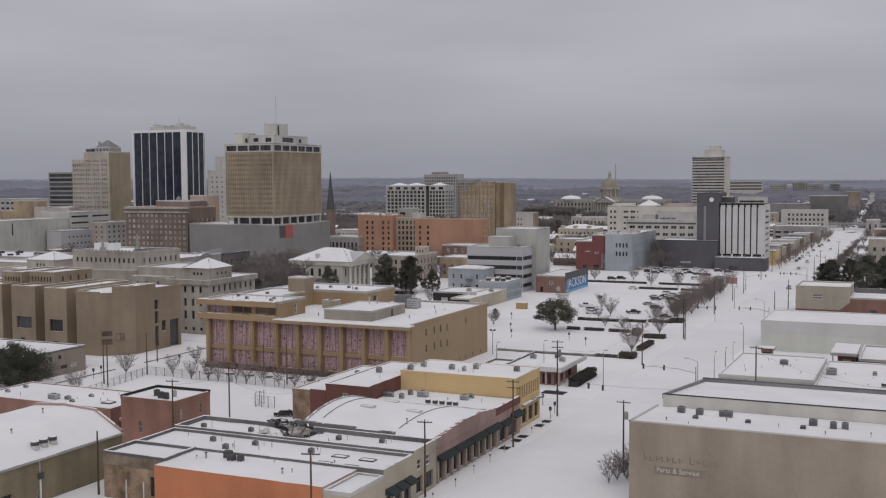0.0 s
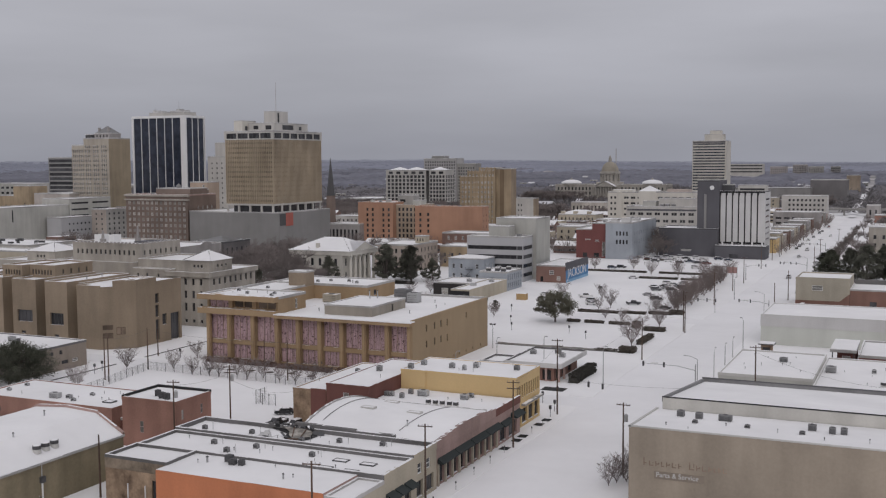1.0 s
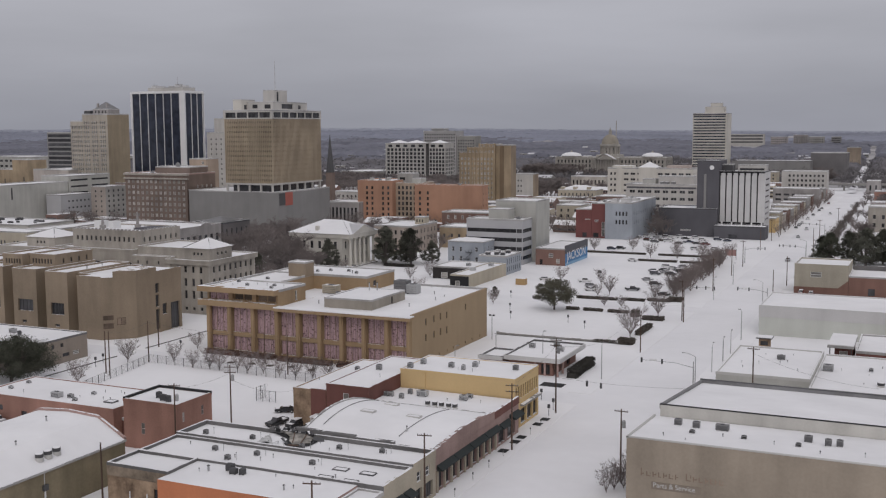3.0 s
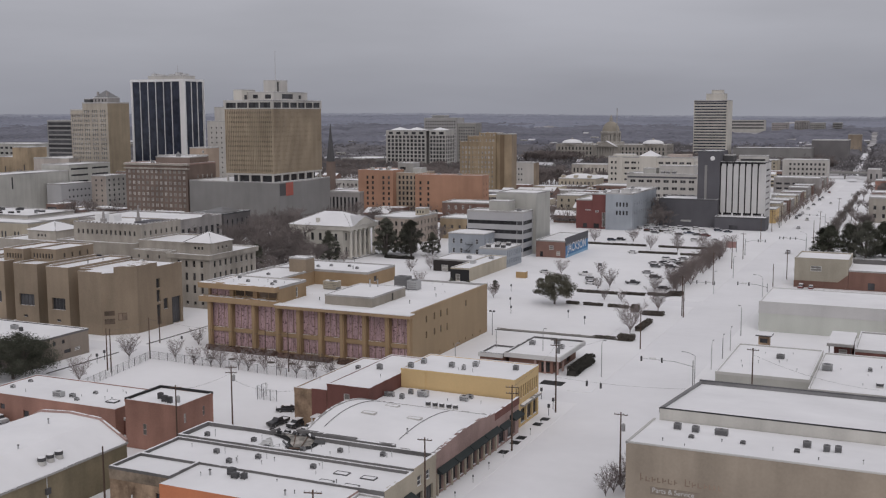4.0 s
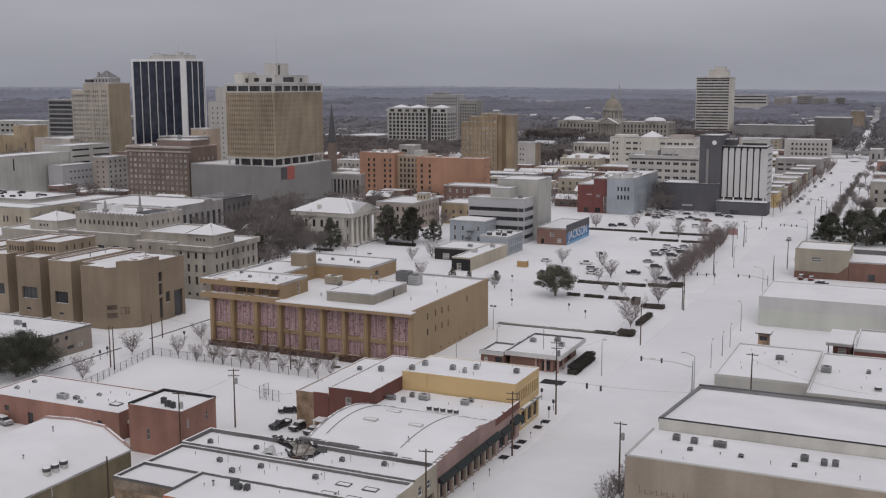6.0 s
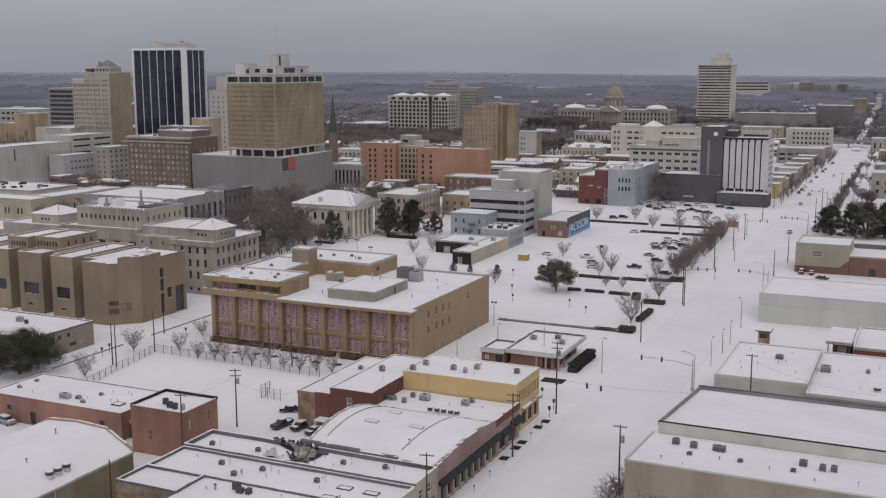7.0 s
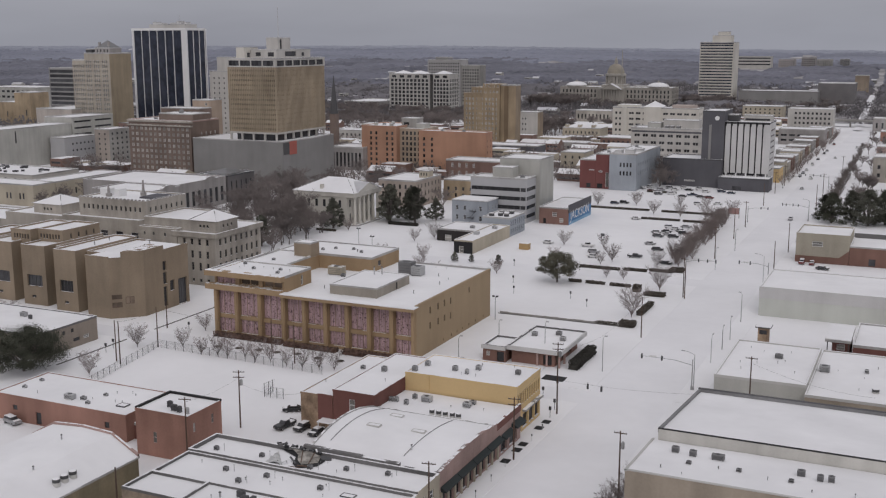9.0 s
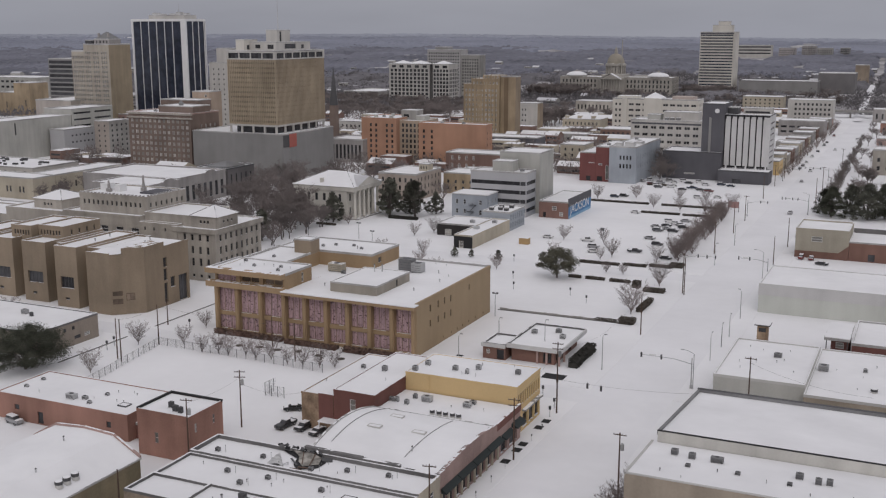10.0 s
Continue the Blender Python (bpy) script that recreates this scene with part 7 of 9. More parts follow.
for i, (x, y) in enumerate(((-37, 610), (-33, 640), (-40, 676), (-44, 700), (-37, 740), (-45, 775), (-46, 860), (-42, 900), (-48, 940), (-50, 990), (-36, 820), (-30, 700))):
    plant(dense_trees[i % 3], x, y, "bare tree along the far side of the street", "bare trees along the street", i * 2.3, 0.62 + 0.04 * (i % 4))
for i, (x, y, s) in enumerate(((-198.3, 226.1, 0.85), (-192.6, 201.1, 0.8), (-191.7, 248.2, 0.62), (-82.3, 354.8, 1.1), (-81.6, 315.3, 1.25), (-87.3, 402.1, 1.15), (-92.5, 393.3, 0.8), (-110.2, 394.3, 0.9), (-98.1, 366.3, 0.55), (-104.6, 367.3, 0.5), (-138, 419.4, 0.8), (-142.8, 356.2, 0.7), (-256.7, 236.2, 0.7), (-157.5, 533.3, 0.9), (-139.3, 541.4, 0.9), (-123.6, 514.5, 0.9), (-110, 512, 0.9), (-98, 512, 0.9), (-88, 530, 0.9), (-190, 330, 0.7), (-172, 352, 0.7), (-160, 340, 0.75), (-104, 545, 0.8), (-118, 548, 0.7), (-196, 366, 0.7), (-178.9, 369, 0.75), (-194.2, 411.7, 0.85), (-250, 398, 1.2), (-263, 391, 1.2), (-238, 414, 0.7), (-199, 402, 0.7))):
    plant(mid_trees[i % 4], x, y, "small bare tree with snow-dusted twigs", "bare street trees", i * 1.9, s)
for i, (x, y) in enumerate(((-177.5, 227.6), (-173.2, 229.0), (-169.4, 228.4), (-164.8, 229.8), (-160.4, 228.2), (-156.5, 229.6), (-150.4, 228.0), (-146.0, 228.6), (-141.3, 229.3), (-137.4, 230.4), (-187, 231.5), (-121, 420), (-113, 387.8), (-132, 388.6))):
    plant(small_trees[i % 4], x, y, "young bare tree in the snow", "young trees by the fence", i * 2.7, 0.98 + 0.12 * (i % 3))


rnd_t = random.Random(77)
for i in range(30):
    x, y = rnd_t.uniform(-276, -236), rnd_t.uniform(352, 421)
    if x + 0.45 * (y - 352) < -222 and not any(a - 2 < x < b + 2 and c - 2 < y < d + 2 for a, b, c, d in FOOT):
        plant(dense_trees[i % 3], x, y, "tall bare winter tree among the public buildings", "bare trees round the city hall", i * 1.1, rnd_t.uniform(0.55, 0.9))
for i, (x, y) in enumerate(((-414, 424), (-411, 434), (-408, 416), (-404, 408), (-412, 444), (-398, 404), (-409, 402))):
    plant(dense_trees[i % 3], x, y, "dark bare tree beside the public buildings", "bare trees round the city hall", i * 1.9, 0.75)
for i in range(40):
    x, y = rnd_t.uniform(-334, -274), rnd_t.uniform(378, 500)
    if y > 420 - (x + 274) * 0.2 - 40 and not any(a - 2 < x < b + 2 and c - 2 < y < d + 2 for a, b, c, d in FOOT) and not (-276 < x < -236 and 418 < y < 456):
        plant(dense_trees[i % 3], x, y, "tall bare winter tree among the public buildings", "bare trees round the city hall", i * 1.7, rnd_t.uniform(0.7, 1.0))
TOWN = ((-300, -190, 1120, 1330, 40), (-482, -425, 1300, 1384, 90, 1.5), (-425, -310, 1290, 1378, 60, 0.95), (-520, -350, 960, 1130, 50), (-480, -380, 690, 900, 20), (-610, -440, 915, 1150, 330), (-690, -600, 1080, 1190, 70), (-342, -312, 900, 975, 40, 1.45), (-330, -240, 990, 1060, 14), (-42, 6, 560, 1200, 90, 0.9), (-240, -100, 1240, 1480, 60), (-420, -330, 600, 690, 10), (-312, -250, 1400, 1488, 60, 1.2))
plain_trees = [twig_tree(13, 0.75, 191 + s, 3, 1.0, 0.085, m=DARK_TWIG, kids=(6, 8)) for s in range(3)]
verts, faces = [], []
for x0, x1, y0, y1, count, *tall in TOWN:
    for i in range(count):
        x, y = rnd_t.uniform(x0, x1), rnd_t.uniform(y0, y1)
        if any(a - 3 < x < b + 3 and c - 3 < y < d + 3 for a, b, c, d in FOOT):
            continue
        place = pose(x, y, 0, 0, 0, rnd_t.uniform(0, 360)) @ Matrix.Scale(rnd_t.uniform(0.6, 0.95) * (tall[0] if tall else 1.0), 4)
        for me in plain_trees[i % 3]:
            n = len(verts)
            verts += [place @ v.co for v in me.vertices]
            faces += [[n + k for k in p.vertices] for p in me.polygons]
me = bpy.data.meshes.new("town_tree_rows")
me.from_pydata(verts, [], faces)
me.materials.append(DARK_TWIG)
tagged(new("town_tree_rows", me), "bare grey winter trees in rows between the town blocks", "trees", kind="stuff")


# ---- hedges and shrubs ----
def hedge(x0, x1, y0, y1, h, label="low clipped brown-green hedge dusted with snow", seed=1, m=None):
    rnd = random.Random(seed + int(x0 * 7 + y0 * 13))
    bm = bmesh.new()
    L, W = x1 - x0, y1 - y0
    box(bm, 0.2, L - 0.2, 0.2, W - 0.2, 0, h * 0.55)
    for _ in range(int(60 + 26 * (L * W + (L + W) * h))):
        x, y, z = rnd.uniform(0, L), rnd.uniform(0, W), rnd.uniform(0.05, h)
        if rnd.random() < 0.6:
            if rnd.random() < 0.5:
                z = h * rnd.uniform(0.8, 1.05)
            elif L > W:
                y = rnd.choice((0, W)) + rnd.uniform(-0.1, 0.1)
            else:
                x = rnd.choice((0, L)) + rnd.uniform(-0.1, 0.1)
        p = Vector((x, y, z))
        u = Vector((rnd.gauss(0, 1), rnd.gauss(0, 1), rnd.gauss(0, 1))).normalized() * rnd.uniform(0.15, 0.32)
        w = u.orthogonal().normalized() * rnd.uniform(0.1, 0.24)
        bm.faces.new([bm.verts.new(q) for q in (p - u, p + w, p + u, p - w)])
    solo("hedge", bm, m or HEDGE, (x0, y0, 0), label, "hedge", "clipped hedges")


for a in ((-119.0, -103.4, 380.2, 381.8), (-102.4, -93.6, 381.6, 383.2), (-93.2, -84.6, 383.6, 385.4), (-115, -110.3, 355.0, 356.4), (-108.8, -101.7, 355.0, 356.4), (-99.9, -92.4, 354.6, 356.2), (-126, -107.4, 499.4, 500.8), (-106, -91.2, 498.8, 500.2), (-159.4, -128.4, 524.4, 525.8), (-122, -92, 524, 525.4), (-146.5, -129.9, 592, 593.4)):
    hedge(*a, 0.9)
for a, h in (((-86, -81, 385, 389), 1.4), ((-80.8, -79.0, 318, 333.4), 1.3), ((-82.2, -77.4, 302.6, 306.2), 1.6), ((-85.4, -78.4, 344.8, 347.6), 1.2), ((-90.2, -87.8, 348.6, 351.6), 2.2), ((-89.6, -83, 303.6, 305.2), 0.6)):
    hedge(*a, h, "ragged brown hedge along the pavement")
hedge(-82.4, -80.0, 256, 273, 2.3, "dark ragged hedge beside the pavilion", m=DARK_HEDGE)
rnd_v = random.Random(9)
for i in range(46):
    y = 397 + i * 2.6 + rnd_v.uniform(-1, 1)
    plant(scrub[i % 3], -84.5 - 0.04 * (y - 398) + rnd_v.uniform(-2.6, 2.2), y, "dense bare brown scrub in the verge", "scrub along the verge", i * 2.2, rnd_v.uniform(0.9, 1.25), "shrub")
thicket = [vase_tree(6.8, 6.0, 181 + k, 10, 12, 8, 0.017, 0.06, m=BARK) for k in range(3)]
for i in range(84):
    y = 585 + i * 4.2 + rnd_v.uniform(-2, 2)
    plant(thicket[i % 3], -48.2 - 0.017 * (y - 600) + rnd_v.uniform(-1.2, 2.2), y, "dense bare brown thicket beside the far pavement", "thicket along the far pavement", i * 1.3, rnd_v.uniform(0.7, 1.1) * (0.92 - (y - 585) / 620), "shrub")
for i in range(26):
    y = 655 + i * 14.4 + rnd_v.uniform(-3, 3)
    plant(scrub[i % 3], -80.5 + rnd_v.uniform(-1.5, 1.5), y, "small bare street tree before the far houses", "bare street trees", i * 0.9, rnd_v.uniform(0.7, 1.1))
hedge(-186, -163, 244.2, 246.0, 1.3, "red-brown winter shrubs at the foot of the office", m=RUST_HEDGE)
hedge(-162, -145, 243.6, 245.8, 1.0, "red-brown winter shrubs at the foot of the office", m=RUST_HEDGE)
hedge(-143, -126, 243.4, 245.6, 1.3, "red-brown winter shrubs at the foot of the office", m=RUST_HEDGE)
hedge(-221.0, -219.4, 297, 321, 1.6, "dark hedge at the foot of the courthouse")
for i, (x, y) in enumerate(((-47.6, 186), (-47.2, 189), (-48.2, 181.6), (-48.6, 178.4), (-49.4, 176.2), (-47.2, 179.6))):
    plant(small_trees[i % 4], x, y, "bare shrub beside the warehouse wall", "shrubs by the warehouse", i * 2.0, 0.95)
for i, (x, y) in enumerate(((-178, 236), (-172, 237), (-166, 238), (-160, 238), (-154, 239), (-147, 238), (-140, 238), (-134, 239))):
    bm = bmesh.new()
    cyl(bm, (0, 0, -0.02), (0, 0, 0.12), 1.1, 1.0, 12)
    solo("planting_bed", bm, HEDGE, (x, y, 0), "round dark planting bed clear of snow", "planting bed", "beds before the office")
for x, y in ((-74.6, 198.2), (-74.6, 201.8), (-74.8, 212.3), (-74.6, 216.6), (-74.6, 191.6), (-112.3, 253.6)):
    bm = bmesh.new()
    box(bm, -0.9, 0.9, -1.1, 1.1, 0, 0.05)
    bmesh.ops.bevel(bm, geom=list(bm.edges), offset=0.02, segments=1, affect="EDGES")
    solo("tree_pit", bm, BLACK, (x, y, 0.12 if x > -76 else 0.0), "dark bare tree pit in the snowy pavement", "tree pit", "tree pits on the pavement")


bm = bmesh.new()
box(bm, -2.9, 2.9, -2.0, 2.0, 0, 0.05)
bmesh.ops.bevel(bm, geom=list(bm.edges), offset=0.02, segments=1, affect="EDGES")
solo("entrance_mat", bm, BLACK, (-83.4, 247.6, 0.0), "dark wet mat of bare ground before the pavilion door", "mat")

# ---- bare kerbs showing through the snow ----
KERB = mat("wet_kerb_stone", (0.16, 0.155, 0.15), var=0.4, fine=1.5)
for x0, x1, y0, y1 in ((-206.6, -206.2, 204, 231), (-206.5, -206.1, 243, 274), (-121, -81.5, 303.0, 303.3)):
    bm = bmesh.new()
    box(bm, 0, x1 - x0, 0, y1 - y0, -0.02, 0.16)
    bmesh.ops.bevel(bm, geom=list(bm.edges), offset=0.03, segments=1, affect="EDGES")
    solo("kerb", bm, KERB, (x0, y0, 0), "dark wet kerb stones clear of snow", "kerb", "bare kerbs")


# ---- cars ----
def paint():
    m = mat("car_paint", (0.3, 0.3, 0.3), rough=0.3, var=0.05, bump=0, spec=0.5)
    n, l = m.node_tree.nodes, m.node_tree.links
    info, ramp = n.new("ShaderNodeObjectInfo"), n.new("ShaderNodeValToRGB")
    ramp.color_ramp.interpolation = "CONSTANT"
    shades = ((0.0, (0.03, 0.031, 0.035)), (0.2, (0.09, 0.092, 0.10)), (0.3, (0.32, 0.32, 0.33)), (0.5, (0.66, 0.66, 0.66)), (0.88, (0.035, 0.045, 0.07)), (0.93, (0.15, 0.02, 0.02)))
    while len(ramp.color_ramp.elements) < len(shades):
        ramp.color_ramp.elements.new(0.5)
    for e, (p, c) in zip(ramp.color_ramp.elements, shades):
        e.position, e.color = p, (*c, 1)
    l.new(info.outputs["Random"], ramp.inputs["Fac"])
    l.new(ramp.outputs[0], n["Principled BSDF"].inputs["Base Color"])
    return m


PAINT = paint()
DARK_PAINT = mat("black_car_paint", (0.022, 0.023, 0.026), rough=0.3, var=0.1, bump=0, spec=0.5)


def profile(bm, pts, w, taper=0.0, mi=0):
    """Side outline (y, z) drawn out to the width w."""
    a = [bm.verts.new((-w / 2 + taper * (z > 1.0), y, z)) for y, z in pts]
    b = [bm.verts.new((w / 2 - taper * (z > 1.0), y, z)) for y, z in pts]
    bm.faces.new(a)
    bm.faces.new(b[::-1])
    for i in range(len(pts)):
        j = (i + 1) % len(pts)
        bm.faces.new((a[j], a[i], b[i], b[j]))
    bmesh.ops.recalc_face_normals(bm, faces=bm.faces)


CARS = {}


def car(kind, x, y, turn, label, group="cars in the parking lot"):
    key = kind
    if key in CARS:
        return copy_thing(CARS[key], pose(x, y, 0, 0, 0, turn))
    kind, body = kind.rstrip("!"), DARK_PAINT if "!" in kind else PAINT
    t = thing("car" if kind != "pickup" else "pickup_truck", (0, 0, 0), label, "car" if kind != "pickup" else "truck", group)
    L = {"sedan": 4.7, "suv": 4.8, "pickup": 5.7}[kind]
    f = L / 2
    bm = bmesh.new()
    if kind == "sedan":
        profile(bm, [(-f, 0.35), (-f, 0.8), (-f + 0.2, 0.95), (-1.2, 1.0), (1.3, 1.02), (f - 0.1, 0.98), (f, 0.6), (f, 0.35)], 1.82)
        cab = [(-1.25, 1.0), (-0.45, 1.43), (0.85, 1.45), (1.75, 1.02)]
    elif kind == "suv":
        profile(bm, [(-f, 0.4), (-f, 0.95), (-f + 0.2, 1.08), (-1.1, 1.15), (f - 0.1, 1.15), (f, 0.7), (f, 0.4)], 1.92)
        cab = [(-1.15, 1.12), (-0.45, 1.72), (1.9, 1.72), (f - 0.08, 1.13)]
    else:
        profile(bm, [(-f, 0.45), (-f, 1.0), (-f + 0.2, 1.12), (-1.1, 1.2), (0.9, 1.2), (0.95, 0.95), (f - 0.12, 0.95), (f - 0.1, 1.2), (f, 1.2), (f, 0.45)], 1.98)
        cab = [(-1.2, 1.17), (-0.5, 1.85), (0.75, 1.85), (0.95, 1.17)]
    bmesh.ops.bevel(bm, geom=list(bm.edges), offset=0.07, segments=2, affect="EDGES")
    part("body", bm, body, t, local=True)
    bm = bmesh.new()
    profile(bm, cab, 1.72, 0.16)
    part("cabin_glass", bm, GLASS, t, "dark car windows", local=True)
    bm = bmesh.new()
    top = max(z for _, z in cab)
    ys = [y for y, z in cab if z > top - 0.1]
    box(bm, -0.74, 0.74, min(ys) - 0.12, max(ys) + 0.12, top - 0.05, top + 0.1)
    bmesh.ops.bevel(bm, geom=list(bm.edges), offset=0.04, segments=2, affect="EDGES")
    part("roof_snow", bm, SNOW, t, "snow lying on the car roof", local=True)
    if kind != "pickup":
        bm = bmesh.new()
        box(bm, -0.8, 0.8, -f + 0.18, -1.25, 0.98 if kind == "sedan" else 1.1, 1.06 if kind == "sedan" else 1.19)
        bmesh.ops.bevel(bm, geom=list(bm.edges), offset=0.03, segments=1, affect="EDGES")
        part("bonnet_snow", bm, SNOW, t, local=True)
    if kind != "suv":
        bm = bmesh.new()
        box(bm, -0.76, 0.76, 1.85 if kind == "sedan" else 1.05, f - 0.2, 0.9, 1.1)
        bmesh.ops.bevel(bm, geom=list(bm.edges), offset=0.03, segments=1, affect="EDGES")
        part("rear_snow", bm, SNOW, t, "snow lying on the boot or load bed", local=True)
    wheel = bmesh.new()
    cyl(wheel, (-0.11, 0, 0), (0.11, 0, 0), 0.34, 0.34, 14)
    wheel = as_mesh("wheel", wheel, RUBBER)
    rim = bmesh.new()
    cyl(rim, (-0.125, 0, 0), (0.125, 0, 0), 0.2, 0.2, 10)
    rim = as_mesh("rim", rim, METAL)
    for sx in (-1, 1):
        for sy in (-1, 1):
            w = new("wheel", wheel)
            w.parent, w.location = t, (sx * 0.85, sy * (f - 0.95), 0.34)
            r = new("rim", rim)
            r.parent = w
    for sx in (-0.65, 0.65):
        bm = bmesh.new()
        box(bm, sx - 0.18, sx + 0.18, -f - 0.015, -f + 0.04, 0.62, 0.8)
        part("headlight", bm, GLASS_PALE, t, local=True)
        bm = bmesh.new()
        box(bm, sx - 0.16, sx + 0.16, f - 0.04, f + 0.015, 0.68, 0.86)
        part("tail_light", bm, RED_SIGN, t, local=True)
    t.matrix_basis = pose(x, y, 0, 0, 0, turn)
    CARS[key] = t
    return t


LC = "parked car under a cap of fresh snow"
for k, x, y, r in (("pickup!", -126.0, 189.6, -8), ("suv!", -121.6, 190.0, -8), ("sedan!", -117.4, 189.0, -6), ("sedan!", -130.2, 199.4, -60),
                   ("suv", -182.7, 166.4, 78), ("pickup", -128.2, 421, 85), ("suv", -122, 409, 88), ("pickup", -104.6, 407, 92), ("sedan", -105.8, 436, 80), ("suv", -99.9, 424.5, 95), ("sedan", -119.5, 400, 85),
                   ("suv", -107, 455, 88), ("suv", -100.6, 456, 92), ("sedan", -104, 461, 90), ("suv", -98.3, 466, 95), ("sedan", -106.3, 468, 90), ("sedan", -101, 472, 90), ("suv", -107.5, 479, 88), ("sedan", -101, 483, 92), ("sedan", -104, 475, 90), ("sedan", -110, 464, 90),
                   ("sedan", -145.6, 421, 85), ("suv", -150.6, 541, 100), ("suv", -146.6, 545, 80), ("sedan", -147.2, 575, 88), ("suv", -131.8, 588, 90), ("pickup", -120.2, 588, 88), ("sedan", -114.7, 583, 95), ("suv", -109.3, 580, 85), ("sedan", -128, 497, 85), ("suv", -110.2, 555, 88), ("sedan", -101, 560, 90), ("suv", -138, 584, 90), ("sedan", -124, 581, 92),
                   ("sedan", -90.5, 399, 80), ("suv", -60.5, 525, 0), ("suv", -43.5, 421.4, 0), ("sedan", -39.8, 421.2, 2), ("sedan", -35.2, 413, 80), ("suv", -50, 466, 10),
                   ("suv", -149, 610, 60), ("sedan", -152, 604, 40), ("suv", -141, 602, 85), ("sedan", -68.5, 640, 5), ("suv", -69, 690, 0), ("sedan", -66, 820, 3), ("suv", -57, 905, 0), ("sedan", -76.4, 700, 3), ("suv", -76.4, 716, 0), ("sedan", -76.4, 735, 2), ("suv", -76.4, 770, 0), ("sedan", -76.4, 806, 0), ("suv", -76.4, 850, 3), ("sedan", -76.4, 872, 0), ("suv", -76.4, 930, 0),
                   ("suv", -138, 612, 85), ("sedan", -134, 606, 88), ("suv", -130, 613, 92), ("sedan", -126, 607, 85), ("suv", -121, 612, 95), ("sedan", -145, 596, 60), ("suv", -140, 590, 75), ("sedan", -116, 604, 88), ("suv", -108, 608, 92), ("sedan", -102, 604, 90)):
    car(k, x, y, r, LC if "pickup" not in k else "parked pickup truck with snow on its cab")


# ---- poles, lamps and signals ----
def utility_pole(x, y, h, arms=1, transformer=False, turn=0.0):
    t = thing("utility_pole", (x, y, 0), "weathered wooden utility pole with crossarm", "utility pole", "utility poles along the streets")
    t.rotation_euler.z = turn
    bm = bmesh.new()
    cyl(bm, (0, 0, -0.3), (0, 0, h), 0.19, 0.12, 8)
    part("pole", bm, WOOD, t, local=True)
    for i in range(arms):
        z = h - 0.5 - i * 1.2
        bm = bmesh.new()
        box(bm, -1.25, 1.25, -0.08, 0.08, z, z + 0.14)
        arm = part("crossarm", bm, WOOD, t, local=True)
        for sx in (-1.15, -0.5, 0.5, 1.15):
            bm = bmesh.new()
            cyl(bm, (sx, 0, z + 0.14), (sx, 0, z + 0.36), 0.07, 0.05, 6)
            part("insulator", bm, METAL, arm, local=True)
    if transformer:
        bm = bmesh.new()
        cyl(bm, (0.5, 0, h - 3.4), (0.5, 0, h - 2.2), 0.34, 0.34, 12)
        cyl(bm, (0.5, 0, h - 2.2), (0.5, 0, h - 2.0), 0.34, 0.15, 12)
        part("transformer", bm, METAL, t, "grey transformer can", local=True)
    return t


for x, y, h, a, tr, turn in ((-73.4, 193.1, 13.4, 2, False, 0.2), (-74.2, 222.6, 17.0, 2, True, 0.2), (-134.9, 185.5, 13.2, 2, True, 0.4), (-49.1, 184.4, 13.0, 1, True, 0.0), (-73.0, 293.8, 12.0, 0, False, 0), (-72.8, 347.9, 13.5, 1, False, 0), (-71.9, 346.0, 12.5, 0, False, 0), (-75.4, 416.3, 13, 1, False, 0), (-76.3, 463.9, 13, 0, False, 0), (-76.7, 495.9, 12, 1, False, 0), (-80.1, 616.2, 12, 1, False, 0), (-78.9, 565.7, 12, 0, False, 0), (-194.5, 213.4, 11.2, 0, False, 0), (-191.9, 211.9, 11.6, 0, False, 0), (-193.3, 228.8, 11.4, 0, False, 0), (-204, 246, 8.0, 0, False, 0), (-131.4, 162.6, 14.6, 1, True, 0.3), (-126.0, 136.3, 10.8, 0, False, 0), (-72.8, 117.5, 17.2, 1, False, 0.3), (-75.0, 156.5, 13.0, 1, False, 0.2), (-32.6, 228, 17.4, 1, False, 0), (-51.6, 405.3, 11, 0, False, 0), (-51.1, 442.2, 12, 0, False, 0), (-53.5, 569.9, 12, 0, False, 0), (-54.3, 611.2, 13, 1, False, 0), (-79.6, 652, 12, 1, False, 0), (-79.6, 690, 12, 1, False, 0), (-80, 730, 12, 1, False, 0), (-80, 775, 12, 1, False, 0), (-80, 830, 12, 1, False, 0), (-53, 720, 12, 1, False, 0), (-150, 231.2, 10.5, 0, False, 0), (-163, 240, 8.5, 0, False, 0)):
    utility_pole(x, y, h, a, tr, turn)


def street_lamp(x, y, h, arm, turn, label="galvanised street lamp with a curved arm"):
    t = thing("street_lamp", (x, y, 0), label, "street lamp", "street lamps")
    t.rotation_euler.z = turn
    bm = bmesh.new()
    cyl(bm, (0, 0, 0), (0, 0, h - 0.8), 0.13, 0.09, 8)
    part("pole", bm, METAL, t, local=True)
    bm = bmesh.new()
    pts = [(arm * k / 5, 0, h - 0.8 + 0.8 * math.sin(math.pi / 2 * k / 5)) for k in range(6)]
    for a, b in zip(pts, pts[1:]):
        cyl(bm, a, b, 0.06, 0.05, 6, caps=False)
    part("arm", bm, METAL, t, local=True)
    bm = bmesh.new()
    box(bm, arm - 0.1, arm + 0.65, -0.16, 0.16, h - 0.1, h + 0.08)
    part("lamp_head", bm, METAL, t, local=True)


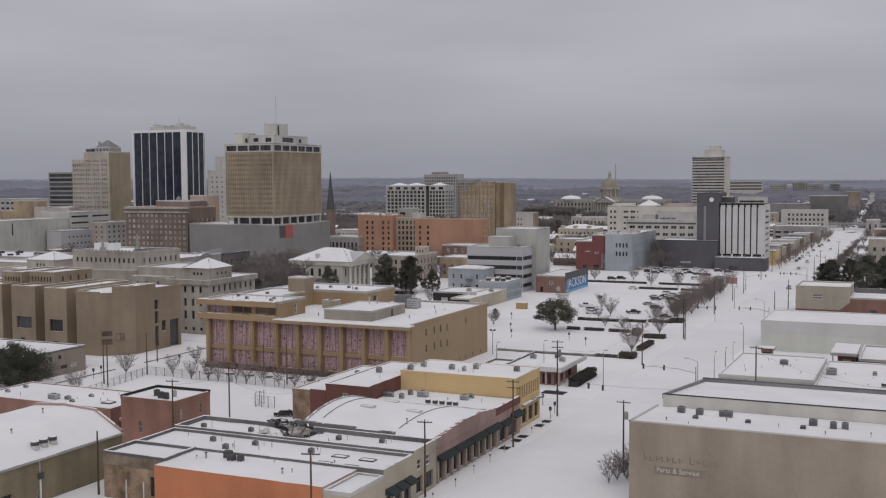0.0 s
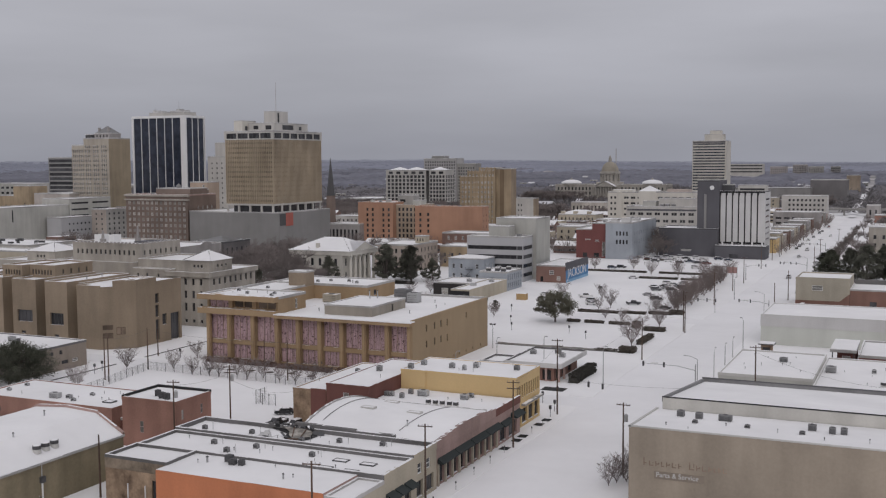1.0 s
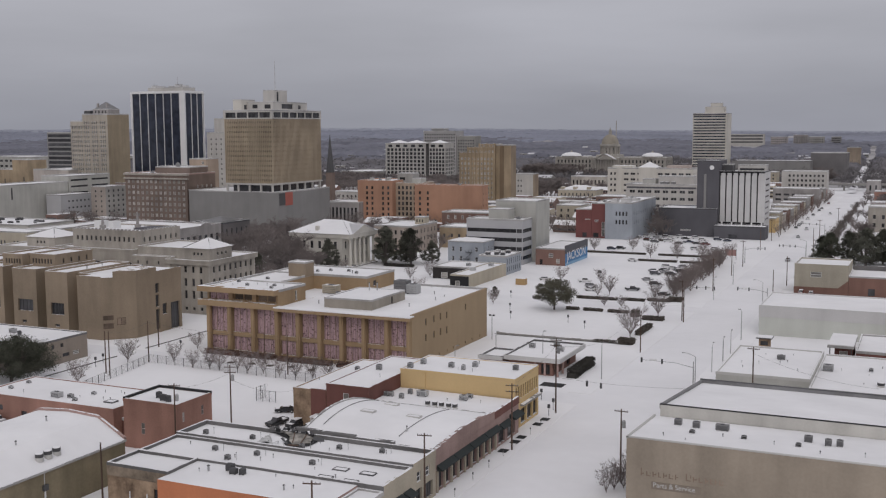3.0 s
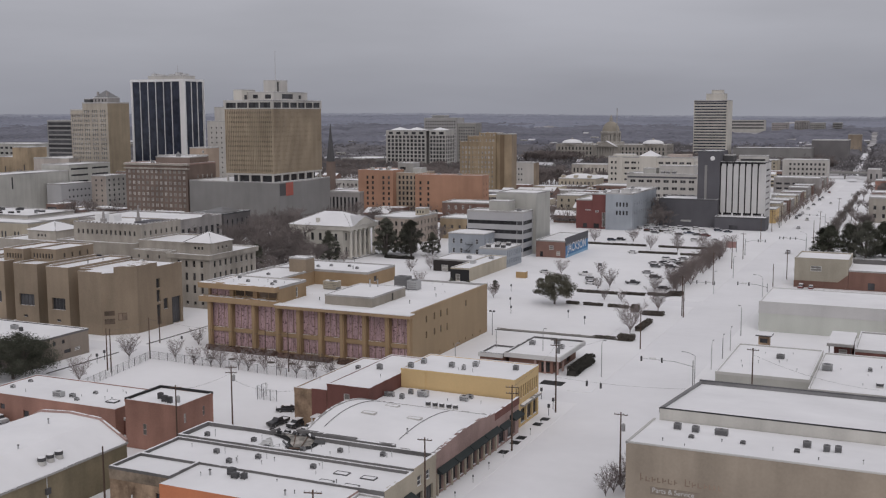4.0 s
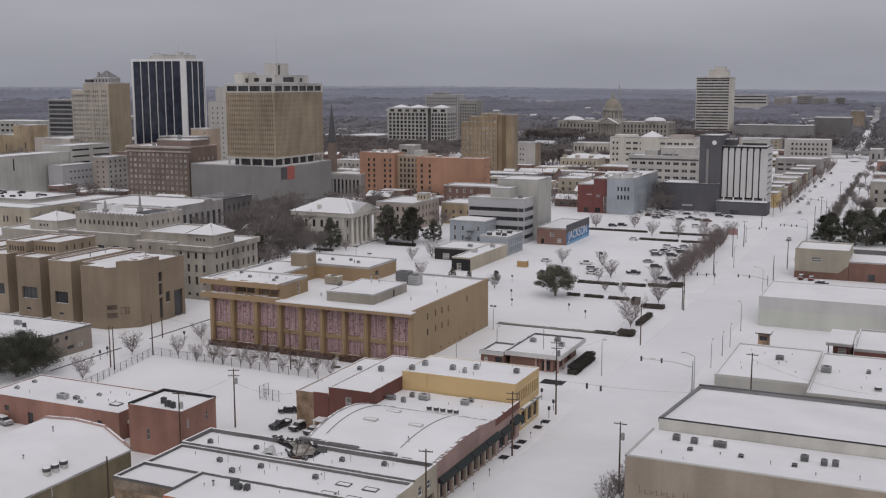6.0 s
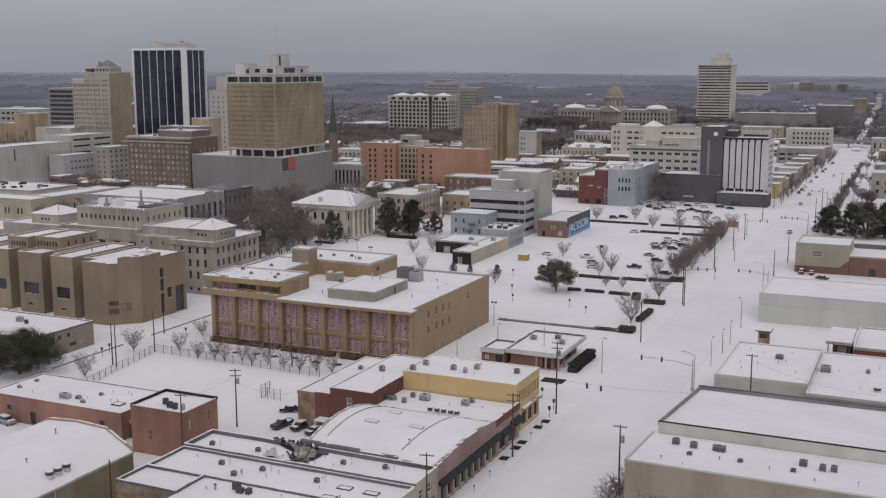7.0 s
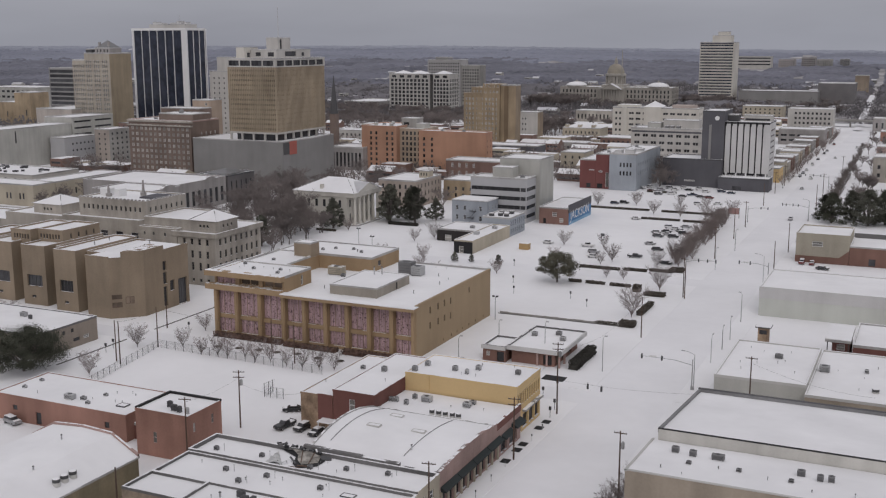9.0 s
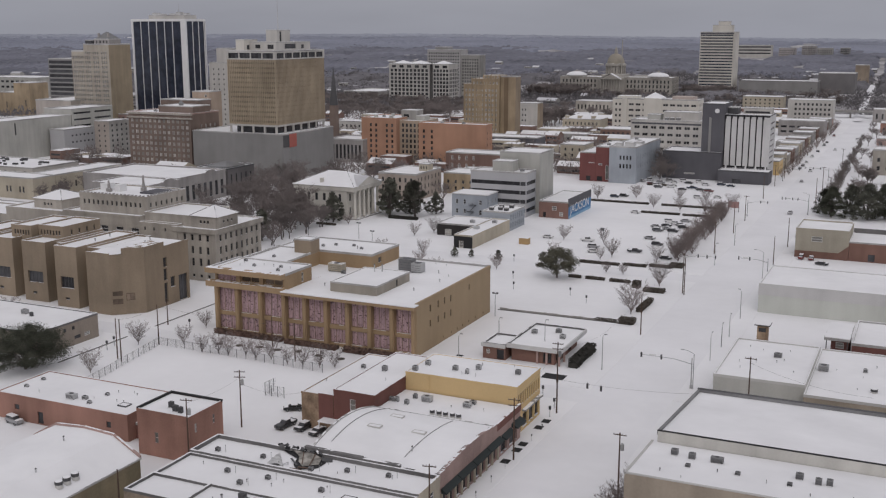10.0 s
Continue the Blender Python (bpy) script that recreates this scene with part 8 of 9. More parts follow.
for x, y, h, a, turn in ((-49.4, 252.4, 9.8, 2.6, math.pi), (-49.9, 323.2, 9.3, 0.4, math.pi), (-51.8, 380, 10.5, 2.6, math.pi), (-73.9, 257.9, 9.6, 0.5, 0), (-50.0, 277.1, 7.5, 1.6, 1.57), (-49.6, 291, 6.6, 1.2, 1.57), (-49.4, 302, 6.6, 1.2, 1.57), (-52.3, 524.7, 10.5, 2.4, math.pi), (-71.4, 396.1, 8.5, 0.4, 0), (-71.2, 437, 9, 0.4, 0), (-111.5, 251.4, 7, 0.5, 0), (-105, 264, 9, 0.3, 0), (-91, 262, 10.5, 0.3, 0)):
    street_lamp(x, y, h, a, turn)


def twin_lamp(x, y, h):
    t = thing("street_lamp", (x, y, 0), "twin-headed park lamp on a thin post", "street lamp", "street lamps")
    bm = bmesh.new()
    cyl(bm, (0, 0, 0), (0, 0, h), 0.1, 0.07, 8)
    part("pole", bm, DARK_METAL, t, local=True)
    for sx in (-0.6, 0.6):
        bm = bmesh.new()
        cyl(bm, (0, 0, h - 0.3), (sx, 0, h - 0.3), 0.04, n=6)
        box(bm, sx - 0.28, sx + 0.28, -0.28, 0.28, h - 0.3, h + 0.15)
        part("lamp_head", bm, DARK_METAL, t, local=True)


for x, y, h in ((-118.8, 295.4, 7.4), (-222, 345, 6.5), (-217, 386, 7), (-203, 372, 7), (-233, 372, 8)):
    twin_lamp(x, y, h)


def head(bm_parent, x, z, turn=0):
    bm = bmesh.new()
    box(bm, x - 0.2, x + 0.2, -0.22, 0.12, z - 0.6, z + 0.6)
    for k in range(3):
        cyl(bm, (x, -0.22, z + 0.37 - k * 0.37), (x, -0.42, z + 0.40 - k * 0.37), 0.15, 0.16, 8)
    return part("signal_head", bm, DARK_METAL, bm_parent, local=True)


def mast_signal(x, y, arm, heads, h=7.2):
    """A signal mast; a negative arm reaches to -x."""
    t = thing("traffic_signal", (x, y, 0), "traffic signal mast with heads over the street", "traffic signal", "traffic signals")
    bm = bmesh.new()
    cyl(bm, (0, 0, 0), (0, 0, h + 0.6), 0.16, 0.12, 8)
    part("pole", bm, METAL, t, local=True)
    bm = bmesh.new()
    cyl(bm, (0, 0, h - 0.9), (arm * 0.35, 0, h - 0.1), 0.1, 0.08, 6, caps=False)
    cyl(bm, (arm * 0.35, 0, h - 0.1), (arm, 0, h), 0.08, 0.05, 6)
    part("arm", bm, METAL, t, local=True)
    for k in heads:
        head(t, arm * k, h - 0.05)
    bm = bmesh.new()
    box(bm, arm * 0.78 - 0.9, arm * 0.78 + 0.9, -0.04, 0.04, h - 0.05, h + 0.4)
    part("street_sign", bm, WHITE_PAINT, t, local=True)
    bm = bmesh.new()
    box(bm, -0.25, 0.25, -0.25, 0.25, 0, 0.9)
    part("cabinet", bm, METAL, t, local=True)


mast_signal(-49.9, 252.6, -12.5, (1.0, 0.6))
mast_signal(-50.1, 379.2, -10, (1.0, 0.62))
mast_signal(-78.2, 376.6, 10.5, (1.0, 0.72, 0.42))
mast_signal(-52.6, 526, -12, (1.0, 0.86, 0.6, 0.4))
mast_signal(-78, 510, 9, (1.0, 0.65))
mast_signal(-55, 650, -13, (1.0, 0.66, 0.35))
mast_signal(-79, 640, 9, (1.0, 0.6))


def cable(points, sag, name="overhead_cable", r=0.018):
    cu = bpy.data.curves.new(name, "CURVE")
    cu.dimensions, cu.bevel_depth, cu.bevel_resolution = "3D", r, 0
    for a, b in zip(points, points[1:]):
        s = cu.splines.new("POLY")
        s.points.add(10)
        for i, p in enumerate(s.points):
            k = i / 10
            q = Vector(a).lerp(Vector(b), k)
            p.co = (q.x, q.y, q.z - sag * 4 * k * (1 - k), 1)
    cu.materials.append(DARK_METAL)
    tagged(new(name, cu), "thin dark overhead cable strung between poles", "cable", "overhead cables")


cable([(-73.4, 193.1, 13.0), (-74.2, 222.6, 15.4), (-73.9, 257.9, 9.6), (-73.0, 293.8, 11.8), (-72.8, 347.9, 13.2), (-75.4, 416.3, 12.8), (-76.3, 463.9, 12.8)], 0.7)
cable([(-74.2, 222.6, 8.2), (-42, 228.5, 7.4)], 0.7)
cable([(-134.9, 185.5, 10.2), (-123.8, 196.5, 6.6)], 1.6)
cable([(-134.9, 185.5, 11.5), (-131.4, 162.6, 13.6)], 0.6)
cable([(-32.6, 228, 16.0), (-8, 238, 8.5)], 1.2)
cable([(-194.5, 213.4, 10.8), (-193.3, 228.8, 11.0), (-150, 231.2, 9.8)], 0.9)
sig = thing("span_signals", (-60, 225, 0), "pair of traffic signals hung on a span cable", "traffic signal", "traffic signals")
for x, z in ((-67.6, 7.0), (-64.4, 6.8)):
    bm = bmesh.new()
    box(bm, x - 0.2, x + 0.2, 224.2, 224.6, z - 0.6, z + 0.6)
    part("signal_head", bm, DARK_METAL, sig)
    bm = bmesh.new()
    cyl(bm, (x, 224.4, z + 0.6), (x, 224.4, z + 0.95), 0.03, n=5)
    part("hanger", bm, DARK_METAL, sig)
for x, y in ((-72.7, 154.6), (-72.7, 163.7), (-73.2, 172.9), (-73.3, 180.8), (-73.4, 188.4), (-73.6, 204.4), (-73.6, 211.0)):
    t = thing("parking_meter", (x, y, 0.1), "grey parking meter on a thin post at the kerb", "parking meter", "meters along the kerb")
    bm = bmesh.new()
    cyl(bm, (0, 0, 0), (0, 0, 1.15), 0.045, 0.045, 6)
    part("post", bm, METAL, t, local=True)
    bm = bmesh.new()
    box(bm, -0.12, 0.12, -0.09, 0.09, 1.12, 1.5)
    bmesh.ops.bevel(bm, geom=list(bm.edges), offset=0.04, segments=2, affect="EDGES")
    part("meter_head", bm, DARK_METAL, t, local=True)
for x, y in ((-75.6, 225.0), (-74.8, 219.6), (-79.5, 238.6), (-81, 232.4), (-202.5, 218.3), (-203.7, 222.5), (-196, 246), (-126, 330), (-106, 330), (-98, 322), (-142, 372), (-132, 345)):
    t = thing("signal_post", (x, y, 0), "short dark post with a small box", "post", "short street posts")
    bm = bmesh.new()
    cyl(bm, (0, 0, 0), (0, 0, 2.6), 0.07, 0.07, 6)
    part("post", bm, DARK_METAL, t, local=True)
    bm = bmesh.new()
    box(bm, -0.25, 0.25, -0.2, 0.2, 1.9, 2.7)
    part("box", bm, DARK_METAL, t, local=True)


# ---- wire fence round the empty lot ----
def fence(points, h=2.2, step=2.9, label="chain-link fence with steel posts round the empty lot"):
    for a, b in zip(points, points[1:]):
        a, b = Vector((*a, 0)), Vector((*b, 0))
        t = thing("wire_fence", a, label, "fence", "fence round the lot")
        n = max(1, round((b - a).length / step))
        post = bmesh.new()
        cyl(post, (0, 0, 0), (0, 0, h + 0.1), 0.07, 0.07, 6)
        post = as_mesh("post", post, DARK_METAL)
        for i in range(n + 1):
            p = new("post", post)
            p.parent, p.location = t, (b - a) * i / n
        bm = bmesh.new()
        cyl(bm, (0, 0, h), (b - a) + Vector((0, 0, h)), 0.035, n=5)
        part("rail", bm, METAL, t, local=True)
        bm = bmesh.new()
        d = (b - a).normalized()
        k = int((b - a).length / 0.32)
        for i in range(k):
            for s in (-1, 1):
                p, q = d * (i * 0.32), d * (i * 0.32 + s * 0.9)
                cyl(bm, (p.x, p.y, 0.05), (q.x, q.y, h), 0.012, n=3, caps=False)
        tagged(part("wire_mesh", bm, METAL, t, "thin diamond wire mesh", local=True), kind="stuff")


fence([(-185.6, 190.3), (-189.2, 209), (-192.8, 228.4)])
fence([(-192.8, 228.4), (-166, 227.4), (-138.5, 226)])
fence([(-142, 205.3), (-136.8, 205.5)], 2.6, 1.8, "freestanding chain-link gate panel in the snow")
fence([(-141.8, 208.6), (-142, 205.3)], 3.2, 1.6, "freestanding chain-link gate panel in the snow")
fence([(-150, 138), (-131, 128)], 1.9, 2.6, "chain-link fence beside the warehouse yard")
lw = bmesh.new()
box(lw, 0, 38, 0, 0.4, 0, 0.55)
bmesh.ops.bevel(lw, geom=list(lw.edges), offset=0.04, segments=1, affect="EDGES")
solo("low_wall", lw, CONCRETE, (-120.6, 303.8, 0), "low grey kerb wall across the open lot", "wall")
bx = thing("wooden_crate", (-150.2, 405.4, 0), "large plywood box standing on the snow", "crate")
block(bx, "body", -152.2, -148.2, 404, 406.8, 0, 2.5, mat("raw_plywood", (0.42, 0.27, 0.11), var=0.2))
block(bx, "snow_cap", -152.2, -148.2, 404, 406.8, 2.5, 2.6, SNOW)
mk = thing("park_marker", (-126.5, 436.4, 0), "dark two-legged park sign with snowy top", "sign")
for x in (-127.1, -126.0):
    block(mk, "leg", x, x + 0.25, 436.3, 436.5, 0, 2.0, DARK_METAL)
block(mk, "board", -127.3, -125.6, 436.25, 436.55, 2.0, 3.2, DARK_METAL)


# ---- rooftop plant ----
def roof_unit(x, y, z, w=1.5, d=1.2, h=1.0, turn=0.0, m=None):
    w, d, h = w * 0.76, d * 0.76, h * 0.8
    t = thing("roof_unit", (x, y, z), "grey metal air-conditioning unit on a snowy roof", "air conditioner", "rooftop units")
    t.rotation_euler.z = turn
    bm = bmesh.new()
    box(bm, -w / 2, w / 2, -d / 2, d / 2, 0.12, h)
    bmesh.ops.bevel(bm, geom=list(bm.edges), offset=0.04, segments=1, affect="EDGES")
    part("casing", bm, m or METAL, t, local=True)
    for sx in (-1, 1):
        bm = bmesh.new()
        box(bm, sx * w * 0.4 - 0.06, sx * w * 0.4 + 0.06, -d / 2, d / 2, -0.05, 0.12)
        part("rail_foot", bm, DARK_METAL, t, local=True)
    bm = bmesh.new()
    cyl(bm, (0, 0, h), (0, 0, h + 0.07), min(w, d) * 0.38, min(w, d) * 0.38, 12)
    part("fan_grille", bm, DARK_METAL, t, local=True)
    bm = bmesh.new()
    for k in range(4):
        box(bm, -w * 0.42, w * 0.42, -d / 2 - 0.02, -d / 2 + 0.01, 0.25 + k * (h - 0.4) / 4, 0.32 + k * (h - 0.4) / 4)
    part("louvre", bm, DARK_METAL, t, local=True)


def roof_vent(x, y, z, h=0.8, r=0.22):
    t = thing("roof_vent", (x, y, z), "short metal vent pipe on a snowy roof", "vent", "rooftop vents")
    bm = bmesh.new()
    cyl(bm, (0, 0, -0.05), (0, 0, h), r * 0.6, r * 0.6, 8)
    part("pipe", bm, METAL, t, local=True)
    bm = bmesh.new()
    cyl(bm, (0, 0, h), (0, 0, h + 0.15), r, r * 0.5, 10)
    part("cap", bm, DARK_METAL, t, local=True)


def roof_drum(x, y, z, r=0.55, h=0.9, m=None):
    t = thing("roof_ventilator", (x, y, z), "round metal ventilator with snow on top", "ventilator", "rooftop ventilators")
    bm = bmesh.new()
    cyl(bm, (0, 0, -0.3), (0, 0, h * 0.4), r * 1.08, r * 0.92, 12)
    part("base", bm, METAL_EDGE, t, "pale metal base", local=True)
    bm = bmesh.new()
    cyl(bm, (0, 0, h * 0.4), (0, 0, h), r, r, 12)
    part("drum", bm, m or DARK_METAL, t, local=True)
    bm = bmesh.new()
    cyl(bm, (0, 0, h), (0, 0, h + 0.12), r * 0.95, r * 0.8, 12)
    part("snow_cap", bm, SNOW, t, local=True)


for x, y in ((-110.3, 158.0), (-92.7, 158.9), (-84.8, 160), (-99.1, 156.8), (-120.2, 157.4)):
    roof_unit(x, y, 7.42, 1.1, 1.0, 0.9, m=ROOF_GREY)
    roof_vent(x + 1.6, y + 0.3, 7.42, 1.2, 0.08)
for x, y in ((-92.8, 150), (-112.8, 150.2), (-107.7, 146.8), (-104.3, 150.6)):
    roof_unit(x, y, 7.22, 1.2, 1.0, 0.95, m=ROOF_GREY)
    roof_vent(x + 1.6, y + 0.3, 7.22, 1.2, 0.08)
for x, y, w, h in ((-103.4, 141.6, 1.7, 1.5), (-102.0, 140.6, 1.6, 1.1), (-100.4, 140.8, 1.1, 1.2)):
    roof_unit(x, y, 7.3, w, 1.3, h, m=DARK_METAL)
roof_vent(-106.6, 140.0, 7.3, 0.9, 0.3)
roof_vent(-90, 137, 7.3)
for x, y in ((-103.5, 197.4), (-102.4, 197.6), (-99.7, 197.0), (-99.6, 201)):
    roof_unit(x, y, 6.95, 1.2, 1.1, 1.2)
roof_unit(-96.4, 200.4, 6.95, 3.0, 1.8, 1.5)
for x in (-91.9, -90.3, -88.8, -87.2, -85.8):
    roof_drum(x, 193.4, 6.95, 0.55, 1.0)
roof_unit(-87, 200.6, 6.95, 2.2, 1.6, 1.3)
roof_unit(-86.6, 202.8, 6.95, 1.8, 1.2, 1.0)
for x, y, z in ((-96.5, 176.6, 9.4), (-87.7, 178.5, 8.82), (-95.6, 184.6, 8.82)):
    skylight(x, y, z, 2.8, 1.4, METAL_EDGE)
roof_vent(-85.3, 170.6, 8.3, 1.0)
for x, y in ((-102.8, 207.6), (-101.8, 212.2), (-94.6, 211.4), (-91.2, 210.2), (-90.0, 214.0), (-80.6, 214.3)):
    roof_unit(x, y, 11.02, 1.5 if x != -91.2 else 0.9, 1.3, 1.3)
roof_unit(-110.6, 207.6, 9.85, 1.5, 1.3, 1.4)
roof_unit(-118.6, 212.0, 8.12, 1.3, 1.1, 1.0)
for x, y in ((-96.1, 268.1), (-87.5, 266.6), (-90.2, 271.3)):
    roof_unit(x, y, 4.55, 2.0, 1.6, 1.3)
for x, y, w in ((-34.4, 177.8, 1.4), (-30.1, 177.8, 2.6), (-25.9, 173.4, 1.0), (-16.3, 176.3, 1.5), (-13.2, 175.2, 1.2), (-11.5, 175.5, 1.2), (-17.4, 172.3, 1.0), (-34.2, 173.3, 1.0)):
    roof_unit(x, y, 13.8 - 1.2 * (y - 165.3) / 18.6, w * 1.1, 1.2, 1.3 if w > 1 else 0.6, m=ROOF_GREY)
roof_unit(-37.6, 178.5, 12.95, 1.6, 1.3, 1.3, m=ROOF_GREY)
roof_unit(-30.7, 259.4, 8.62, 2.4, 1.6, 1.3)
roof_unit(-20, 257.3, 7.32, 3.0, 2.4, 1.8)
roof_unit(-10.9, 260, 7.32, 1.3, 1.1, 1.0)
roof_drum(-8.2, 245.4, 7.32, 0.8, 0.9)
for x, y, w in ((-139.6, 168.0, 1.3), (-137.4, 166.6, 1.5), (-135.8, 166.2, 1.1)):
    roof_unit(x, y, 9.75, w, 1.1, 1.5, m=DARK_METAL)
roof_unit(-170.5, 171.8, 5.92, 3.2, 1.8, 1.4)
roof_unit(-167.4, 172.6, 5.92, 1.6, 1.2, 0.9)
for x, y in ((-185.6, 173.4), (-185.7, 178.7), (-164.6, 170.9), (-164.6, 176.6)):
    roof_unit(x, y, 5.92, 1.2, 1.0, 0.7)
skylight(-156.6, 173, 5.9, 2.4, 2.0)
roof_unit(-233.2, 219.5, 6.72, 2.6, 1.6, 1.6)
roof_unit(-229.4, 218.2, 6.72, 1.2, 1.0, 1.4, m=DARK_METAL)
for y in (130.3, 132.2, 134.2):
    roof_drum(-133.8, y, 8.6, 0.7, 1.0)
roof_vent(-143.8, 142.1, 11.1)
roof_vent(-138.1, 129.5, 10.6)
roof_unit(-143.6, 285, 14.32, 5.6, 4.6, 4.6, m=ROOF_GREY)
roof_unit(-139.4, 284, 14.32, 4.4, 4.0, 3.6, m=METAL)
roof_unit(-162.4, 275, 14.32, 6.4, 3.4, 3.2, m=CREAM)
roof_unit(-159, 273, 14.32, 1.6, 1.2, 1.2)
for x, y in ((-146, 268.6), (-144, 269.6)):
    roof_vent(x, y, 17.0, 2.2, 0.3)
for x, y in ((-156, 257.1), (-163, 289), (-130, 262), (-133, 285), (-148, 290), (-128, 275)):
    roof_vent(x, y, 14.3 if y != 289 else 18.6)
for x, y in ((-184.5, 259.2), (-178.2, 254.4), (-168.5, 252.2), (-180, 267.5), (-161.6, 289), (-166, 292), (-172, 291), (-175, 288), (-170, 256)):
    roof_unit(x, y, 18.62, 1.2, 1.0, 0.8)
for x, y in ((-245, 262), (-228, 266), (-231, 272), (-246, 270)):
    roof_vent(x, y, 19.0 if x > -235 else 19.2, 0.9, 0.3)
for i in range(14):
    roof_unit(-548 + i * 6.2, 444 + (i * 7) % 25, 11.05, 2.0, 1.6, 1.2, m=DARK_METAL)
for x, y, z in ((-336, 635, 29.0), (-290, 628, 26.9), (-275, 628, 26.9), (-173, 606, 20.0), (-160, 626, 20.6), (-165, 638, 20.6), (-176, 471, 20.6), (-178, 416, 5.0), (-169, 419, 5.0), (-440, 530, 36.6)):
    roof_unit(x, y, z, 2.6, 1.8, 1.5)

rnd_r = random.Random(31)
for i in range(22):
    roof_unit(rnd_r.uniform(-540, -456), rnd_r.uniform(442, 471), 11.05, rnd_r.uniform(1.6, 4.5), rnd_r.uniform(1.2, 2.4), rnd_r.uniform(0.8, 1.8), rnd_r.uniform(0, 0.3), m=DARK_METAL if i % 3 else METAL)

# stub pipes standing out of the snow
for x0, x1, y0, y1, z, count in ((-41, -24, 241, 270, 8.6, 9), (-20, 10, 240, 272, 7.3, 8), (-41, 8, 167, 175, 13.5, 6), (-120, -80, 145, 153, 7.2, 7), (-122, -80, 155.5, 161, 7.4, 6), (-103, -79, 194, 204, 6.9, 7), (-102, -80, 207, 219, 11.0, 6), (-186, -154, 170, 182, 5.9, 7), (-161, -125, 275, 298, 14.3, 8), (-186, -165, 248, 260, 18.6, 5), (-110, -83, 135, 142, 7.3, 4), (-122, -106, 194, 219, 8.1, 3)):
    for _ in range(count):
        x = rnd_r.uniform(x0, x1)
        roof_vent(x, rnd_r.uniform(y0, y1), z if x < -114.6 or z != 8.1 else 9.8, rnd_r.uniform(0.3, 0.65), rnd_r.uniform(0.07, 0.14))

# ---- faded board beside the verge ----
board = thing("sign_board", (-86, 520, 0), "faded red sign board on posts beside the verge", "sign")
for x in (-88.6, -83.6):
    block(board, "post", x - 0.1, x + 0.1, 519.9, 520.1, 0, 5.2, DARK_METAL)
block(board, "panel", -88.5, -83.7, 519.85, 519.95, 2.0, 5.0, mat("faded_red_board", (0.40, 0.23, 0.21), var=0.2))
for i, (x, y, k) in enumerate(((-166.1, 370.7, 0.3), (-159.6, 372.1, 0.24), (-148.2, 371.5, 0.3))):
    plant(holly[i], x, y, "small dark evergreen bush in the snow", "small evergreens by the street", i * 1.4, k)
hedge(-229.5, -214.5, 436.0, 438.0, 1.3, "dark hedge before the city hall", m=DARK_HEDGE)
hedge(-252, -242, 409, 410.4, 0.8, "low snowed hedge before the city hall")

# ---- fallen roof in the shop row ----
fr = thing("fallen_roof", (-104, 160, 7.4), "collapsed roof decking, torn membrane and broken parapet under snow", "roof debris")


def scrap(name, pts, m, label="", lift=0.0):
    """A bent sheet laid through the given corners, with a little thickness."""
    bm = bmesh.new()
    top = [bm.verts.new((x, y, z + lift)) for x, y, z in pts]
    low = [bm.verts.new((x, y, z + lift - 0.06)) for x, y, z in pts]
    bm.faces.new(top)
    bm.faces.new(low[::-1])
    for k in range(len(pts)):
        bm.faces.new((top[k - 1], low[k - 1], low[k], top[k]))
    bmesh.ops.recalc_face_normals(bm, faces=bm.faces)
    bmesh.ops.triangulate(bm, faces=bm.faces)
    return part(name, bm, m, fr, label)


# flat black sheet over the snow stands in for the hollow's darkness
scrap("black_void_sheet", ((-109.6, 162.9, 7.62), (-100.0, 162.9, 7.62), (-98.2, 160.6, 7.6), (-98.4, 158.0, 7.58), (-101.4, 155.8, 7.58), (-103.2, 157.4, 7.58), (-104.2, 160.2, 7.6), (-107.4, 161.8, 7.62)), BLACK, "black sheet painted in for the unlit hollow under the fallen roof")
BARED = mat("bared_board", (0.36, 0.335, 0.30), var=0.5, fine=1.5, broad=0.6)
scrap("bared_decking", ((-106.2, 162.2, 8.15), (-102.4, 162.5, 8.05), (-99.6, 161.6, 7.95), (-98.9, 159.2, 7.72), (-101.2, 157.2, 7.7), (-103.0, 158.8, 7.76), (-104.0, 160.6, 7.9)), BARED, "bare tan decking boards")
for k in (1, 3):
    scrap("joist", ((-105.4 + k * 1.3, 162.3, 8.2), (-105.2 + k * 1.3, 162.3, 8.2), (-102.4 + k * 0.8, 157.9, 7.8), (-102.6 + k * 0.8, 157.9, 7.8)), WOOD)
bm = bmesh.new()
n = 10
A, B, C = Vector((-107.9, 155.0, 7.5)), Vector((-108.8, 161.4, 7.5)), Vector((-104.2, 155.6, 7.5))
grid_ = {}
for i in range(n + 1):
    for j in range(n + 1 - i):
        u, w = i / n, j / n
        p = A + (B - A) * u + (C - A) * w
        p.z += 0.75 * math.sin(math.pi * min(u + w, 1.0)) * (0.35 + w) + 0.3 * noise.noise(Vector((i * 0.9, j * 0.5, 5)))
        grid_[i, j] = bm.verts.new(p)
for i in range(n):
    for j in range(n - i):
        bm.faces.new((grid_[i, j], grid_[i + 1, j], grid_[i, j + 1]))
        if j < n - i - 1:
            bm.faces.new((grid_[i + 1, j], grid_[i + 1, j + 1], grid_[i, j + 1]))
bmesh.ops.recalc_face_normals(bm, faces=bm.faces)
part("torn_membrane", bm, mat("pale_roof_membrane", (0.55, 0.55, 0.55), var=0.25, broad=0.8, fine=2.0), fr, "folded pale roof membrane dusted with snow")
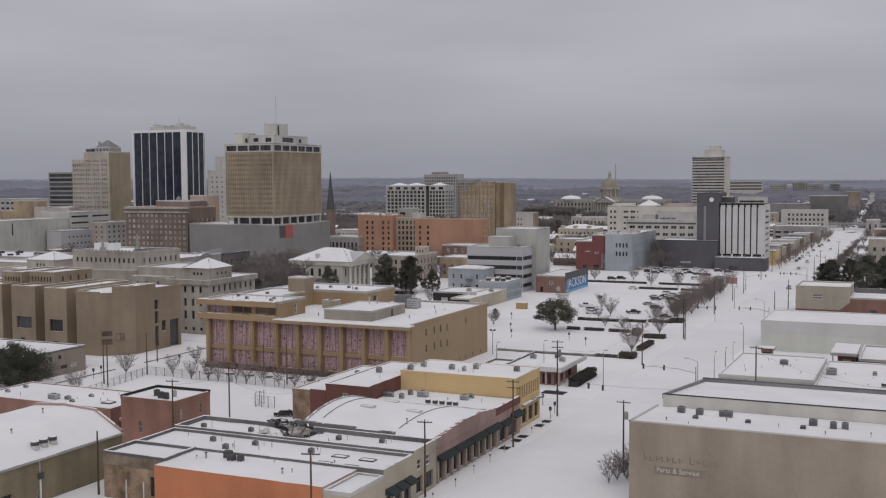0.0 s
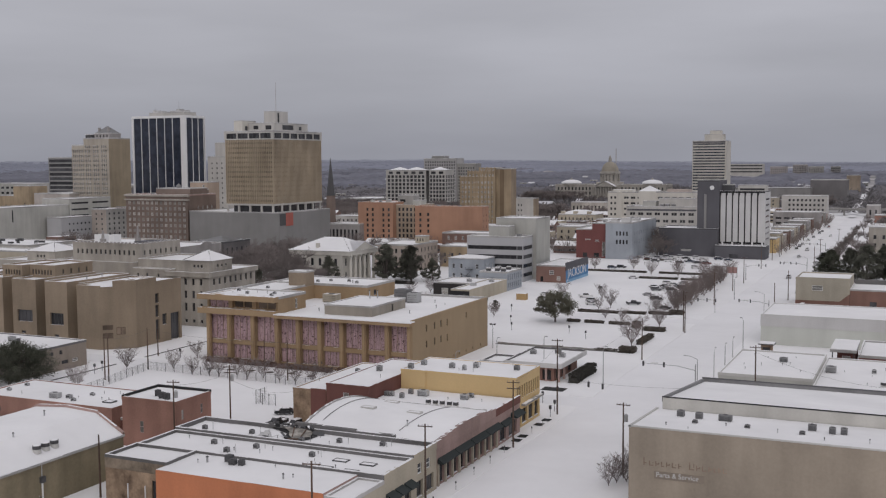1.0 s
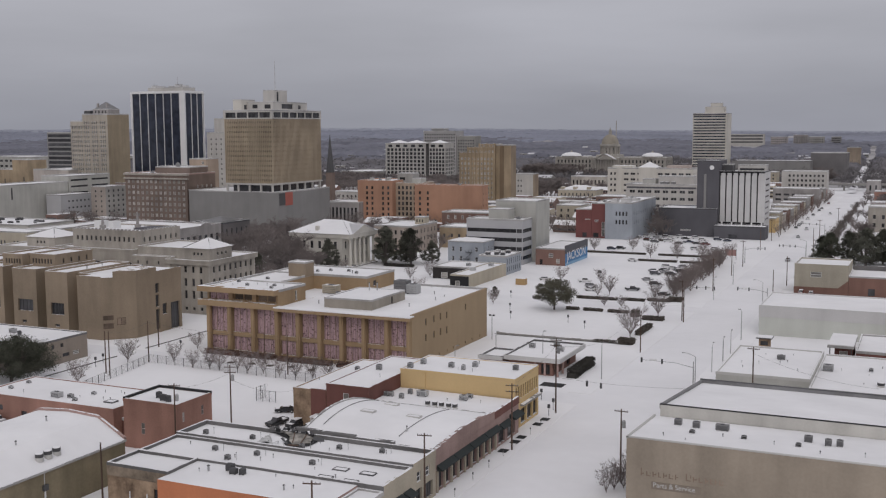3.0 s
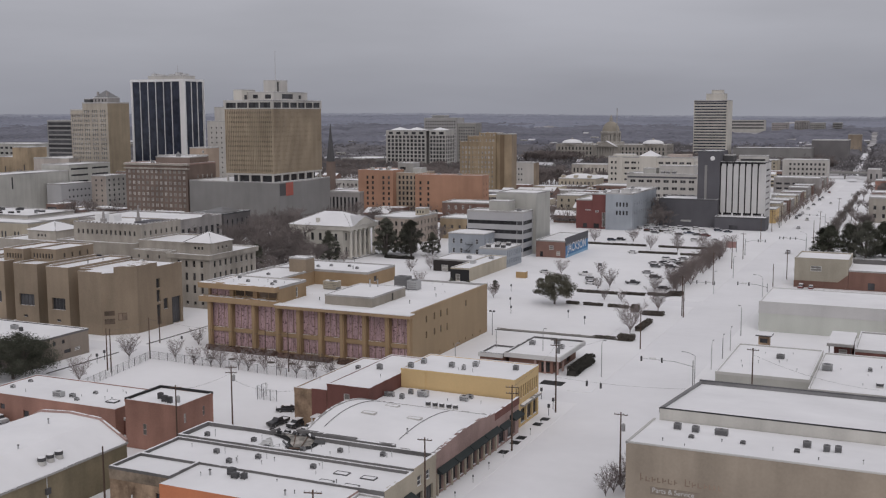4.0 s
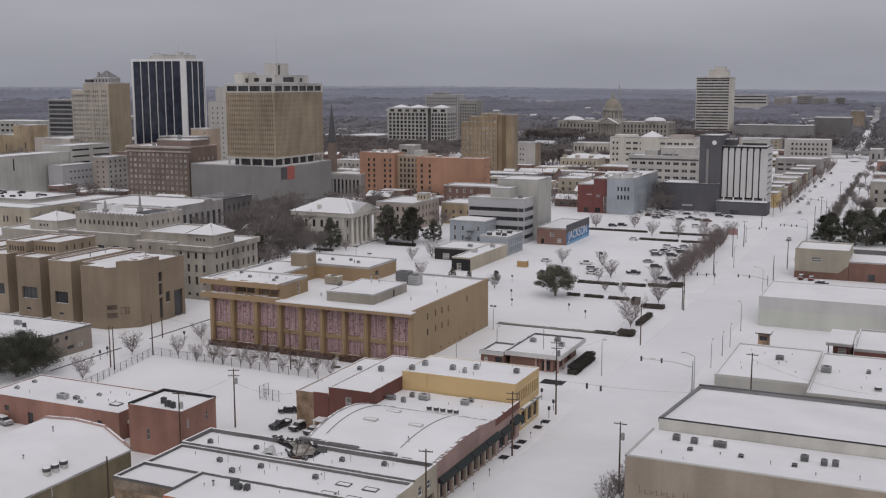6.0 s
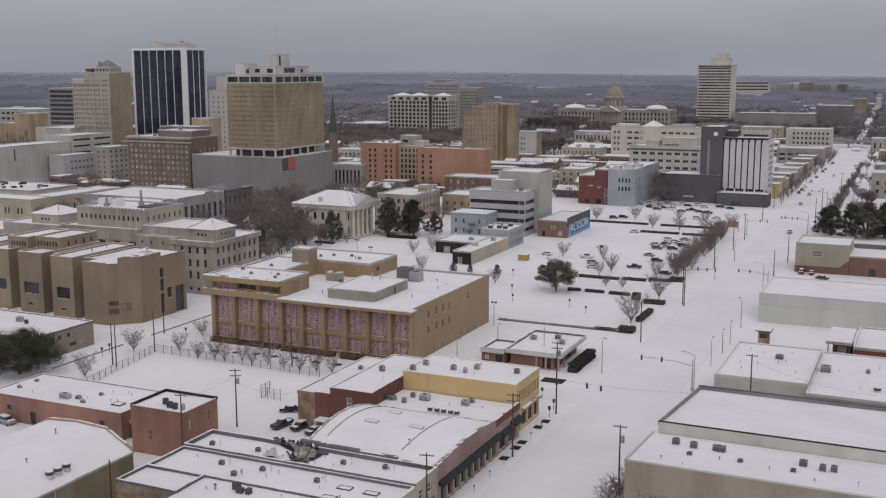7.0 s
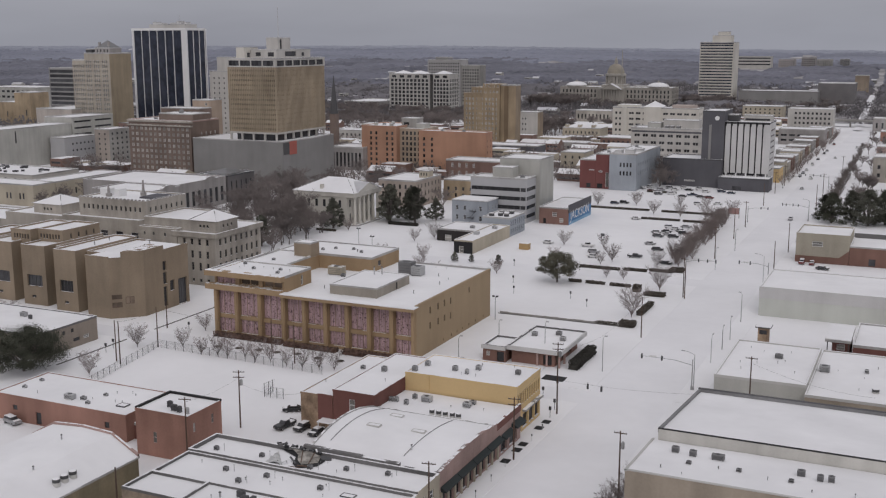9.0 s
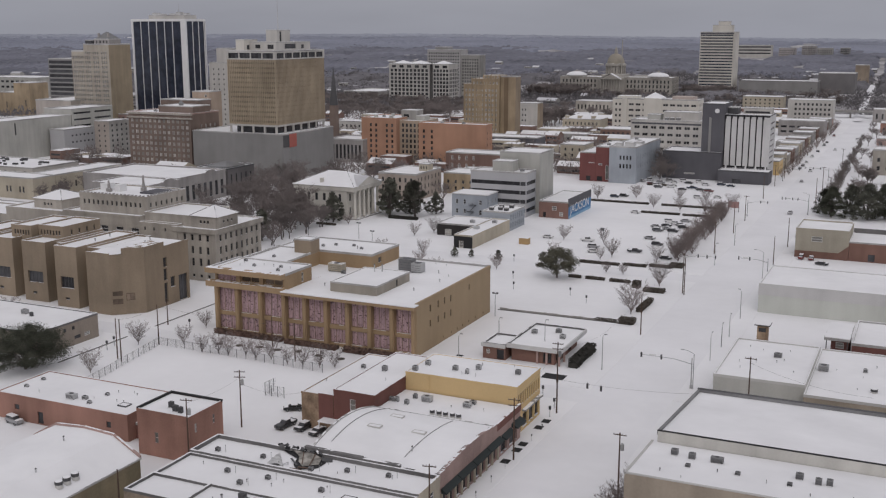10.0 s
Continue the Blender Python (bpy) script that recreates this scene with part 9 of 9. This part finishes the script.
for i, (x, y, w, d, tilt, turn) in enumerate(((-103.6, 158.2, 3.0, 0.35, 12, -38), (-100.4, 156.6, 2.4, 0.3, 10, 20), (-98.4, 161.4, 2.0, 0.9, 25, 30), (-104.8, 156.6, 1.8, 0.4, -20, 60), (-101.6, 155.4, 2.2, 0.3, 6, 8))):
    bm = bmesh.new()
    box(bm, -w / 2, w / 2, -d / 2, d / 2, -0.06, 0.06)
    bmesh.ops.transform(bm, matrix=pose(x, y, 7.78, tilt, tilt * 0.4, turn), verts=bm.verts)
    part("deck_sheet", bm, (DARK_METAL, WOOD, DARK_METAL, METAL, WOOD)[i], fr)
for i in range(16):
    bm = bmesh.new()
    rnd = random.Random(i)
    box(bm, -0.45, 0.45, -0.2, 0.2, -0.25, 0.3)
    bmesh.ops.transform(bm, matrix=pose(-109.8 + i * 0.66, 163.0 + rnd.uniform(-0.5, 0.3), 8.15 + rnd.uniform(-0.35, 0.2), rnd.uniform(-20, 20), rnd.uniform(-30, 30), rnd.uniform(-50, 50)), verts=bm.verts)
    part("broken_brick", bm, (BLACK, COPING, DARK_METAL)[i % 3], fr)
# ---- far woods and roofs, too many and too small to count ----
def scatter(name, m, seed, near, far, count, label, size, blades, slim=0.65, lean=0.9, span=(-3, 54)):
    """Bare tree masses: each tree a ragged dome of thin upright shards."""
    rnd = random.Random(seed)
    verts, faces = [], []
    for _ in range(count):
        dist = near + (far - near) * rnd.random() ** 1.25
        az = radians(rnd.uniform(*span))
        x, y = -dist * math.sin(az), dist * math.cos(az)
        if abs(x + 66 + 0.038 * max(y - 1080, 0)) < 4.5 + 0.001 * y and y < 3000:
            continue
        patch = noise.noise(Vector((x * 0.004, y * 0.0022, seed)))
        if patch < -0.42:
            continue
        if any(a < x < b and c < y < d for a, b, c, d in CLEAR + FOOT):
            continue
        base = hill(x, y)
        h = size * rnd.uniform(0.7, 1.2)
        r = h * rnd.uniform(0.45, 0.75) * (1 + dist / 7000)
        for _ in range(blades):
            a, k = rnd.uniform(0, 2 * math.pi), math.sqrt(rnd.random())
            px, py = x + r * k * math.cos(a), y + r * k * math.sin(a)
            mid = h * (0.25 + 0.7 * (1 - k * k) * rnd.random())
            w = r * rnd.uniform(0.12, 0.26)
            n = len(verts)
            u = Vector((rnd.gauss(0, 1), rnd.gauss(0, 1), rnd.gauss(0, lean))).normalized() * w
            v = u.orthogonal().normalized() * w * slim * rnd.uniform(0.6, 1.4)
            c = Vector((px, py, base + mid))
            verts += [tuple(c - u), tuple(c - v), tuple(c + u), tuple(c + v)]
            faces.append((n, n + 1, n + 2, n + 3))
    me = bpy.data.meshes.new(name)
    me.from_pydata(verts, [], faces)
    me.materials.append(m)
    tagged(new(name, me), label, "woods", kind="stuff")


CLEAR = [(-480, -310, 1340, 1450), (-310, -245, 1450, 1540), (-630, -520, 1120, 1340), (-260, -95, 1440, 1580), (-200, -80, 1000, 1215), (-350, -270, 860, 1110), (-260, -170, 840, 905)]


def woodland(name, near, far, m, label):
    """Leaf litter and thin snow under the trees, a ring of land from near to far."""
    bm = bmesh.new()
    rows = []
    for j in range(13):
        d = near + (far - near) * j / 12
        rows.append([])
        for i in range(61):
            a = radians(-25 + 100 * i / 60)
            x, y = -d * math.sin(a), d * math.cos(a)
            rows[-1].append(bm.verts.new((x, y, hill(x, y) + 0.35)))
    for j in range(12):
        for i in range(60):
            bm.faces.new((rows[j][i], rows[j][i + 1], rows[j + 1][i + 1], rows[j + 1][i]))
    bmesh.ops.recalc_face_normals(bm, faces=bm.faces)
    solo(name, bm, m, (0, 0, 0), label, "ground", kind="structure")


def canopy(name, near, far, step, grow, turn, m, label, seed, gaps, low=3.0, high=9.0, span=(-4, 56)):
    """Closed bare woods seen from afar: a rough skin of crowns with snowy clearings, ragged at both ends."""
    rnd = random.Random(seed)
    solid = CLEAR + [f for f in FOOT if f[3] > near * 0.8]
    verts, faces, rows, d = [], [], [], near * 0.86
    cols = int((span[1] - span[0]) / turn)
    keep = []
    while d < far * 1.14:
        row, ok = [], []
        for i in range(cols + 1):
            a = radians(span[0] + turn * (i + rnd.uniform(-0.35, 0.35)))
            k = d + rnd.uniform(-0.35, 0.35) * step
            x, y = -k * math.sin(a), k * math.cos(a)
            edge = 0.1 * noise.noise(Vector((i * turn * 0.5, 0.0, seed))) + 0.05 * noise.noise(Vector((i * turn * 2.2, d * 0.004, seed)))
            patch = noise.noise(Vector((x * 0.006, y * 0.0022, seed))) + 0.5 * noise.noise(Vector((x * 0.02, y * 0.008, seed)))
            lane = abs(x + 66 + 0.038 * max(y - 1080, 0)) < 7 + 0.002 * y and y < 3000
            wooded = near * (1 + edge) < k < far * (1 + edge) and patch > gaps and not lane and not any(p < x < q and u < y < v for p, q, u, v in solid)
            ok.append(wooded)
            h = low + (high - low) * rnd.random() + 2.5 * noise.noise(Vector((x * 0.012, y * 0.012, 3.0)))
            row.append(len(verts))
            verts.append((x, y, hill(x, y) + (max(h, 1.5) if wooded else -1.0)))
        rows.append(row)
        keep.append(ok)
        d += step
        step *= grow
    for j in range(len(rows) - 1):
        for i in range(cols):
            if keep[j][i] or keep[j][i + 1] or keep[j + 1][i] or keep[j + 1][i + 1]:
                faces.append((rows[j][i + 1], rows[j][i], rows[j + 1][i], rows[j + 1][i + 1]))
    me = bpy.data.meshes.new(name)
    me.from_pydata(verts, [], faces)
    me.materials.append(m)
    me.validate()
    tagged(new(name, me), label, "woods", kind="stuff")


LITTER = mat("snowy_leaf_litter", (0.42, 0.41, 0.42), var=0.35, broad=0.012, fine=0.06, bump=0, tint=(0.10, 0.092, 0.09))
woodland("woodland_floor", 1180, 5600, LITTER, "snow-dusted leaf litter under bare woods")
scatter("near_woods", WOODS, 4, 1150, 2050, 5200, "grey-brown bare winter woods beyond the town", 11, 38, 0.3, 1.6)
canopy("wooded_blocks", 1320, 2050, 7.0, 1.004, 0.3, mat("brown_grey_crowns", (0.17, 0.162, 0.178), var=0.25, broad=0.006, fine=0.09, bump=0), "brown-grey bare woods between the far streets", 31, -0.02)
# the next three rings carry haze in their colour, paler and bluer outward
canopy("distant_woods", 1950, 3300, 9.0, 1.006, 0.2, mat("hazed_grey_woods", (0.172, 0.176, 0.22), var=0.24, broad=0.004, fine=0.03, bump=0), "winter woods rolling to the horizon, greyed by painted haze", 32, -0.34)
canopy("horizon_woods", 3150, 4400, 12.0, 1.007, 0.16, mat("hazed_blue_grey_woods", (0.225, 0.24, 0.305), var=0.16, broad=0.002, fine=0.02, bump=0), "woods on the far hills, painted blue-grey with haze", 33, -0.4, 3.0, 8.0)
canopy("skyline_woods", 4250, 5250, 16.0, 1.008, 0.14, mat("hazed_pale_woods", (0.285, 0.305, 0.37), var=0.12, broad=0.002, fine=0.02, bump=0), "woods along the skyline, painted palest with haze", 34, -0.6, 2.0, 9.0)
scatter("town_trees", DARK_TWIG, 8, 640, 1190, 1050, "bare brown trees and scrub between the town roofs", 9, 80, 0.14, 2.2, (12, 44))


def roofs(name, seed, near, far, count, wall_mat, label, low=3.5, high=8.0, gap=(14, 24), snow=None, keep=None):
    rnd = random.Random(seed)
    verts, faces, mats = [], [], []
    taken = []
    for _ in range(count):
        dist = near + (far - near) * rnd.random() ** 1.1
        az = radians(rnd.uniform(-2, 50))
        x, y = -dist * math.sin(az), dist * math.cos(az)
        if -105 < x < -38 or (near < 1000 and x > -105) or any(a - gap[0] < x < b + gap[0] and c - gap[1] < y < d + 12 for a, b, c, d in (CLEAR if keep is None else keep) + FOOT + taken):
            continue
        w, d, h = rnd.uniform(8, 24), rnd.uniform(8, 18), rnd.uniform(low, high)
        taken.append((x - w / 2, x + w / 2, y - d / 2, y + d / 2))
        r = rnd.choice((0.0, 0.0, 2.2, 2.8))
        z0 = hill(x, y)
        n = len(verts)
        verts += [(x + a * w / 2, y + b * d / 2, z0 + z) for z in (-1, h) for a, b in ((-1, -1), (1, -1), (1, 1), (-1, 1))]
        verts += [(x - w / 2, y, z0 + h + r + 0.02), (x + w / 2, y, z0 + h + r + 0.02)]
        for f, mi in (((0, 1, 5, 4), 0), ((1, 2, 6, 5), 0), ((2, 3, 7, 6), 0), ((3, 0, 4, 7), 0), ((4, 5, 9, 8), 1), ((6, 7, 8, 9), 1), ((5, 6, 9), 0), ((7, 4, 8), 0)):
            faces.append(tuple(n + i for i in f))
            mats.append(mi)
        # dark window strips, set proud of the wall
        for k in range(int(h / 3.2)):
            n = len(verts)
            z = z0 + 1.2 + k * 3.2
            e = w / 2 - 1
            verts += [(x - e, y - d / 2 - 0.03, z), (x + e, y - d / 2 - 0.03, z), (x + e, y - d / 2 - 0.03, z + 1.3), (x - e, y - d / 2 - 0.03, z + 1.3)]
            faces.append((n, n + 1, n + 2, n + 3))
            mats.append(2)
    me = bpy.data.meshes.new(name)
    me.from_pydata(verts, [], faces)
    for m in (wall_mat, snow or SNOW_ROOF, GLASS):
        me.materials.append(m)
    me.polygons.foreach_set("material_index", mats)
    tagged(new(name, me), label, "houses", kind="stuff")


GROVE = [(-610, -445, 930, 1150), (-340, -302, 900, 962), (-480, -310, 1280, 1400)]
roofs("town_sheds", 22, 640, 1180, 420, BROWN_BRICK, "low snowed brick town roofs between the larger blocks", 3.5, 8, (9, 13), keep=GROVE)
roofs("town_shops", 24, 640, 1180, 260, CREAM, "low pale town buildings under snow", 3.5, 8, (9, 13), keep=GROVE)
# far roof snow is greyed in its colour to stand for haze
HAZED_SNOW = mat("hazed_roof_snow", (0.56, 0.56, 0.59), var=0.15, broad=0.02, fine=0.1, bump=0)
roofs("far_houses", 21, 1150, 2300, 190, CONCRETE, "far low houses with snowed roofs among the trees", snow=HAZED_SNOW)
roofs("far_offices", 25, 1500, 2900, 26, WHITE_STUCCO, "far pale offices among the woods", 7, 13, snow=HAZED_SNOW)
